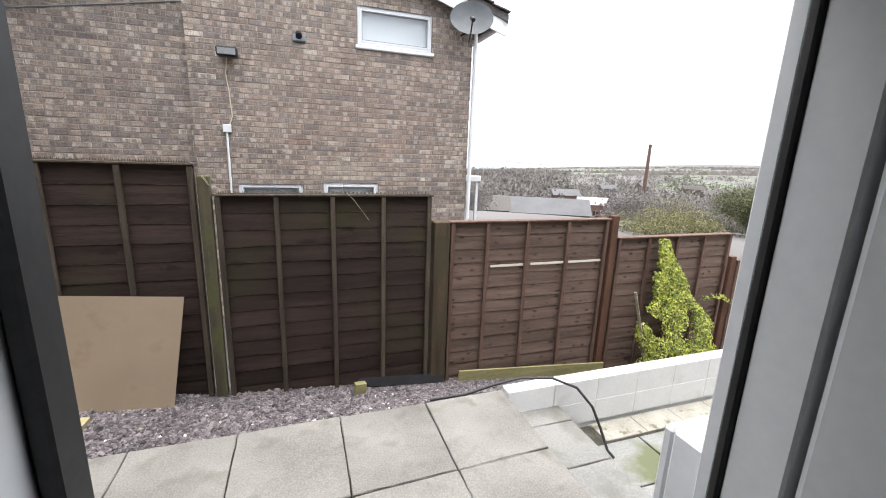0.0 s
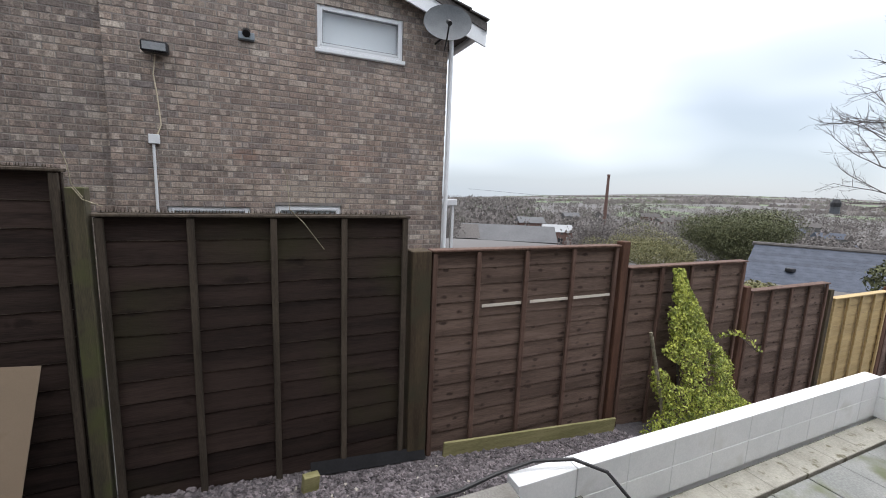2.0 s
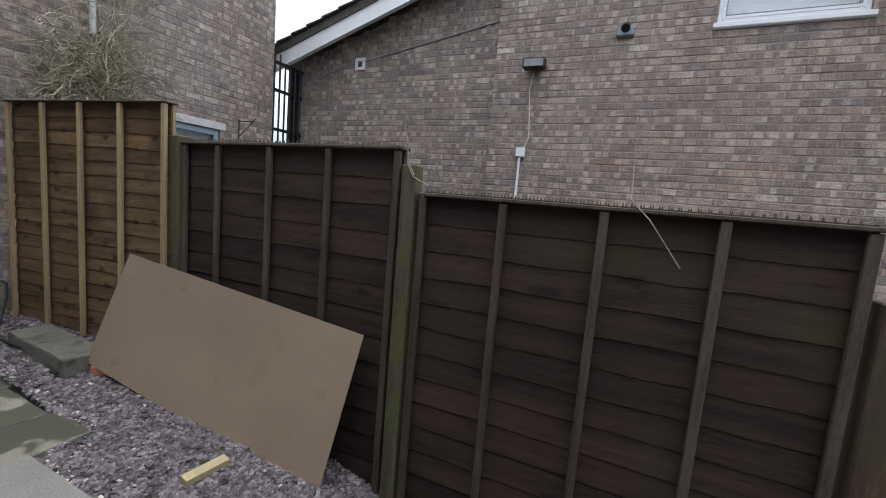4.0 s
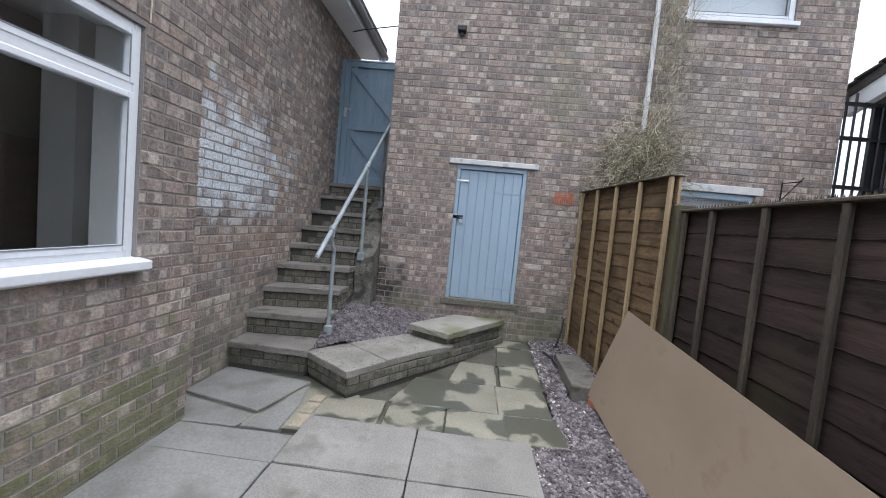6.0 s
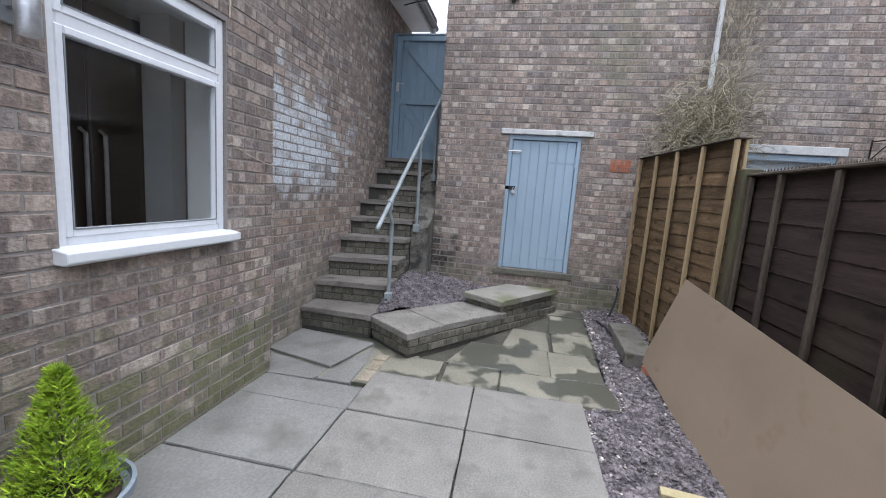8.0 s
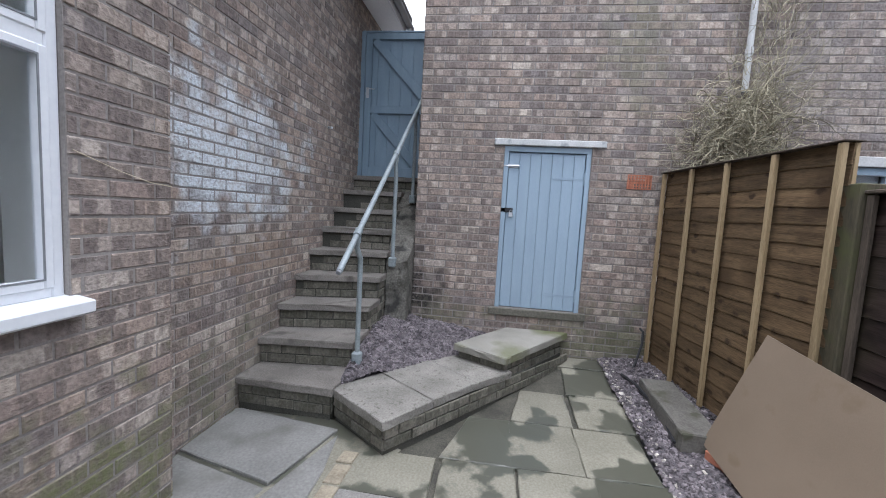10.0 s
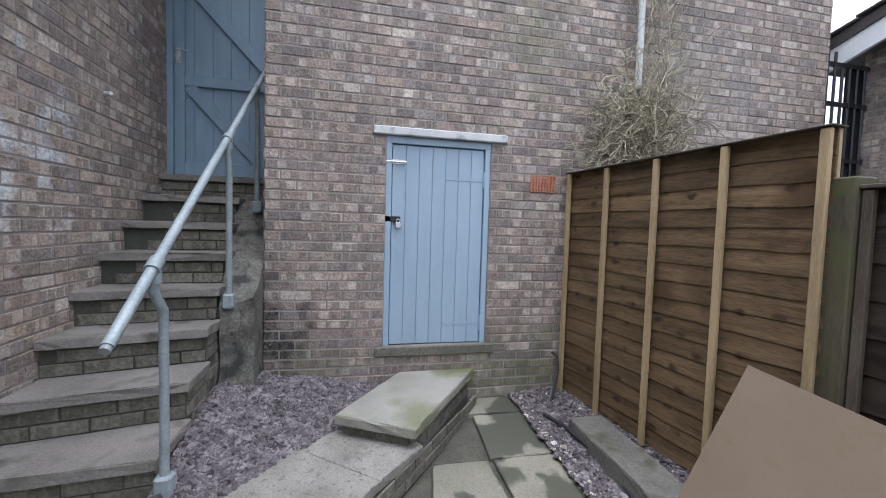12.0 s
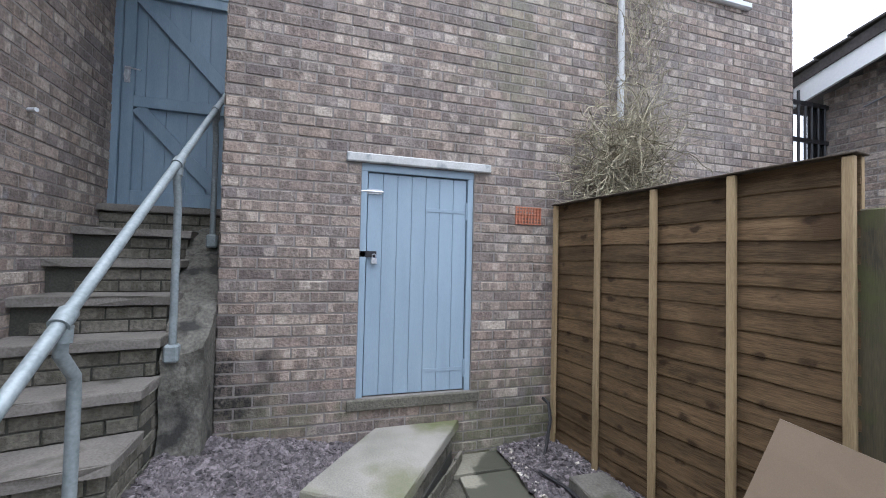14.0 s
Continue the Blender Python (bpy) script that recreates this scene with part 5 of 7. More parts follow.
part("padlock", box((-0.022, 0.082, 0.945), (0.004, 0.122, 0.988), tube([(-0.009, 0.09, 0.985), (-0.009, 0.09, 1.008), (-0.009, 0.102, 1.016), (-0.009, 0.114, 1.008), (-0.009, 0.114, 0.985)], 0.004), 0.003), M_BRASS, hasp, "small steel padlock")
sill = part("door_threshold", box((DX - 0.10, 1.99, 0.478), (DX + 0.028, 2.97, 0.553), bevel=0.006), M_STEPBRICK)
tagged(sill, "brick-on-edge threshold under the blue door", "threshold", kind="structure")
lin = part("lintel", box((DX - 0.05, 1.945, 2.217), (DX + 0.028, 3.035, 2.281), bevel=0.007), M_LINTEL)
tagged(lin, "thin painted concrete lintel over the door", "lintel", kind="structure")
lin2 = part("lintel", box((DX - 0.05, 4.55, 2.132), (DX + 0.012, 5.64, 2.225), bevel=0.006), M_LINTEL)
tagged(lin2, "concrete lintel over the half-hidden window", "lintel", kind="structure")
back = part("wall_shed_back", box((-9.2, 1.45, -0.5), (-9.0, 6.1, 4.9)), M_MORTAR)
tagged(back, "plain rear wall of the shed building", "wall", kind="structure")
shfl = part("floor_shed", box((-9.0, 1.451, -0.4), (DX - 0.29, 6.09, 0.5)), M_GROUT)
tagged(shfl, "dark floor inside the shed", "floor", kind="structure")

# terracotta air brick
av = thing("air_brick", (DX + 0.004, 3.255, 1.835), "terracotta air brick with square holes in a wall", "air brick")
part("body", box((-0.02, 0, 0), (0.0, 0.225, 0.14)), M_TERRA, av)
for i in range(9):
    part("bar", box((0.0, 0.002 + i * 0.0268, 0.0), (0.012, 0.0125 + i * 0.0268, 0.14), bevel=0.001), M_TERRA, av)
for j in range(6):
    part("cross_bar", box((0.0, 0.0, j * 0.0262), (0.0105, 0.225, 0.009 + j * 0.0262)), M_TERRA, av)

# ---------- gate at the top of the steps ----------
gate = thing("wooden_gate", (-5.45, 0.205, 1.903), "tall blue-grey boarded gate with diagonal braces, closed", "gate")
GW, GH = 0.955, 1.79
part("gate_post", box((-0.07, -0.012, 0.0), (0.035, 0.045, GH), bevel=0.004), M_BLUESHADE, gate)
nbd = 6
for i in range(nbd):
    y0 = 0.050 + (GW - 0.050) * i / nbd
    part("board", box((-0.045, y0 + 0.001, 0.0), (-0.022, y0 + (GW - 0.050) / nbd - 0.001, GH - 0.02), bevel=0.002), M_BLUESHADE, gate)
part("stile", box((-0.0215, 0.050, 0.0), (0.012, 0.131, GH - 0.02), bevel=0.003), M_BLUESHADE, gate)
part("stile", box((-0.0215, GW - 0.11, 0.0), (0.010, GW - 0.001, GH - 0.02), bevel=0.003), M_BLUESHADE, gate)
for z0, z1 in ((0.0, 0.13), (0.80, 0.89), (GH - 0.09, GH - 0.015)):
    part("rail", box((-0.021, 0.131, z0), (0.0115, GW - 0.11, z1), bevel=0.003), M_BLUESHADE, gate)
part("top_plate", box((-0.05, 0.0, GH - 0.012), (0.016, GW, GH + 0.012), bevel=0.003), M_BLUESHADE, gate)


def brace(y0, z0, y1, z1, w=0.10):
    d = Vector((0, y1 - y0, z1 - z0))
    a = math.atan2(d.z, d.y)
    m = Matrix.Translation((0, y0, z0)) @ Matrix.Rotation(a, 4, "X")
    return box((-0.0205, 0, -w / 2), (0.009, d.length, w / 2), bevel=0.002, m=m)


part("brace", brace(0.16, GH - 0.10, 0.86, 0.945), M_BLUESHADE, gate)
part("brace", brace(0.16, 0.80, 0.86, 0.03), M_BLUESHADE, gate)
lt = part("latch_plate", box((0.0125, 0.066, 0.985), (0.016, 0.106, 1.115), bevel=0.003), M_BRASS, gate, "steel ring latch")
part("latch_bar", tube([(0.02, 0.07, 1.095), (0.028, 0.10, 1.098), (0.02, 0.175, 1.093)], 0.006), M_BRASS, lt)
part("latch_ring", tube([(0.028, 0.086 + 0.016 * math.sin(a), 1.04 + 0.038 * math.cos(a)) for a in [k * math.pi / 6 for k in range(13)]], 0.0045), M_BRASS, lt)

# ---------- galvanised handrail ----------
RLY = 1.012
rail = thing("handrail", (0, 0, 0), "galvanised steel tube handrail beside brick steps", "handrail")
part("rail_tube", tube([(-2.885, RLY, 1.085), (-3.4, RLY, 1.447), (-4.28, RLY, 2.076), (-5.25, RLY, 2.775), (-5.6, RLY, 3.03)], 0.0215, sides=14), M_STEEL, rail, smooth=True)
part("end_plug", tube([(-2.869, RLY, 1.074), (-2.884, RLY, 1.084)], 0.0175, sides=14), M_GREYPLASTIC, rail)
for x, zt, zb, xb in ((-3.225, 1.325, 0.36, -3.305), (-4.245, 2.05, 1.005, -4.27), (-5.05, 2.625, 1.66, -5.08)):
    d = 0.715      # the rail's slope
    part("rail_post", tube([(xb, RLY, zb), (xb, RLY, zt - 0.26), (xb + 0.004, RLY, zt - 0.2), (x + 0.01, RLY, zt - 0.11), (x, RLY, zt - 0.02)], 0.020, sides=14), M_STEEL, rail, smooth=True)
    part("clamp", tube([(x - 0.026, RLY, zt + 0.026 * d), (x + 0.026, RLY, zt - 0.026 * d)], 0.030, sides=14), M_STEEL, rail, "pipe clamp", smooth=True)
    part("clamp_collar", tube([(x, RLY, zt - 0.02), (x + 0.004, RLY, zt - 0.075)], 0.027, sides=14), M_STEEL, rail, "pipe clamp", smooth=True)
    part("clamp_screw", tube([(x + 0.01, RLY - 0.015, zt - 0.06), (x + 0.03, RLY - 0.03, zt - 0.075)], 0.007), M_STEEL, rail)
    part("base_flange", box((xb - 0.034, RLY - 0.038, zb - 0.07), (xb + 0.034, RLY + 0.036, zb + 0.03), bevel=0.012), M_STEEL, rail, "worn base socket")

# ---------- leaning hardboard sheet ----------
def board_sheet():
    tl, tr, br, bl = [Vector(p) for p in ((-2.865, 3.634, 0.909), (-0.937, 3.800, 0.68), (-1.05, 3.60, -0.25), (-3.06, 3.45, 0.115))]
    nrm = (tr - tl).cross(bl - tl).normalized()
    bm = bmesh.new()
    n = 6
    rows = []
    for off in (0.0, 0.005):
        g = []
        for j in range(n + 1):
            for i in range(n + 1):
                u, v = i / n, j / n
                p = tl.lerp(tr, u).lerp(bl.lerp(br, u), v)
                sag = 0.018 * math.sin(math.pi * u) * math.sin(math.pi * v)
                g.append(bm.verts.new(p - nrm * (off - sag) * 1.0))
        rows.append(g)
    for k, g in enumerate(rows):
        for j in range(n):
            for i in range(n):
                q = [g[j * (n + 1) + i], g[j * (n + 1) + i + 1], g[(j + 1) * (n + 1) + i + 1], g[(j + 1) * (n + 1) + i]]
                bm.faces.new(q if k else q[::-1])
    rim = [i for i in range(n + 1)] + [(j + 1) * (n + 1) + n for j in range(n)] + [n * (n + 1) + n - 1 - i for i in range(n)] + [(n - 1 - j) * (n + 1) for j in range(n - 1)]
    for a, b in zip(rim, rim[1:] + rim[:1]):
        bm.faces.new((rows[0][a], rows[0][b], rows[1][b], rows[1][a]))
    return tagged(part("hardboard_sheet", bm, M_HARDBOARD), "large tan hardboard sheet leaning on the fence", "board")


board_sheet()
kb = part("kerb_slab", worn(box((-0.43, -0.13, -0.13), (0.43, 0.13, 0.0), bevel=0.008), 0.007), M_KERB)
kb.matrix_basis = pose(-3.46, 3.445, 0.185, 0, 1.5, -1)
tagged(kb, "long concrete kerb slab lying against the fence", "kerb")
cb = thing("clay_brick", pose(-2.92, 3.52, 0.10, 0, 0, 20), "red clay brick with holes on the gravel", "brick")
part("body", box((-0.1, -0.05, -0.06), (0.1, 0.05, 0.0), bevel=0.004), M_TERRA, cb)
# Solid dark discs put the shade inside the holes into colour.
part("hole", tube([(-0.06, 0, -0.02), (-0.06, 0, 0.0015)], 0.018, sides=12), M_GROUT, cb)
part("hole", tube([(0.0, 0, -0.02), (0.0, 0, 0.0015)], 0.018, sides=12), M_GROUT, cb)
oc = part("timber_offcut", box((-0.115, -0.03, 0), (0.115, 0.03, 0.04), bevel=0.003), M_OFFCUT)
oc.matrix_basis = pose(-1.535, 3.285, bed_z(-1.535, 3.285) + 0.010, 6, 0, 84)
tagged(oc, "short pale timber offcut on the gravel", "timber offcut")
oc2 = part("timber_stub", box((-0.05, -0.03, -0.1), (0.05, 0.03, 0.10), bevel=0.003), M_PLANK)
oc2.matrix_basis = pose(0.42, 3.55, bed_z(0.42, 3.55) + 0.02, 0, 5, 10)
tagged(oc2, "short mossy timber stub in the gravel", "timber stub")
gb = part("gravel_board", box((0, -0.012, 0), (1.86, 0.012, 0.16), bevel=0.003), M_PLANK)
gb.matrix_basis = pose(1.46, 3.765, -0.475, 0, 4.8, -0.3)
tagged(gb, "green mossy gravel board at the foot of the fence", "gravel board")
pl = sheet("plastic_liner", 0.45, 1.32, 3.765, 3.83, lambda x, y: bed_z(x, 3.765) + 0.02 + (y - 3.765) * 1.0, 10, 2, M_LINER, "black plastic liner against the fence foot", "liner")
sol = pl.modifiers.new("thickness", "SOLIDIFY")
sol.thickness = 0.006
del pl["kind"]
pl.name = "plastic_liner"
stick = part("garden_cane", tube([(3.56, 3.66, 0.42), (3.70, 3.62, -0.1), (3.84, 3.58, -0.66)], 0.017, sides=8), M_TWIG, smooth=True)
tagged(stick, "bare wooden stake leaning on the fence", "stake")
# white bare-wood stripe where a cover strip came off
for x0, x1 in ((1.80, 2.22), (2.27, 2.70), (2.745, 3.18)):
    st = part("split_strip", box((x0, FY - 0.0325, 0.76), (x1, FY - 0.0265, 0.785), bevel=0.001), M_BARE)
    tagged(st, "pale strip of bare split wood on the fence", "wood strip", "bare strips")

# hose over the block wall
hose = part("garden_hose", tube([(0.9, 2.96, -0.05), (1.2, 2.95, -0.045), (1.45, 2.95, 0.0), (1.7, 2.92, 0.045), (1.95, 2.84, 0.05), (2.12, 2.72, 0.0), (2.2, 2.6, -0.12), (2.22, 2.5, -0.26), (2.24, 2.42, -0.40), (2.26, 2.36, TZ + 0.02)], 0.0115, sides=8), M_BLACK, smooth=True)
tagged(hose, "black rubber garden hose draped over the wall", "hose")
hz = part("drain_hose", tube([(x, y, bed_z(x, y) + 0.035) for x, y in ((-4.1, 3.24), (-3.9, 3.30), (-3.6, 3.33), (-3.35, 3.33), (-3.1, 3.30))], 0.012, sides=6), M_BLACK, smooth=True)
tagged(hz, "thin black hose lying in the gravel", "hose")
rt = part("waste_pipe", tube([(-4.50, 3.50, 0.47), (-4.42, 3.50, 0.46), (-4.36, 3.48, 0.36), (-4.32, 3.42, 0.16), (-4.28, 3.36, 0.08)], 0.013, sides=6), M_BLACK, smooth=True)
tagged(rt, "old black pipe end leaving the wall", "pipe")

# ---------- climber on the downpipe ----------
dp = thing("downpipe", (DX + 0.11, 4.16, 2.72), "flaking white drainpipe fixed to a brick wall", "pipe")
part("pipe_body", tube([(0, 0, 0.02), (0, 0, 2.15)], 0.027, sides=12), M_LINTEL, dp, smooth=True)
for z in (0.35, 1.5):
    part("bracket", tube([(0, 0, z), (0, 0, z + 0.05)], 0.034, sides=12), M_LINTEL, dp)
crng = random.Random(8)


def dead_climber():
    """Tangled dead stems spreading up from behind the fence."""
    bm = bmesh.new()
    for k in range(520):
        y, z = 4.12 + crng.gauss(0, 0.16), 2.02 + abs(crng.gauss(0, 0.30))
        x = DX + 0.10 + abs(crng.gauss(0, 0.09))
        p = Vector((x, y, z))
        d = Vector((crng.uniform(-0.2, 0.35), crng.gauss(0.1, 0.8), crng.uniform(0.1, 1.2))).normalized()
        n = crng.randint(5, 11)
        pts = [p.copy()]
        for i in range(n):
            d = (d + Vector((crng.gauss(0, 0.25), crng.gauss(0, 0.55), crng.gauss(-0.08, 0.5)))).normalized()
            p = p + d * 0.075
            p.x = min(max(p.x, DX + 0.02), DX + 0.42)
            p.z = max(p.z, 2.0)
            pts.append(p.copy())
        tube(pts, crng.uniform(0.0028, 0.0065), bm, sides=3, r2=0.0014)
    yield "tangle", bm
    bm = bmesh.new()
    # looser shoots up the pipe and fanning to the side
    for k in range(190):
        p = Vector((DX + 0.05 + crng.uniform(0, 0.12), 4.25 + crng.gauss(0.08, 0.13), crng.uniform(2.4, 4.3)))
        d = Vector((0, crng.gauss(0.15, 0.4), 1)).normalized()
        pts = [p.copy()]
        for i in range(crng.randint(6, 14)):
            d = (d + Vector((crng.gauss(0, 0.2), crng.gauss(0.04, 0.38), crng.gauss(0.1, 0.3)))).normalized()
            p = p + d * 0.065
            p.x = min(max(p.x, DX + 0.02), DX + 0.3)
            pts.append(p.copy())
        tube(pts, crng.uniform(0.002, 0.004), bm, sides=3, r2=0.001)
    yield "pipe_shoot", bm
    bm = bmesh.new()
    for k in range(60):
        p = Vector((DX + 0.12, 4.2 + crng.gauss(0, 0.1), 2.3 + crng.uniform(0, 0.5)))
        d = Vector((crng.uniform(0, 0.3), 1.0, crng.uniform(0.1, 0.9))).normalized()
        pts = [p.copy()]
        for i in range(crng.randint(8, 14)):
            d = (d + Vector((crng.gauss(0, 0.1), crng.gauss(0, 0.14), crng.gauss(0, 0.16)))).normalized()
            p = p + d * 0.075
            p.x = max(p.x, DX + 0.02)
            pts.append(p.copy())
        tube(pts, 0.002, bm, sides=3, r2=0.0009)
    yield "fan_shoot", bm
    bm = bmesh.new()
    # runners along the fence top towards the air brick
    for k in range(26):
        p = Vector((DX + 0.06 + crng.uniform(0, 0.1), 3.98, 2.12 + crng.uniform(0, 0.2)))
        d = Vector((0, -1, crng.uniform(-0.35, 0.4))).normalized()
        pts = [p.copy()]
        for i in range(crng.randint(4, 10)):
            d = (d + Vector((crng.gauss(0, 0.1), crng.gauss(0, 0.2), crng.gauss(-0.06, 0.3)))).normalized()
            p = p + d * 0.06
            p.x = max(p.x, DX + 0.02)
            pts.append(p.copy())
        tube(pts, 0.0024, bm, sides=3, r2=0.001)
    yield "runner", bm


cl = thing("dead_climber", (0, 0, 0), "tangle of dead pale climber stems on a drainpipe", "climbing plant")
for nm, bm in dead_climber():
    part(nm, bm, M_TWIG, cl)


def leaves(name, centre_fn, count, size, m, parent, seed, smooth=False):
    """Small folded leaves at given places: (place, outward) per draw."""
    r = random.Random(seed)
    vs, fs = [], []
    for i in range(count):
        p, o = centre_fn(r)
        s = r.uniform(*size)
        fwd = (Vector(o) + Vector((r.gauss(0, 0.5), r.gauss(0, 0.5), r.gauss(0, 0.5)))).normalized()
        sd = fwd.orthogonal().normalized()
        sd = (Matrix.Rotation(r.uniform(0, 6.28), 3, fwd) @ sd)
        up = fwd.cross(sd)
        k = len(vs)
        P = Vector(p)
        vs += [tuple(P - sd * s), tuple(P + up * s * 0.6 + fwd * s * 0.15), tuple(P + sd * s), tuple(P - up * s * 0.6 + fwd * s * 0.15)]
        fs += [(k, k + 1, k + 2), (k, k + 2, k + 3)]
    return link(name, mesh_of(name, vs, fs, m), parent)


# ivy over the block wall and up the fence
iv = thing("ivy", (0, 0, 0), "yellow-green variegated ivy climbing the fence", "ivy")


def ivy_place(r):
    while True:
        t = r.random() ** 1.5
        z = -0.75 + 1.75 * t
        w = 1.0 * (1 - t) ** 1.15 + 0.10
        cx = 4.40 - 0.40 * t
        x = cx + r.uniform(-1, 1) * w * (0.75 + 0.35 * noise.noise(Vector((z * 3.0, 1.7, 0))))
        depth = 0.05 + 0.38 * (1 - t) * math.sqrt(max(0, 1 - ((x - cx) / (w * 1.15)) ** 2))
        y = FY - 0.06 - depth * r.uniform(0.6, 1.05)
        if noise.noise(Vector((x * 4, y * 4, z * 4))) > -0.25:
            return (x, y, z), (0.0, -1.0, 0.3)


leaves("leaf_mass", ivy_place, 15000, (0.010, 0.021), M_IVY, iv, 4)


def ivy_runner(r):
    t = r.random()
    return (4.75 + 0.85 * t + r.gauss(0, 0.015), FY - 0.1 - r.uniform(0, 0.05), 0.20 + 0.06 * math.sin(t * 3) - 0.30 * t * t + r.gauss(0, 0.02)), (0, -1, 0.2)


leaves("runner", ivy_runner, 90, (0.014, 0.026), M_IVY, iv, 6)
part("stem", tube([(4.3, FY - 0.08, -0.8), (4.25, FY - 0.07, -0.2), (4.1, FY - 0.07, 0.4), (3.98, FY - 0.07, 0.9)], 0.012, tube([(4.5, FY - 0.1, -0.4), (4.75, FY - 0.1, 0.2), (5.1, FY - 0.1, 0.2), (5.6, FY - 0.1, -0.1)], 0.005, sides=5), sides=6), M_BARK, iv)

# small conifer in a bowl by the house
con = thing("potted_conifer", (-0.42, 0.75, 0.0), "lime-green dwarf conifer in a blue-grey pot", "potted plant")
part("pot", lathe([(0.12, 0.0), (0.13, 0.005), (0.185, 0.20), (0.19, 0.235), (0.215, 0.24), (0.215, 0.272), (0.20, 0.275), (0.195, 0.245), (0.17, 0.235), (0.02, 0.235)], sides=36), M_POTGREY, con, smooth=True)
part("soil", lathe([(0.17, 0.236), (0.168, 0.248), (0.02, 0.252)], sides=20), M_SOIL, con)


def sprays():
    r = random.Random(12)
    vs, fs = [], []
    for i in range(2200):
        t = r.random() ** 1.25
        z = 0.25 + 0.50 * t
        rad = 0.165 * (1 - t) ** 0.85 + 0.010
        a = r.uniform(0, 6.283)
        rr = rad * r.uniform(0.45, 1.06) * (1.0 + 0.42 * noise.noise(Vector((math.cos(a) * 2.2, math.sin(a) * 2.2, z * 9))))
        p = Vector((rr * math.cos(a), rr * math.sin(a), z))
        d = Vector((math.cos(a) * 0.6, math.sin(a) * 0.6, 0.9)).normalized()
        for q in range(5):
            dd = (d + Vector((r.gauss(0, 0.42), r.gauss(0, 0.42), r.gauss(0, 0.3)))).normalized()
            s = dd.orthogonal().normalized() * 0.0028
            k = len(vs)
            L = r.uniform(0.018, 0.042)
            vs += [tuple(p - s), tuple(p + s), tuple(p + dd * L * 0.6 + s * 1.1), tuple(p + dd * L), tuple(p + dd * L * 0.6 - s * 1.1)]
            fs += [(k, k + 1, k + 2, k + 3, k + 4)]
    return vs, fs


v, f = sprays()
link("foliage", mesh_of("foliage", v, f, M_CONIFER), con)
part("trunk", tube([(0, 0, 0.24), (0, 0, 0.66)], 0.012, sides=6, r2=0.004), M_BARK, con)

# steel wall lantern beside the window
wlamp = thing("wall_lantern", (-0.53, HY, 1.90), "brushed steel cylinder wall lantern on brick", "wall light")
part("lamp_body", lathe([(0.034, 0.0), (0.036, 0.004), (0.036, 0.165), (0.034, 0.17)], sides=20, at=(0, 0.10, 0)), M_BRASS, wlamp, smooth=True)
part("lamp_lens", lathe([(0.028, -0.002), (0.03, 0.001)], sides=16, at=(0, 0.10, 0)), M_UPVC, wlamp)
part("lamp_cap", lathe([(0.058, 0.17), (0.062, 0.175), (0.060, 0.195), (0.03, 0.20)], sides=20, at=(0, 0.10, 0)), M_GREYPLASTIC, wlamp, smooth=True)
part("arm", box((-0.012, 0.0, 0.09), (0.012, 0.066, 0.115), bevel=0.003), M_GREYPLASTIC, wlamp)
part("wall_plate", box((-0.035, 0.006, 0.04), (0.035, 0.018, 0.16), bevel=0.004), M_GREYPLASTIC, wlamp)

# overflow pipe stub, cables
ov = part("overflow_pipe", tube([(-4.50, RY - 0.02, 2.328), (-4.45, RY + 0.06, 2.320)], 0.012, sides=10), M_UPVC)
tagged(ov, "white plastic overflow pipe stub in the wall", "pipe")
cab = part("wall_cable", tube([(-1.63, HY + 0.012, 2.40), (-1.65, HY + 0.012, 3.0), (-1.67, HY + 0.012, 4.0)], 0.0045, sides=6), M_CREAM)
tagged(cab, "thin cream cable clipped up the brickwork", "cable")
cab = part("wall_cable", tube([(-1.63, HY + 0.012, 1.67), (-1.82, HY + 0.012, 1.61), (-1.97, HY + 0.014, 1.575), (QX - 0.004, HY + 0.012, 1.565)], 0.0022, sides=6), M_CREAM)
tagged(cab, "thin loose cream cable across the bricks", "cable")
cab = part("overhead_cable", tube([(-4.9 + 0.0, RY + 0.30, 3.86), (-4.75, 0.7, 3.83), (-4.62, 1.16, 3.84)], 0.008, sides=6), M_BLACK)
tagged(cab, "black cable slung between eaves and wall", "cable")
sl = thing("security_light", (DX + 0.004, 1.955, 3.76), "small black security light on the brick wall", "wall light")
part("back_plate", box((0, -0.05, 0.0), (0.02, 0.05, 0.05), bevel=0.004), M_IRON, sl)
part("lamp_head", box((0.03, -0.055, 0.0), (0.10, 0.055, 0.06), bevel=0.01), M_IRON, sl)
part("sensor", lathe([(0.012, -0.06), (0.02, -0.045), (0.02, -0.01), (0.01, 0.0)], sides=12, at=(0.05, 0, 0)), M_IRON, sl)
hk = part("hanging_bracket", tube([(DX + 0.01, 5.83, 2.05), (DX + 0.01, 5.83, 2.32)], 0.008, tube([(DX + 0.015, 5.83, 2.10), (DX + 0.28, 5.83, 2.30), (DX + 0.32, 5.83, 2.33)], 0.006, tube([(DX + 0.01, 5.83, 2.30), (DX + 0.30, 5.83, 2.29)], 0.006, sides=6), sides=6), sides=6), M_IRON)
tagged(hk, "black iron hanging-basket bracket on the wall", "bracket")

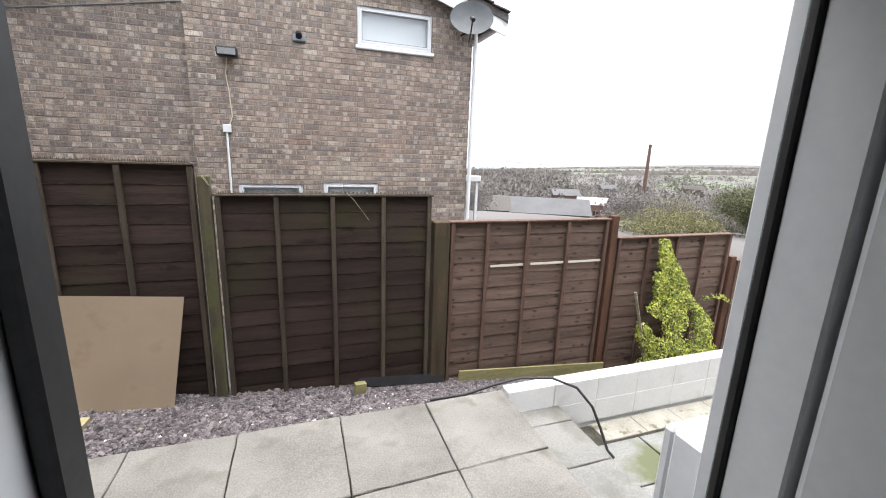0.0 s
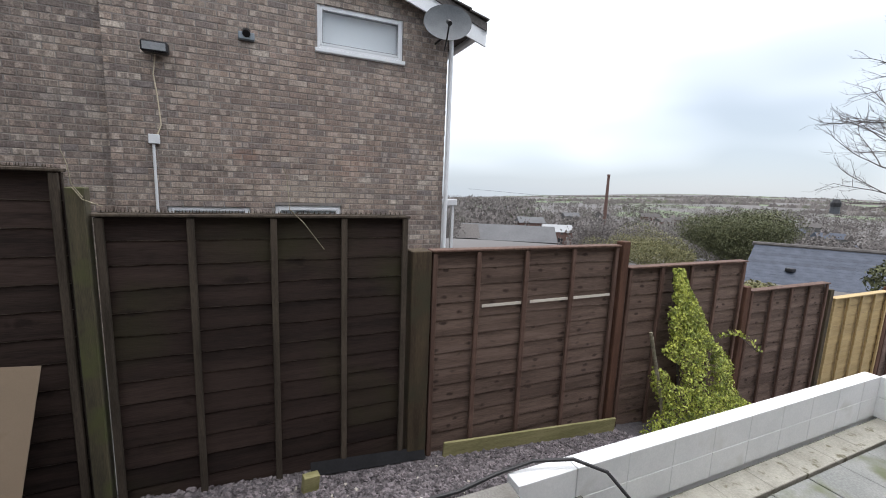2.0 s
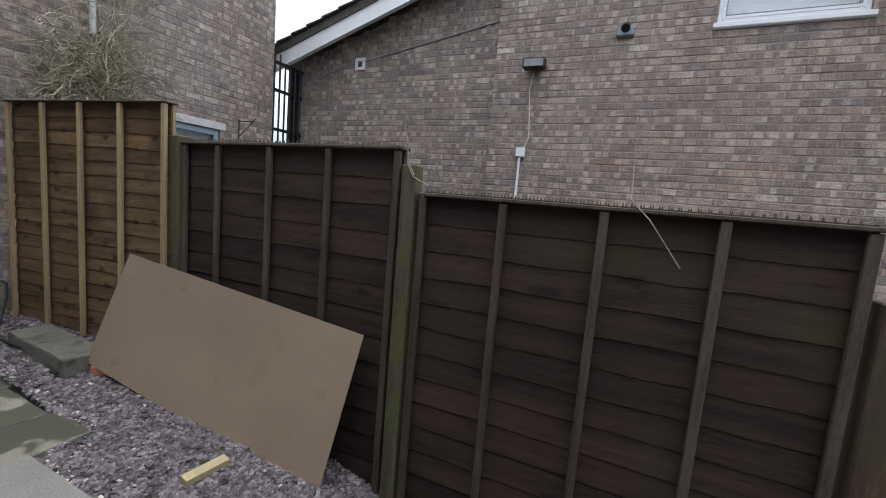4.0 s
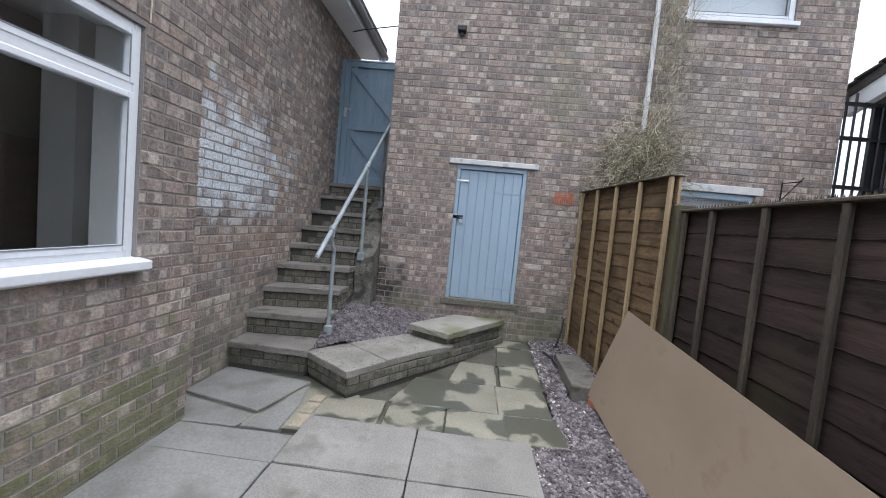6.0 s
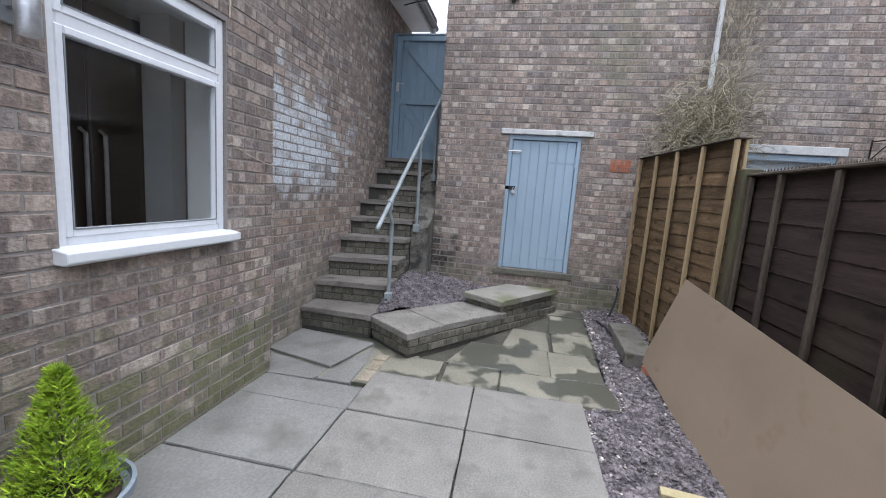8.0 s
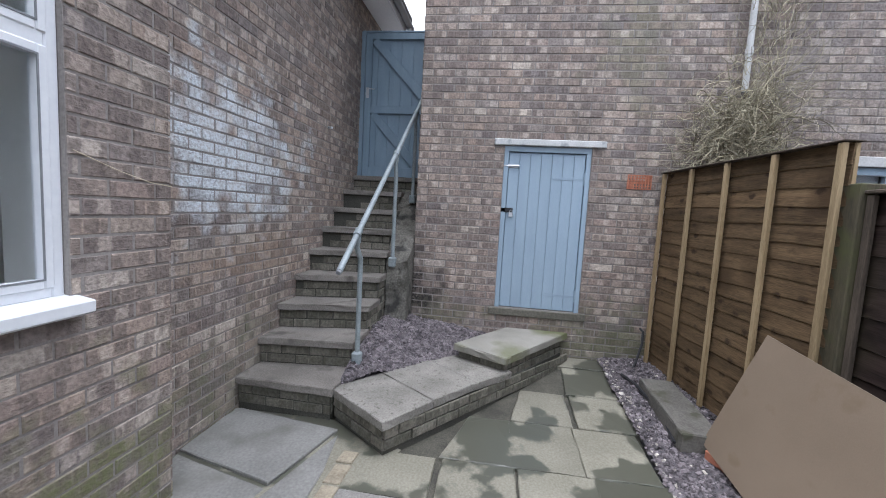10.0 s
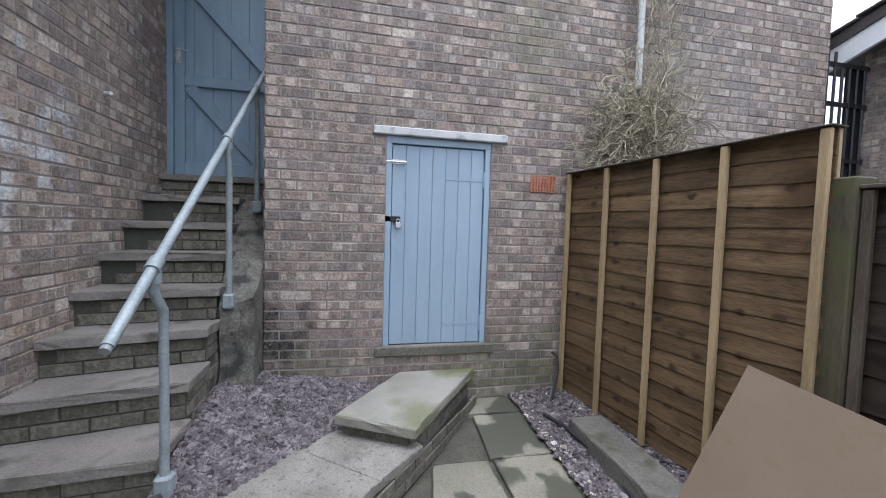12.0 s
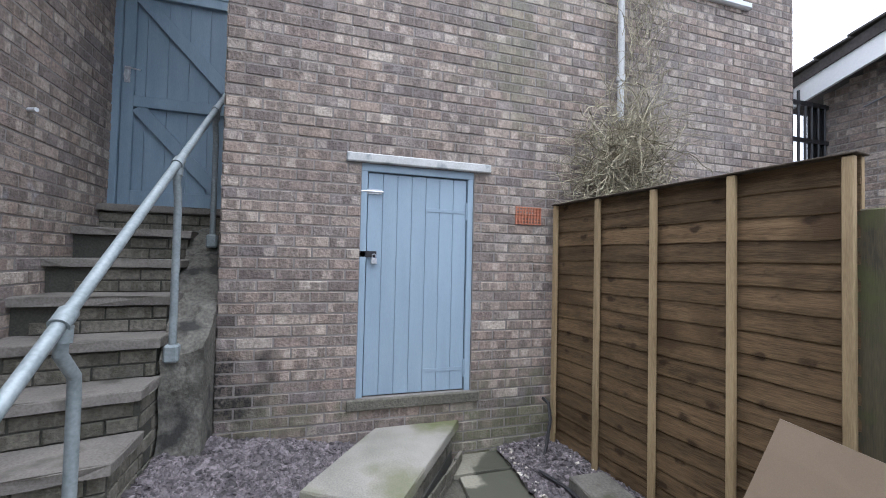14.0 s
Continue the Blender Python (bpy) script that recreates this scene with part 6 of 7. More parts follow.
# eaves over the flank wall
ev = thing("eaves", (0, 0, 0), "grey soffit, white fascia and gutter over the flank wall", "eaves", kind="structure")
part("soffit_board", box((-6.25, RY + 0.012, 4.02), (-1.0, RY + 0.33, 4.048), bevel=0.003), M_SOFFIT, ev)
part("fascia", box((-6.27, RY + 0.331, 4.0), (-1.0, RY + 0.352, 4.17), bevel=0.003), M_UPVC, ev)
part("roof_edge", box((-6.32, RY - 0.05, 4.172), (-1.0, RY + 0.42, 4.24), bevel=0.01), M_TILE, ev)
part("gutter", tube([(-6.34, RY + 0.40, 4.10), (-1.0, RY + 0.40, 4.12)], 0.05, sides=12), M_GREYPLASTIC, ev, smooth=True)
part("gutter_outlet", tube([(-6.22, RY + 0.40, 4.09), (-6.22, RY + 0.40, 3.98)], 0.035, sides=10), M_UPVC, ev)

# ---------- neighbour's fixtures ----------
dish = thing("satellite_dish", (2.52, NY, 3.78), "grey mesh satellite dish on the gable corner", "satellite dish")
bm = bmesh.new()
tilt = Matrix.Translation((0, -0.42, 0.10)) @ Matrix.Rotation(radians(-18), 4, "Z") @ Matrix.Rotation(radians(72), 4, "X")
rows = []
for off in (0.0, 0.006):
    g = []
    for i in range(1, 7):
        rr = 0.325 * i / 6
        g.append([bm.verts.new(tilt @ Vector((rr * math.cos(a), rr * 0.82 * math.sin(a), rr * rr * 0.55 - off))) for a in [k * math.pi / 16 for k in range(32)]])
    rows.append(g)
for g in rows:
    bm.faces.new(g[0])
    for u, w in zip(g, g[1:]):
        for k in range(32):
            bm.faces.new((u[k], u[(k + 1) % 32], w[(k + 1) % 32], w[k]))
for k in range(32):
    bm.faces.new((rows[0][-1][k], rows[0][-1][(k + 1) % 32], rows[1][-1][(k + 1) % 32], rows[1][-1][k]))
part("reflector", bm, M_DISH, dish, smooth=True)
part("wall_arm", tube([(0.0, -0.01, -0.02), (0.0, -0.25, -0.02), (0.0, -0.36, 0.08)], 0.016), M_IRON, dish)
part("feed_arm", tube([(0.0, -0.36, -0.2), (-0.08, -0.62, -0.12), (-0.1, -0.72, 0.02)], 0.011), M_IRON, dish)
part("lnb", tube([(-0.1, -0.74, 0.0), (-0.09, -0.66, 0.05)], 0.03, sides=10), M_IRON, dish)
fl = thing("floodlight", (-0.89, NY, 3.09), "grey floodlight on the neighbour's wall", "wall light")
part("housing", box((-0.13, -0.17, -0.02), (0.13, -0.05, 0.10), bevel=0.015), M_IRON, fl)
part("bracket", box((-0.05, -0.05, 0.0), (0.05, 0.0, 0.06), bevel=0.004), M_IRON, fl)
part("lens", box((-0.11, -0.173, 0.0), (0.11, -0.1705, 0.08)), M_GREYPLASTIC, fl)
sc = thing("outdoor_socket", (-0.97, NY, 2.08), "white switch box with conduit and cable", "switch box")
part("switch_box", box((-0.055, -0.05, 0), (0.055, -0.006, 0.11), bevel=0.006), M_UPVC, sc)
part("conduit", tube([(-0.01, -0.022, 0.0), (-0.012, -0.022, -2.0)], 0.016, sides=8), M_UPVC, sc)
part("cable", tube([(0.03, -0.02, 0.1), (0.075, -0.018, 0.22), (0.055, -0.018, 0.55), (0.03, -0.018, 0.78), (0.06, -0.02, 1.02)], 0.008, sides=6), M_CREAM, sc)
bx = thing("sensor_box", (0.04, NY, 3.38), "small dark bracket box on the brick gable", "wall box")
part("box_body", box((-0.09, -0.07, 0.0), (0.09, -0.006, 0.09), bevel=0.01), M_POTGREY, bx)
part("bracket_head", tube([(0.0, -0.10, 0.06), (0.0, -0.05, 0.10)], 0.045, sides=10), M_IRON, bx)
vt = thing("wall_vent", (-3.51, NY + 0.11, 3.35), "white boiler vent on the neighbour's gable", "vent")
part("vent_plate", frame_ring(0.17, 0.17, 0.045, 0.02, x=-0.085, z=-0.085, y=-0.026, bevel=0.003), M_UPVC, vt)
# Dark plate within the ring, its colour standing for the opening's shade.
part("vent_hole", box((-0.05, -0.018, -0.05), (0.05, -0.008, 0.05)), M_GROUT, vt)
cab = part("wall_cable", tube([(-4.3, NY + 0.097, 3.18), (-3.8, NY + 0.097, 3.33), (-3.2, NY + 0.097, 3.42), (-2.3, NY + 0.097, 3.58), (-1.42, NY + 0.097, 3.74)], 0.009, sides=5), M_GREYPLASTIC)
tagged(cab, "grey cable running across the neighbour's gable", "cable")
for pts in (((-0.697, 3.81, 1.591), (-0.74, 3.81, 1.665), (-0.75, 3.81, 1.766), (-0.771, 3.81, 1.838), (-0.767, 3.81, 1.91)), ((-0.736, 3.8, 1.645), (-0.696, 3.8, 1.581), (-0.61, 3.8, 1.544)), ((0.55, 3.80, 1.28), (0.42, 3.79, 1.46), (0.34, 3.84, 1.54), (0.33, 3.88, 1.75), (0.30, 3.9, 1.82))):
    w = part("dry_stem", tube(pts, 0.0034, sides=5, r2=0.002), M_TWIG)
    tagged(w, "dry pale climber stem hooked over the fence", "dry stem", "dry stems")
# anti-climb spike strips
def spikes(x0, x1, y, z):
    p = thing("spike_strip", (x0, y, z), "brown plastic spike strip on the fence top", "spike strip", "spike strips")
    part("base", box((0, -0.02, 0), (x1 - x0, 0.02, 0.004)), M_BATTEN, p)
    n = int((x1 - x0) / 0.035)
    vs, fs = [], []
    for i in range(n):
        for j, yy in enumerate((-0.014, 0.014)):
            x = 0.015 + 0.035 * i + 0.012 * j
            k = len(vs)
            vs += [(x - 0.004, yy - 0.004, 0.004), (x + 0.004, yy - 0.004, 0.004), (x, yy + 0.005, 0.004), (x, yy, 0.024)]
            fs += [(k, k + 1, k + 3), (k + 1, k + 2, k + 3), (k + 2, k, k + 3)]
    link("spike", mesh_of("spike", vs, fs, M_BATTEN), p, kind="stuff")


spikes(-2.58, -0.82, FY - 0.015, 1.741)
spikes(-0.65, 1.13, FY - 0.015, 1.506)

# white conservatory edge and downpipe beyond the gable
cs = thing("bay_window", (NX1 + 0.02, NY + 0.9, 0), "white uPVC bay beyond the neighbour's corner", "bay window")
for x in (0.38, 0.57):
    part("corner_post", box((x, 0, -1.5), (x + 0.05, 0.06, 1.38)), M_UPVC, cs)
part("head", box((0.0, -0.04, 1.385), (0.66, 0.10, 1.50), bevel=0.01), M_UPVC, cs)
part("cill", box((0.0, 0, 0.3), (0.62, 0.05, 0.36)), M_UPVC, cs)
part("panel", box((0.0, 0.02, -1.5), (0.569, 0.04, 0.299)), M_UPVC, cs)
for x0, x1 in ((0.0, 0.379), (0.431, 0.569)):
    part("pane", box((x0, 0.025, 0.361), (x1, 0.031, 1.384)), M_GLASS, cs)
nd = part("downpipe", tube([(NX1 + 0.045, NY - 0.03, 4.0), (NX1 + 0.045, NY - 0.03, -1.5)], 0.034, sides=10), M_UPVC)
tagged(nd, "white downpipe at the neighbour's corner", "pipe")
ng = part("gutter", tube([(3.20, NY - 0.2, 3.98), (3.20, NY + 6, 3.98)], 0.055, sides=10), M_UPVC)
tagged(ng, "white eaves gutter of the neighbouring house", "gutter")

# iron alley gate and the pale house front beyond
ag = thing("iron_gate", (-4.60, 6.39, 1.1), "tall black iron railings closing the alley", "gate")
part("side_screen", box((-0.05, 0.36, 0.0), (-0.02, 0.60, 2.17), bevel=0.004), M_IRON, ag)
for i in range(6):
    y = 0.05 + i * 0.1
    part("bar", tube([(0, y, 0), (0, y, 2.30 if y < 0.25 else 2.2)], 0.014, sides=6), M_IRON, ag)
for z in (0.1, 1.2, 1.76, 2.15):
    part("cross_bar", box((-0.012, 0.0, z), (0.012, 0.60, z + 0.045)), M_IRON, ag)
rw = slab_wall("wall_far_house", (-12.0, 4.0, -1.0), (-11.7, 12.0, 4.0), [(8.0, 9.5, 1.2, 2.9)], "y", M_PLASTER, "pale rendered house front beyond the alley")
window("window_7", facing(-11.7, 9.5, 1.2, -90), 1.5, 1.7, "white window of the house beyond the alley", transom=1.2)
agr = part("alley_floor", box((-11.6, 6.38, 0.6), (-4.56, NY + 0.1, 1.05)), M_GREYSLAB)
tagged(agr, "concrete alley between the houses", "pavement", kind="structure")

# ---------- door frame passed at the start, box beside it ----------
df = thing("door_2", (0, 0, 0), "white uPVC back door standing open inwards", "door", kind="structure")
part("jamb", box((-0.33, 0.47, 0.17), (-0.226, 0.60, 2.19), bevel=0.006), M_UPVC, df)
part("jamb", box((0.616, 0.577, 0.17), (0.679, 0.604, 2.19), bevel=0.004), M_UPVC, df)
part("jamb_lining", box((0.614, 0.480, 0.17), (0.679, 0.560, 2.19), bevel=0.004), M_UPVC, df)
part("head", box((-0.224, 0.36, 2.12), (0.610, 0.60, 2.19), bevel=0.006), M_UPVC, df)
part("threshold", box((-0.33, 0.30, 0.16), (0.679, 0.55, 0.185), bevel=0.006), M_BRASS, df)
for x0, x1, y0, y1 in ((-0.2255, -0.208, 0.555, 0.60), (0.608, 0.640, 0.561, 0.576)):
    part("seal", box((x0, y0, 0.19), (x1, y1, 2.12), bevel=0.003), M_BLACK, df)
leaf = part("leaf", frame_ring(0.84, 1.93, 0.115, 0.06, bevel=0.008), M_UPVC, df)
lp = Matrix.Translation((0.618, 0.470, 0.19)) @ Matrix.Rotation(radians(-83), 4, "Z")
leaf.matrix_basis = lp
part("glazing_seal", frame_ring(0.61, 1.70, 0.012, 0.066, x=0.115, z=0.115, y=-0.003, bevel=0.002), M_BLACK, leaf)
part("pane", box((0.12, 0.026, 0.12), (0.72, 0.032, 1.81)), M_GLASS, leaf)
mb = thing("meter_box", (0.69, HY, 0.0), "white plastic meter box on the house wall", "meter box")
part("box_body", box((0.0, 0.006, 0.72), (0.55, 0.25, 1.34), bevel=0.012), M_UPVC, mb)
part("box_door", box((0.012, 0.251, 0.735), (0.538, 0.28, 1.325), bevel=0.008), M_UPVC, mb)
part("lock", box((0.03, 0.281, 1.02), (0.05, 0.287, 1.08), bevel=0.002), M_GREYPLASTIC, mb)

# inside the kitchen: tall fridge, pale pillar and units behind the window
fr = thing("fridge_freezer", (-1.45, -0.70, 0.16), "tall dark fridge-freezer with steel handles", "fridge")
part("cabinet", box((-0.52, -0.35, 0.0), (0.45, 0.3, 2.3), bevel=0.01), M_DARKWOOD, fr)
part("door", box((-0.52, 0.301, 0.03), (-0.005, 0.345, 2.29), bevel=0.008), M_DARKWOOD, fr)
part("door", box((0.005, 0.301, 0.03), (0.45, 0.345, 2.29), bevel=0.008), M_DARKWOOD, fr)
for x in (-0.06, 0.06):
    part("handle", tube([(x, 0.346, 0.75), (x, 0.385, 0.78), (x, 0.39, 1.5), (x, 0.346, 1.53)], 0.012, sides=8), M_BRASS, fr)
pil = part("wall_pier", box((-1.999, -0.33, 0.16), (-1.79, -0.10, 2.49)), M_PLASTER)
tagged(pil, "pale plastered pier beside the window", "wall", kind="structure")

# agave-like plant in a black bowl on the terrace
yp = thing("potted_yucca", Matrix.Translation((5.42, 2.30, TZ + 0.012)) @ Matrix.Scale(0.86, 4), "spiky yucca in a black plastic tub", "potted plant")
part("tub", lathe([(0.155, 0.0), (0.165, 0.01), (0.225, 0.24), (0.25, 0.25), (0.25, 0.275), (0.232, 0.275), (0.21, 0.23), (0.02, 0.225)], sides=28), M_BLACK, yp, smooth=True)
part("soil", lathe([(0.205, 0.226), (0.19, 0.24), (0.02, 0.245)], sides=16), M_SOIL, yp)
yr = random.Random(2)
for i in range(22):
    a, el = yr.uniform(0, 6.28), yr.uniform(0.35, 1.4)
    L = yr.uniform(0.28, 0.48)
    d = Vector((math.cos(a) * math.cos(el), math.sin(a) * math.cos(el), math.sin(el)))
    s = Vector((-math.sin(a), math.cos(a), 0)) * 0.011
    p0 = Vector((0, 0, 0.24))
    bm = bmesh.new()
    q = [bm.verts.new(v) for v in (p0 - s, p0 + s, p0 + d * L * 0.6 + s * 0.9, p0 + d * L - Vector((0, 0, 0.05)), p0 + d * L * 0.6 - s * 0.9, p0 + d * L * 0.5 + Vector((0, 0, -0.008)))]
    for t in ((0, 1, 5), (1, 2, 5), (2, 3, 5), (3, 4, 5), (4, 0, 5)):
        bm.faces.new([q[k] for k in t])
    part("leaf", bm, M_SHRUB, yp)
bp = part("base_course", box((5.905, 2.0, TZ - 0.02), (6.0, 2.40, TZ + 0.09), bevel=0.006), M_WHITEWALL, bw)

# ---------- middle distance ----------
def polar(az, d, slope):
    return (0.01 + d * math.sin(radians(az)), 0.79 + d * math.cos(radians(az)), 1.72 + slope * d)


bung = thing("bungalow", (0, 0, 0), "bungalow with a blue-grey slate roof below the garden", "house")
R0, R1 = Vector(polar(60.96, 24.0, -0.0851)), Vector(polar(69.6, 25.1, -0.0814))
along = (R1 - R0).normalized()
R2 = R0 + along * 16
down = Vector((-0.80, -0.60, 0))
E0, E2 = Vector(polar(59.3, 20.5, -0.178)), None
E0.z = R0.z - 2.15
E2 = E0 + along * 16
B0, B2 = R0 + (R0 - E0), R2 + (R2 - E2)
B0.z = B2.z = E0.z
nr, nc = 22, 60
for i in range(nr):
    bm = bmesh.new()
    a0, a1 = i / nr, (i + 1) / nr + 0.02
    P = [R0.lerp(E0, a0), R2.lerp(E2, a0), R2.lerp(E2, a1), R0.lerp(E0, a1)]
    up = Vector((0, 0, 0.004))
    top = [bm.verts.new(P[0] + up * 0), bm.verts.new(P[1] + up * 0), bm.verts.new(P[2] + up), bm.verts.new(P[3] + up)]
    bm.faces.new(top)
    bm.faces.new((top[3], top[2], bm.verts.new(P[2] - up), bm.verts.new(P[3] - up)))
    part("slate_course", bm, M_SLATE, bung)
bm = bmesh.new()
bm.faces.new([bm.verts.new(p) for p in (R0, B0, B2, R2)])
part("rear_slope", bm, M_SLATE, bung)
part("ridge", tube([R0 - along * 0.1, R2], 0.10, sides=8), M_TILE, bung)
bm = bmesh.new()
pts = [bm.verts.new(p + Vector((0, 0, dz))) for p in (E0.lerp(B0, 0.06), B0.lerp(E0, 0.06), E2.lerp(B2, 0.06), B2.lerp(E2, 0.06)) for dz in (-0.05, -4)] + [bm.verts.new(p + Vector((0, 0, -0.12))) for p in (R0, R2)]
bmesh.ops.convex_hull(bm, input=pts)
part("wall", bm, M_PLASTER, bung)
for t, s in ((0.10, 0.45), (0.27, 0.45), (0.17, 0.8)):
    c = R0.lerp(E0, s) + along * 16 * t
    part("roof_vent", box(c - Vector((0.14, 0.14, -0.02)), c + Vector((0.14, 0.14, 0.16)), bevel=0.02), M_IRON if s < 0.7 else M_UPVC, bung)

def crown(seed, centre, radii, count, size, m, parent, lobes=9):
    """A crown of leaf tufts in uneven lobes."""
    rr = random.Random(seed)
    L = [(Vector((rr.uniform(-0.7, 0.7) * radii[0], rr.uniform(-0.7, 0.7) * radii[1], rr.uniform(-0.5, 0.62) * radii[2])), rr.uniform(0.35, 0.6)) for _ in range(lobes)]

    def place(r):
        c, s = r.choice(L)
        v = Vector((r.gauss(0, 1), r.gauss(0, 1), r.gauss(0, 1))).normalized()
        p = Vector(centre) + c + Vector((v.x * radii[0], v.y * radii[1], v.z * radii[2])) * s * r.uniform(0.8, 1.08)
        return p, v
    return leaves("crown", place, count, size, m, parent, seed)


yew = thing("evergreen_tree", (0, 0, 0), "broad dark evergreen with feathery upright shoots", "tree")
yc = polar(59.3, 31, -0.085)
crown(21, yc, (2.9, 2.9, 1.75), 42000, (0.03, 0.065), M_YEW, yew, 22)
part("trunk", tube([(yc[0], yc[1], -5.0), (yc[0], yc[1], yc[2])], 0.28, sides=8, r2=0.1), M_BARK, yew)
for az, d, sl, rx, rz, seed in ((50.2, 21, -0.115, 1.7, 0.95, 31), (46.5, 24, -0.135, 1.4, 0.9, 32), (53.5, 19, -0.14, 1.1, 0.7, 33), (61.5, 12.5, -0.20, 0.5, 0.5, 34)):
    sh = thing("shrub", (0, 0, 0), "rounded mossy green shrub behind the fence", "shrub", "shrubs")
    c = polar(az, d, sl)
    crown(seed, c, (rx, rx, rz), 9000, (0.018, 0.045), M_SHRUB, sh, 14)
    part("trunk", tube([(c[0], c[1], -4.0), (c[0], c[1], c[2])], 0.09, sides=6, r2=0.03), M_BARK, sh)
hol = thing("shrub", (0, 0, 0), "dark glossy evergreen bush beside the slate roof", "shrub", "shrubs")
c = polar(72.3, 19, -0.105)
crown(41, c, (0.8, 0.8, 0.8), 1800, (0.04, 0.09), M_YEW, hol, 8)
part("trunk", tube([(c[0], c[1], -4.0), (c[0], c[1], c[2])], 0.09, sides=6, r2=0.03), M_BARK, hol)


def bough(start, aim, length, rad, seed):
    """One leafless bough dividing into fine upturned twigs."""
    r = random.Random(seed)
    bm = bmesh.new()

    def grow(p, d, L, rad, depth):
        pts = [p.copy()]
        n = 5
        for i in range(n):
            d = (d + Vector((r.gauss(0, 0.10), r.gauss(0, 0.10), r.gauss(0.015, 0.09)))).normalized()
            p = p + d * L / n
            pts.append(p.copy())
        tube(pts, rad, bm, sides=6 if depth < 1 else 3, r2=rad * 0.5)
        if depth >= 3:
            return
        for k in range(7 if depth < 2 else 4):
            q = pts[-1] if k == 0 else pts[r.randint(1, n)]
            e = (d + Vector((r.gauss(0, 0.38), r.gauss(0, 0.38), r.gauss(0.05, 0.34)))).normalized()
            grow(q, e, L * r.uniform(0.34, 0.52), max(rad * 0.46, 0.0035), depth + 1)
    grow(Vector(start), Vector(aim).normalized(), length, rad, 0)
    return bm


bt = thing("bare_tree", (0, 0, 0), "leafless tree with fine drooping twigs", "tree")
tb = polar(78, 16.0, 0)
part("trunk", tube([(tb[0], tb[1], -3.5), (tb[0] + 0.1, tb[1], 0.0), (tb[0], tb[1] + 0.1, 3.0), (tb[0] + 0.1, tb[1], 7.5)], 0.24, sides=10, r2=0.05), M_BARK, bt)
for k, (z, rise, L) in enumerate(((1.4, 0.10, 2.5), (1.9, 0.14, 2.6), (2.4, 0.16, 2.7), (3.2, 0.10, 2.3), (3.7, 0.20, 2.5), (4.4, 0.15, 2.3), (4.9, 0.25, 2.0))):
    part("limb", bough((tb[0], tb[1], z), (-0.25, 0.95, rise), L, 0.034, 60 + k), M_BARK, bt)
    part("limb", bough((tb[0], tb[1], z + 0.3), (0.5, -0.8, rise + 0.2), L * 1.2, 0.05, 80 + k), M_BARK, bt)
fd = thing("bird_feeder", polar(66.6, 15.4, -0.021), "dark hooded bird feeder hanging in the bare tree", "bird feeder")
part("hood", lathe([(0.0, 0.42), (0.07, 0.39), (0.115, 0.30), (0.12, 0.20), (0.0, 0.20)], sides=14), M_IRON, fd)
part("feeder_body", lathe([(0.0, 0.20), (0.10, 0.20), (0.115, 0.02), (0.0, 0.0)], sides=14), M_DISH, fd)
part("wire_hook", tube([(0, 0, 0.41), (0, 0, 0.60)], 0.003, sides=4), M_IRON, fd)

# works buildings, stack and houses in the valley
stack = part("chimney_stack", lathe([(1.45, 0.0), (0.85, 41.0), (1.02, 41.05), (1.02, 42.2), (0.7, 42.3)], sides=16), M_STACK, smooth=True)
sx, sy, _ = polar(45.1, 310, 0)
stack.matrix_basis = Matrix.Translation((sx, sy, far_z(sx, sy) - 0.5))
tagged(stack, "tall tapering brick works chimney", "chimney")


def far_building(az, d, w, dep, h, roof, turn, wall_m, roof_m, lab):
    x, y, _ = polar(az, d, 0)
    z = far_z(x, y) - 1.0
    b = thing("far_building", Matrix.Translation((x, y, z)) @ Matrix.Rotation(radians(turn), 4, "Z"), lab, "building", "valley buildings")
    part("wall", box((-w / 2, -dep / 2, 0), (w / 2, dep / 2, h)), wall_m, b)
    bm = bmesh.new()
    pts = [bm.verts.new(v) for v in ((-w / 2 - 0.4, -dep / 2 - 0.4, h + 0.01), (w / 2 + 0.4, -dep / 2 - 0.4, h + 0.01), (-w / 2 - 0.4, dep / 2 + 0.4, h + 0.01), (w / 2 + 0.4, dep / 2 + 0.4, h + 0.01), (-w / 2 - 0.4, 0, h + roof), (w / 2 + 0.4, 0, h + roof))]
    bmesh.ops.convex_hull(bm, input=pts)
    part("roof", bm, roof_m, b)
    for i in range(int(w / 5)):
        x0 = -w / 2 + 1.5 + i * 5
        part("window", box((x0, -dep / 2 - 0.05, h * 0.35), (x0 + 2.2, -dep / 2 - 0.005, h * 0.75)), M_IRON, b)


far_building(32.5, 118, 26, 12, 8.6, 3.8, -28, M_FARWALL, M_SHED, "long grey sheet-roofed works shed in the valley")
far_building(39.2, 200, 13, 11, 11.5, 3.0, -30, M_STACK, M_FARWHITE, "white-roofed brick works building in the valley")
far_building(35.6, 230, 14, 10, 12.5, 3.0, -20, M_STACK, M_SHED, "works building with a bright sheet roof")
far_building(25.6, 75, 7, 6, 3.5, 2.2, -20, M_FARWALL, M_TILE, "small pale house at the foot of the slope")
hr = random.Random(17)
for i in range(16):
    far_building(hr.uniform(30, 72), hr.uniform(190, 420), hr.uniform(8, 15), 8, hr.uniform(8, 11), 3, hr.uniform(-60, 10), hr.choice((M_FARWALL, M_STACK)), hr.choice((M_TILE, M_SHED, M_SLATE)), "distant house among bare trees")


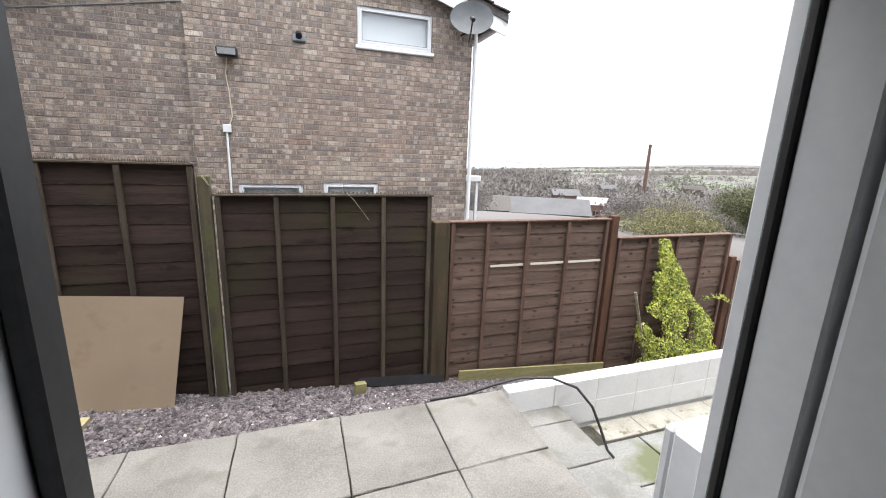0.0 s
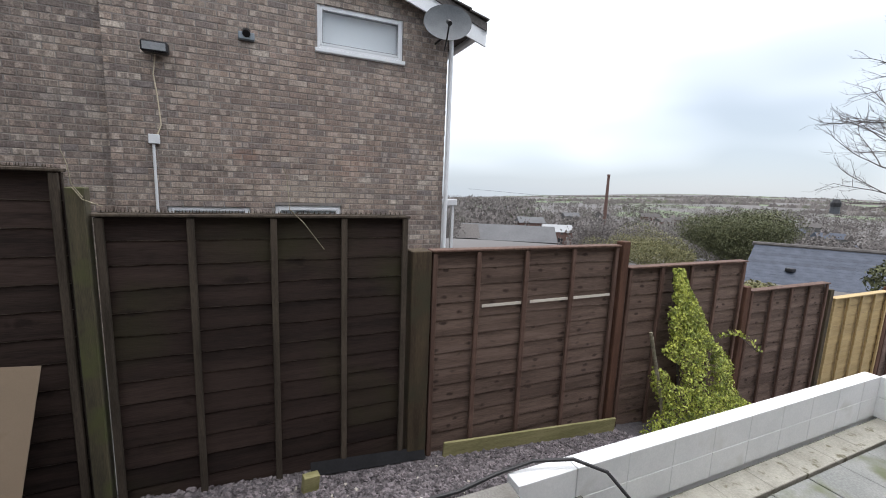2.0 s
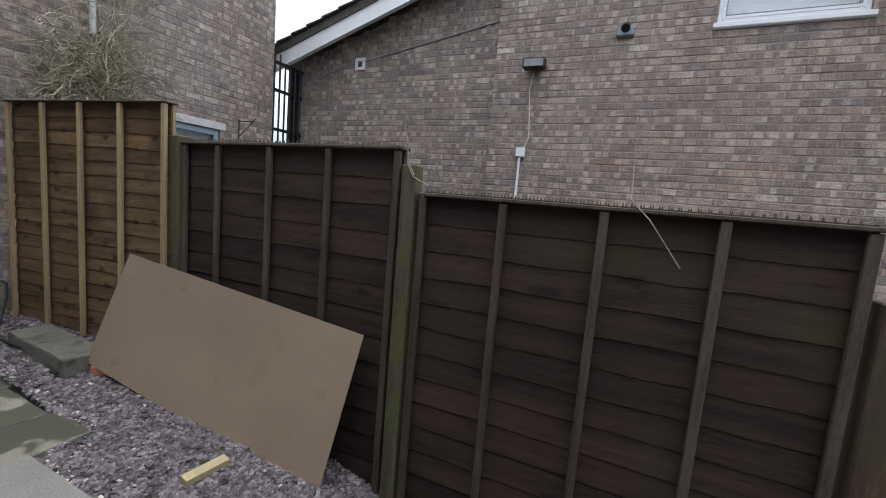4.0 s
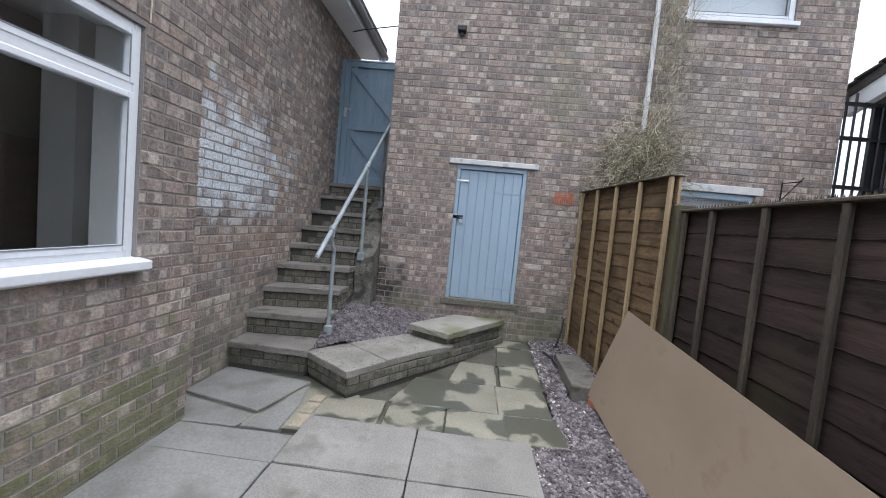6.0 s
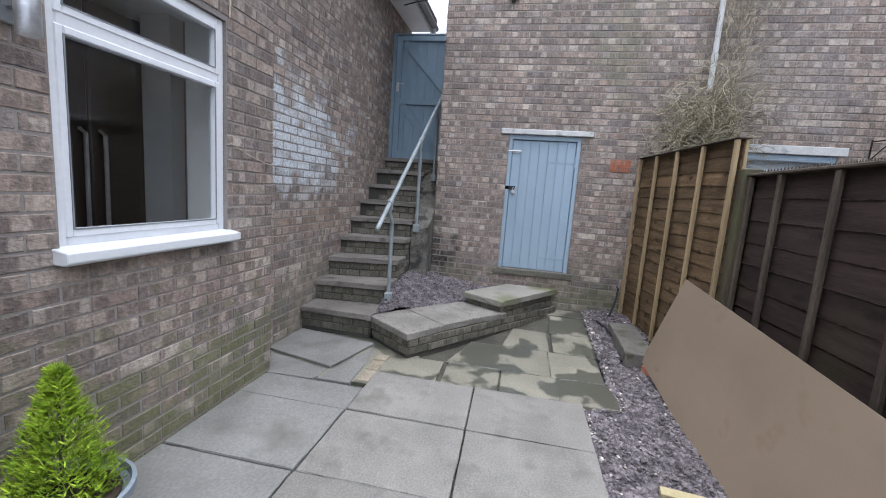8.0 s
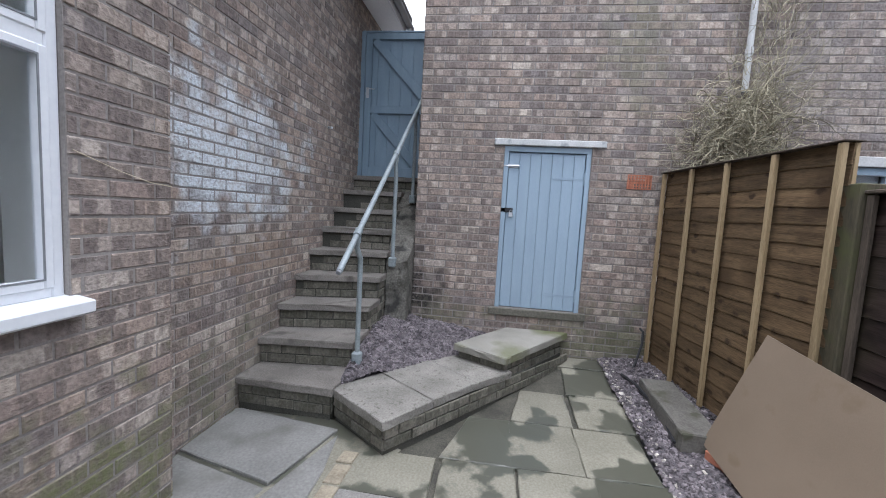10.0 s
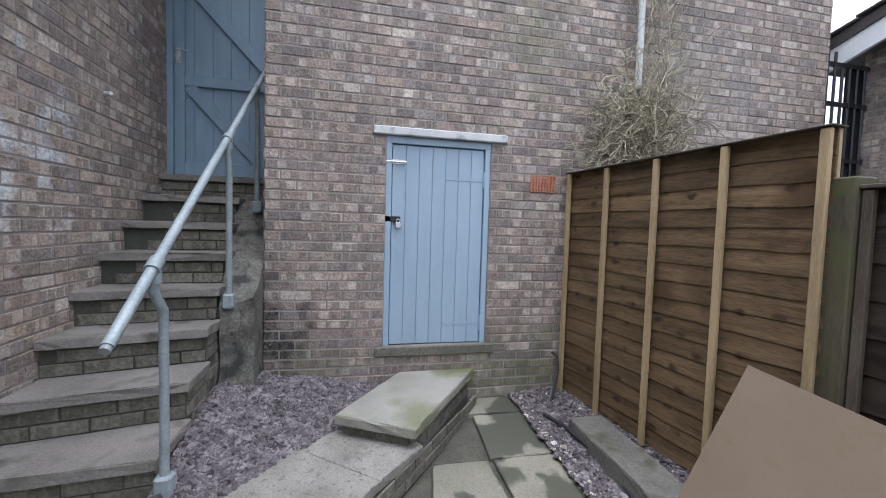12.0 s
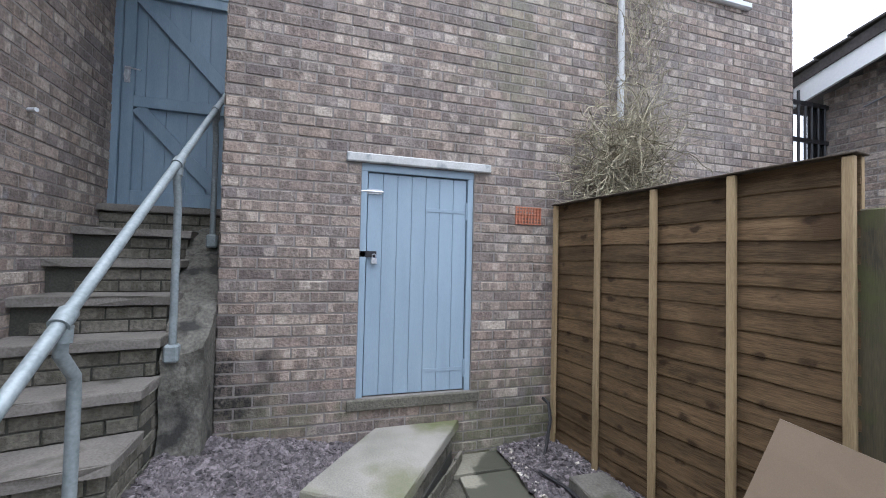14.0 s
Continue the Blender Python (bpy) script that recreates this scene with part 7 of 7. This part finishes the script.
def far_woods():
    """Bare winter trees over the valley, each an open tuft of twigs."""
    r = random.Random(23)
    vs, fs = [], []
    for i in range(9500):
        az = r.uniform(18, 86)
        d = 45 + 900 * r.random() ** 1.7
        x, y, _ = polar(az, d, 0)
        if noise.noise(Vector((x / 90, y / 90, 2.0))) < -0.18 and d > 160:
            continue
        if d < 125 and 25 < az < 42:
            continue
        z = far_z(x, y)
        h = r.uniform(5, 11) * (0.75 if d < 110 else 1.6 if d > 160 and az < 36 else 1.0)
        if d < 110:
            h = min(h, max(2.5, -3.0 - z + 0.012 * d))
        w = h * r.uniform(0.28, 0.42)
        for q in range(40 if d < 220 else 20):
            v = Vector((r.gauss(0, 0.5), r.gauss(0, 0.5), r.gauss(0, 0.45)))
            p = Vector((x, y, z + h * 0.62)) + Vector((v.x * w, v.y * w, v.z * h * 0.42))
            s = w * r.uniform(0.06, 0.13) * (1.0 if d < 220 else 1.9)
            k = len(vs)
            a = r.uniform(0, 6.28)
            vs += [(p.x - s * math.cos(a), p.y - s * math.sin(a), p.z - s * 0.9), (p.x + s * math.cos(a), p.y + s * math.sin(a), p.z - s * r.uniform(0.2, 1)), (p.x + s * 0.5 * math.cos(a + 1.3), p.y + s * 0.5 * math.sin(a + 1.3), p.z + s * r.uniform(0.4, 1.2)), (p.x, p.y + s, p.z + s * 0.2)]
            fs += [(k, k + 1, k + 2), (k, k + 2, k + 3), (k + 1, k + 3, k + 2)]
        k = len(vs)
        t = 0.02 * h
        vs += [(x - t, y, z - 1), (x + t, y, z - 1), (x, y, z + h * 0.8)]
        fs += [(k, k + 1, k + 2)]
    # hedgerow lines on the hills
    for j in range(26):
        az0, d0 = r.uniform(18, 80), r.uniform(900, 2600)
        for q in range(60):
            x, y, _ = polar(az0 + q * 0.22, d0 * (1 + 0.0016 * q), 0)
            z = far_z(x, y)
            h = r.uniform(5, 12)
            k = len(vs)
            vs += [(x - h, y, z - 2), (x + h, y - h, z - 2), (x + r.uniform(-3, 3), y, z + h), (x, y + h, z - 1)]
            fs += [(k, k + 1, k + 2), (k, k + 2, k + 3)]
    return vs, fs


v, f = far_woods()
tagged(link("far_woods", mesh_of("far_woods", v, f, M_WOODS)), "grey-brown bare woods across the valley", "woods", kind="stuff")
wire = part("overhead_wire", tube([polar(27, 60, -0.004), polar(36, 62, -0.012), polar(48, 66, -0.008), polar(60, 72, 0.004)], 0.02, sides=4), M_IRON)
tagged(wire, "thin overhead wire across the valley view", "wire")

# ---------- brick pieces ----------
for me, par, m in PENDING:
    link("brick", me, par, m)
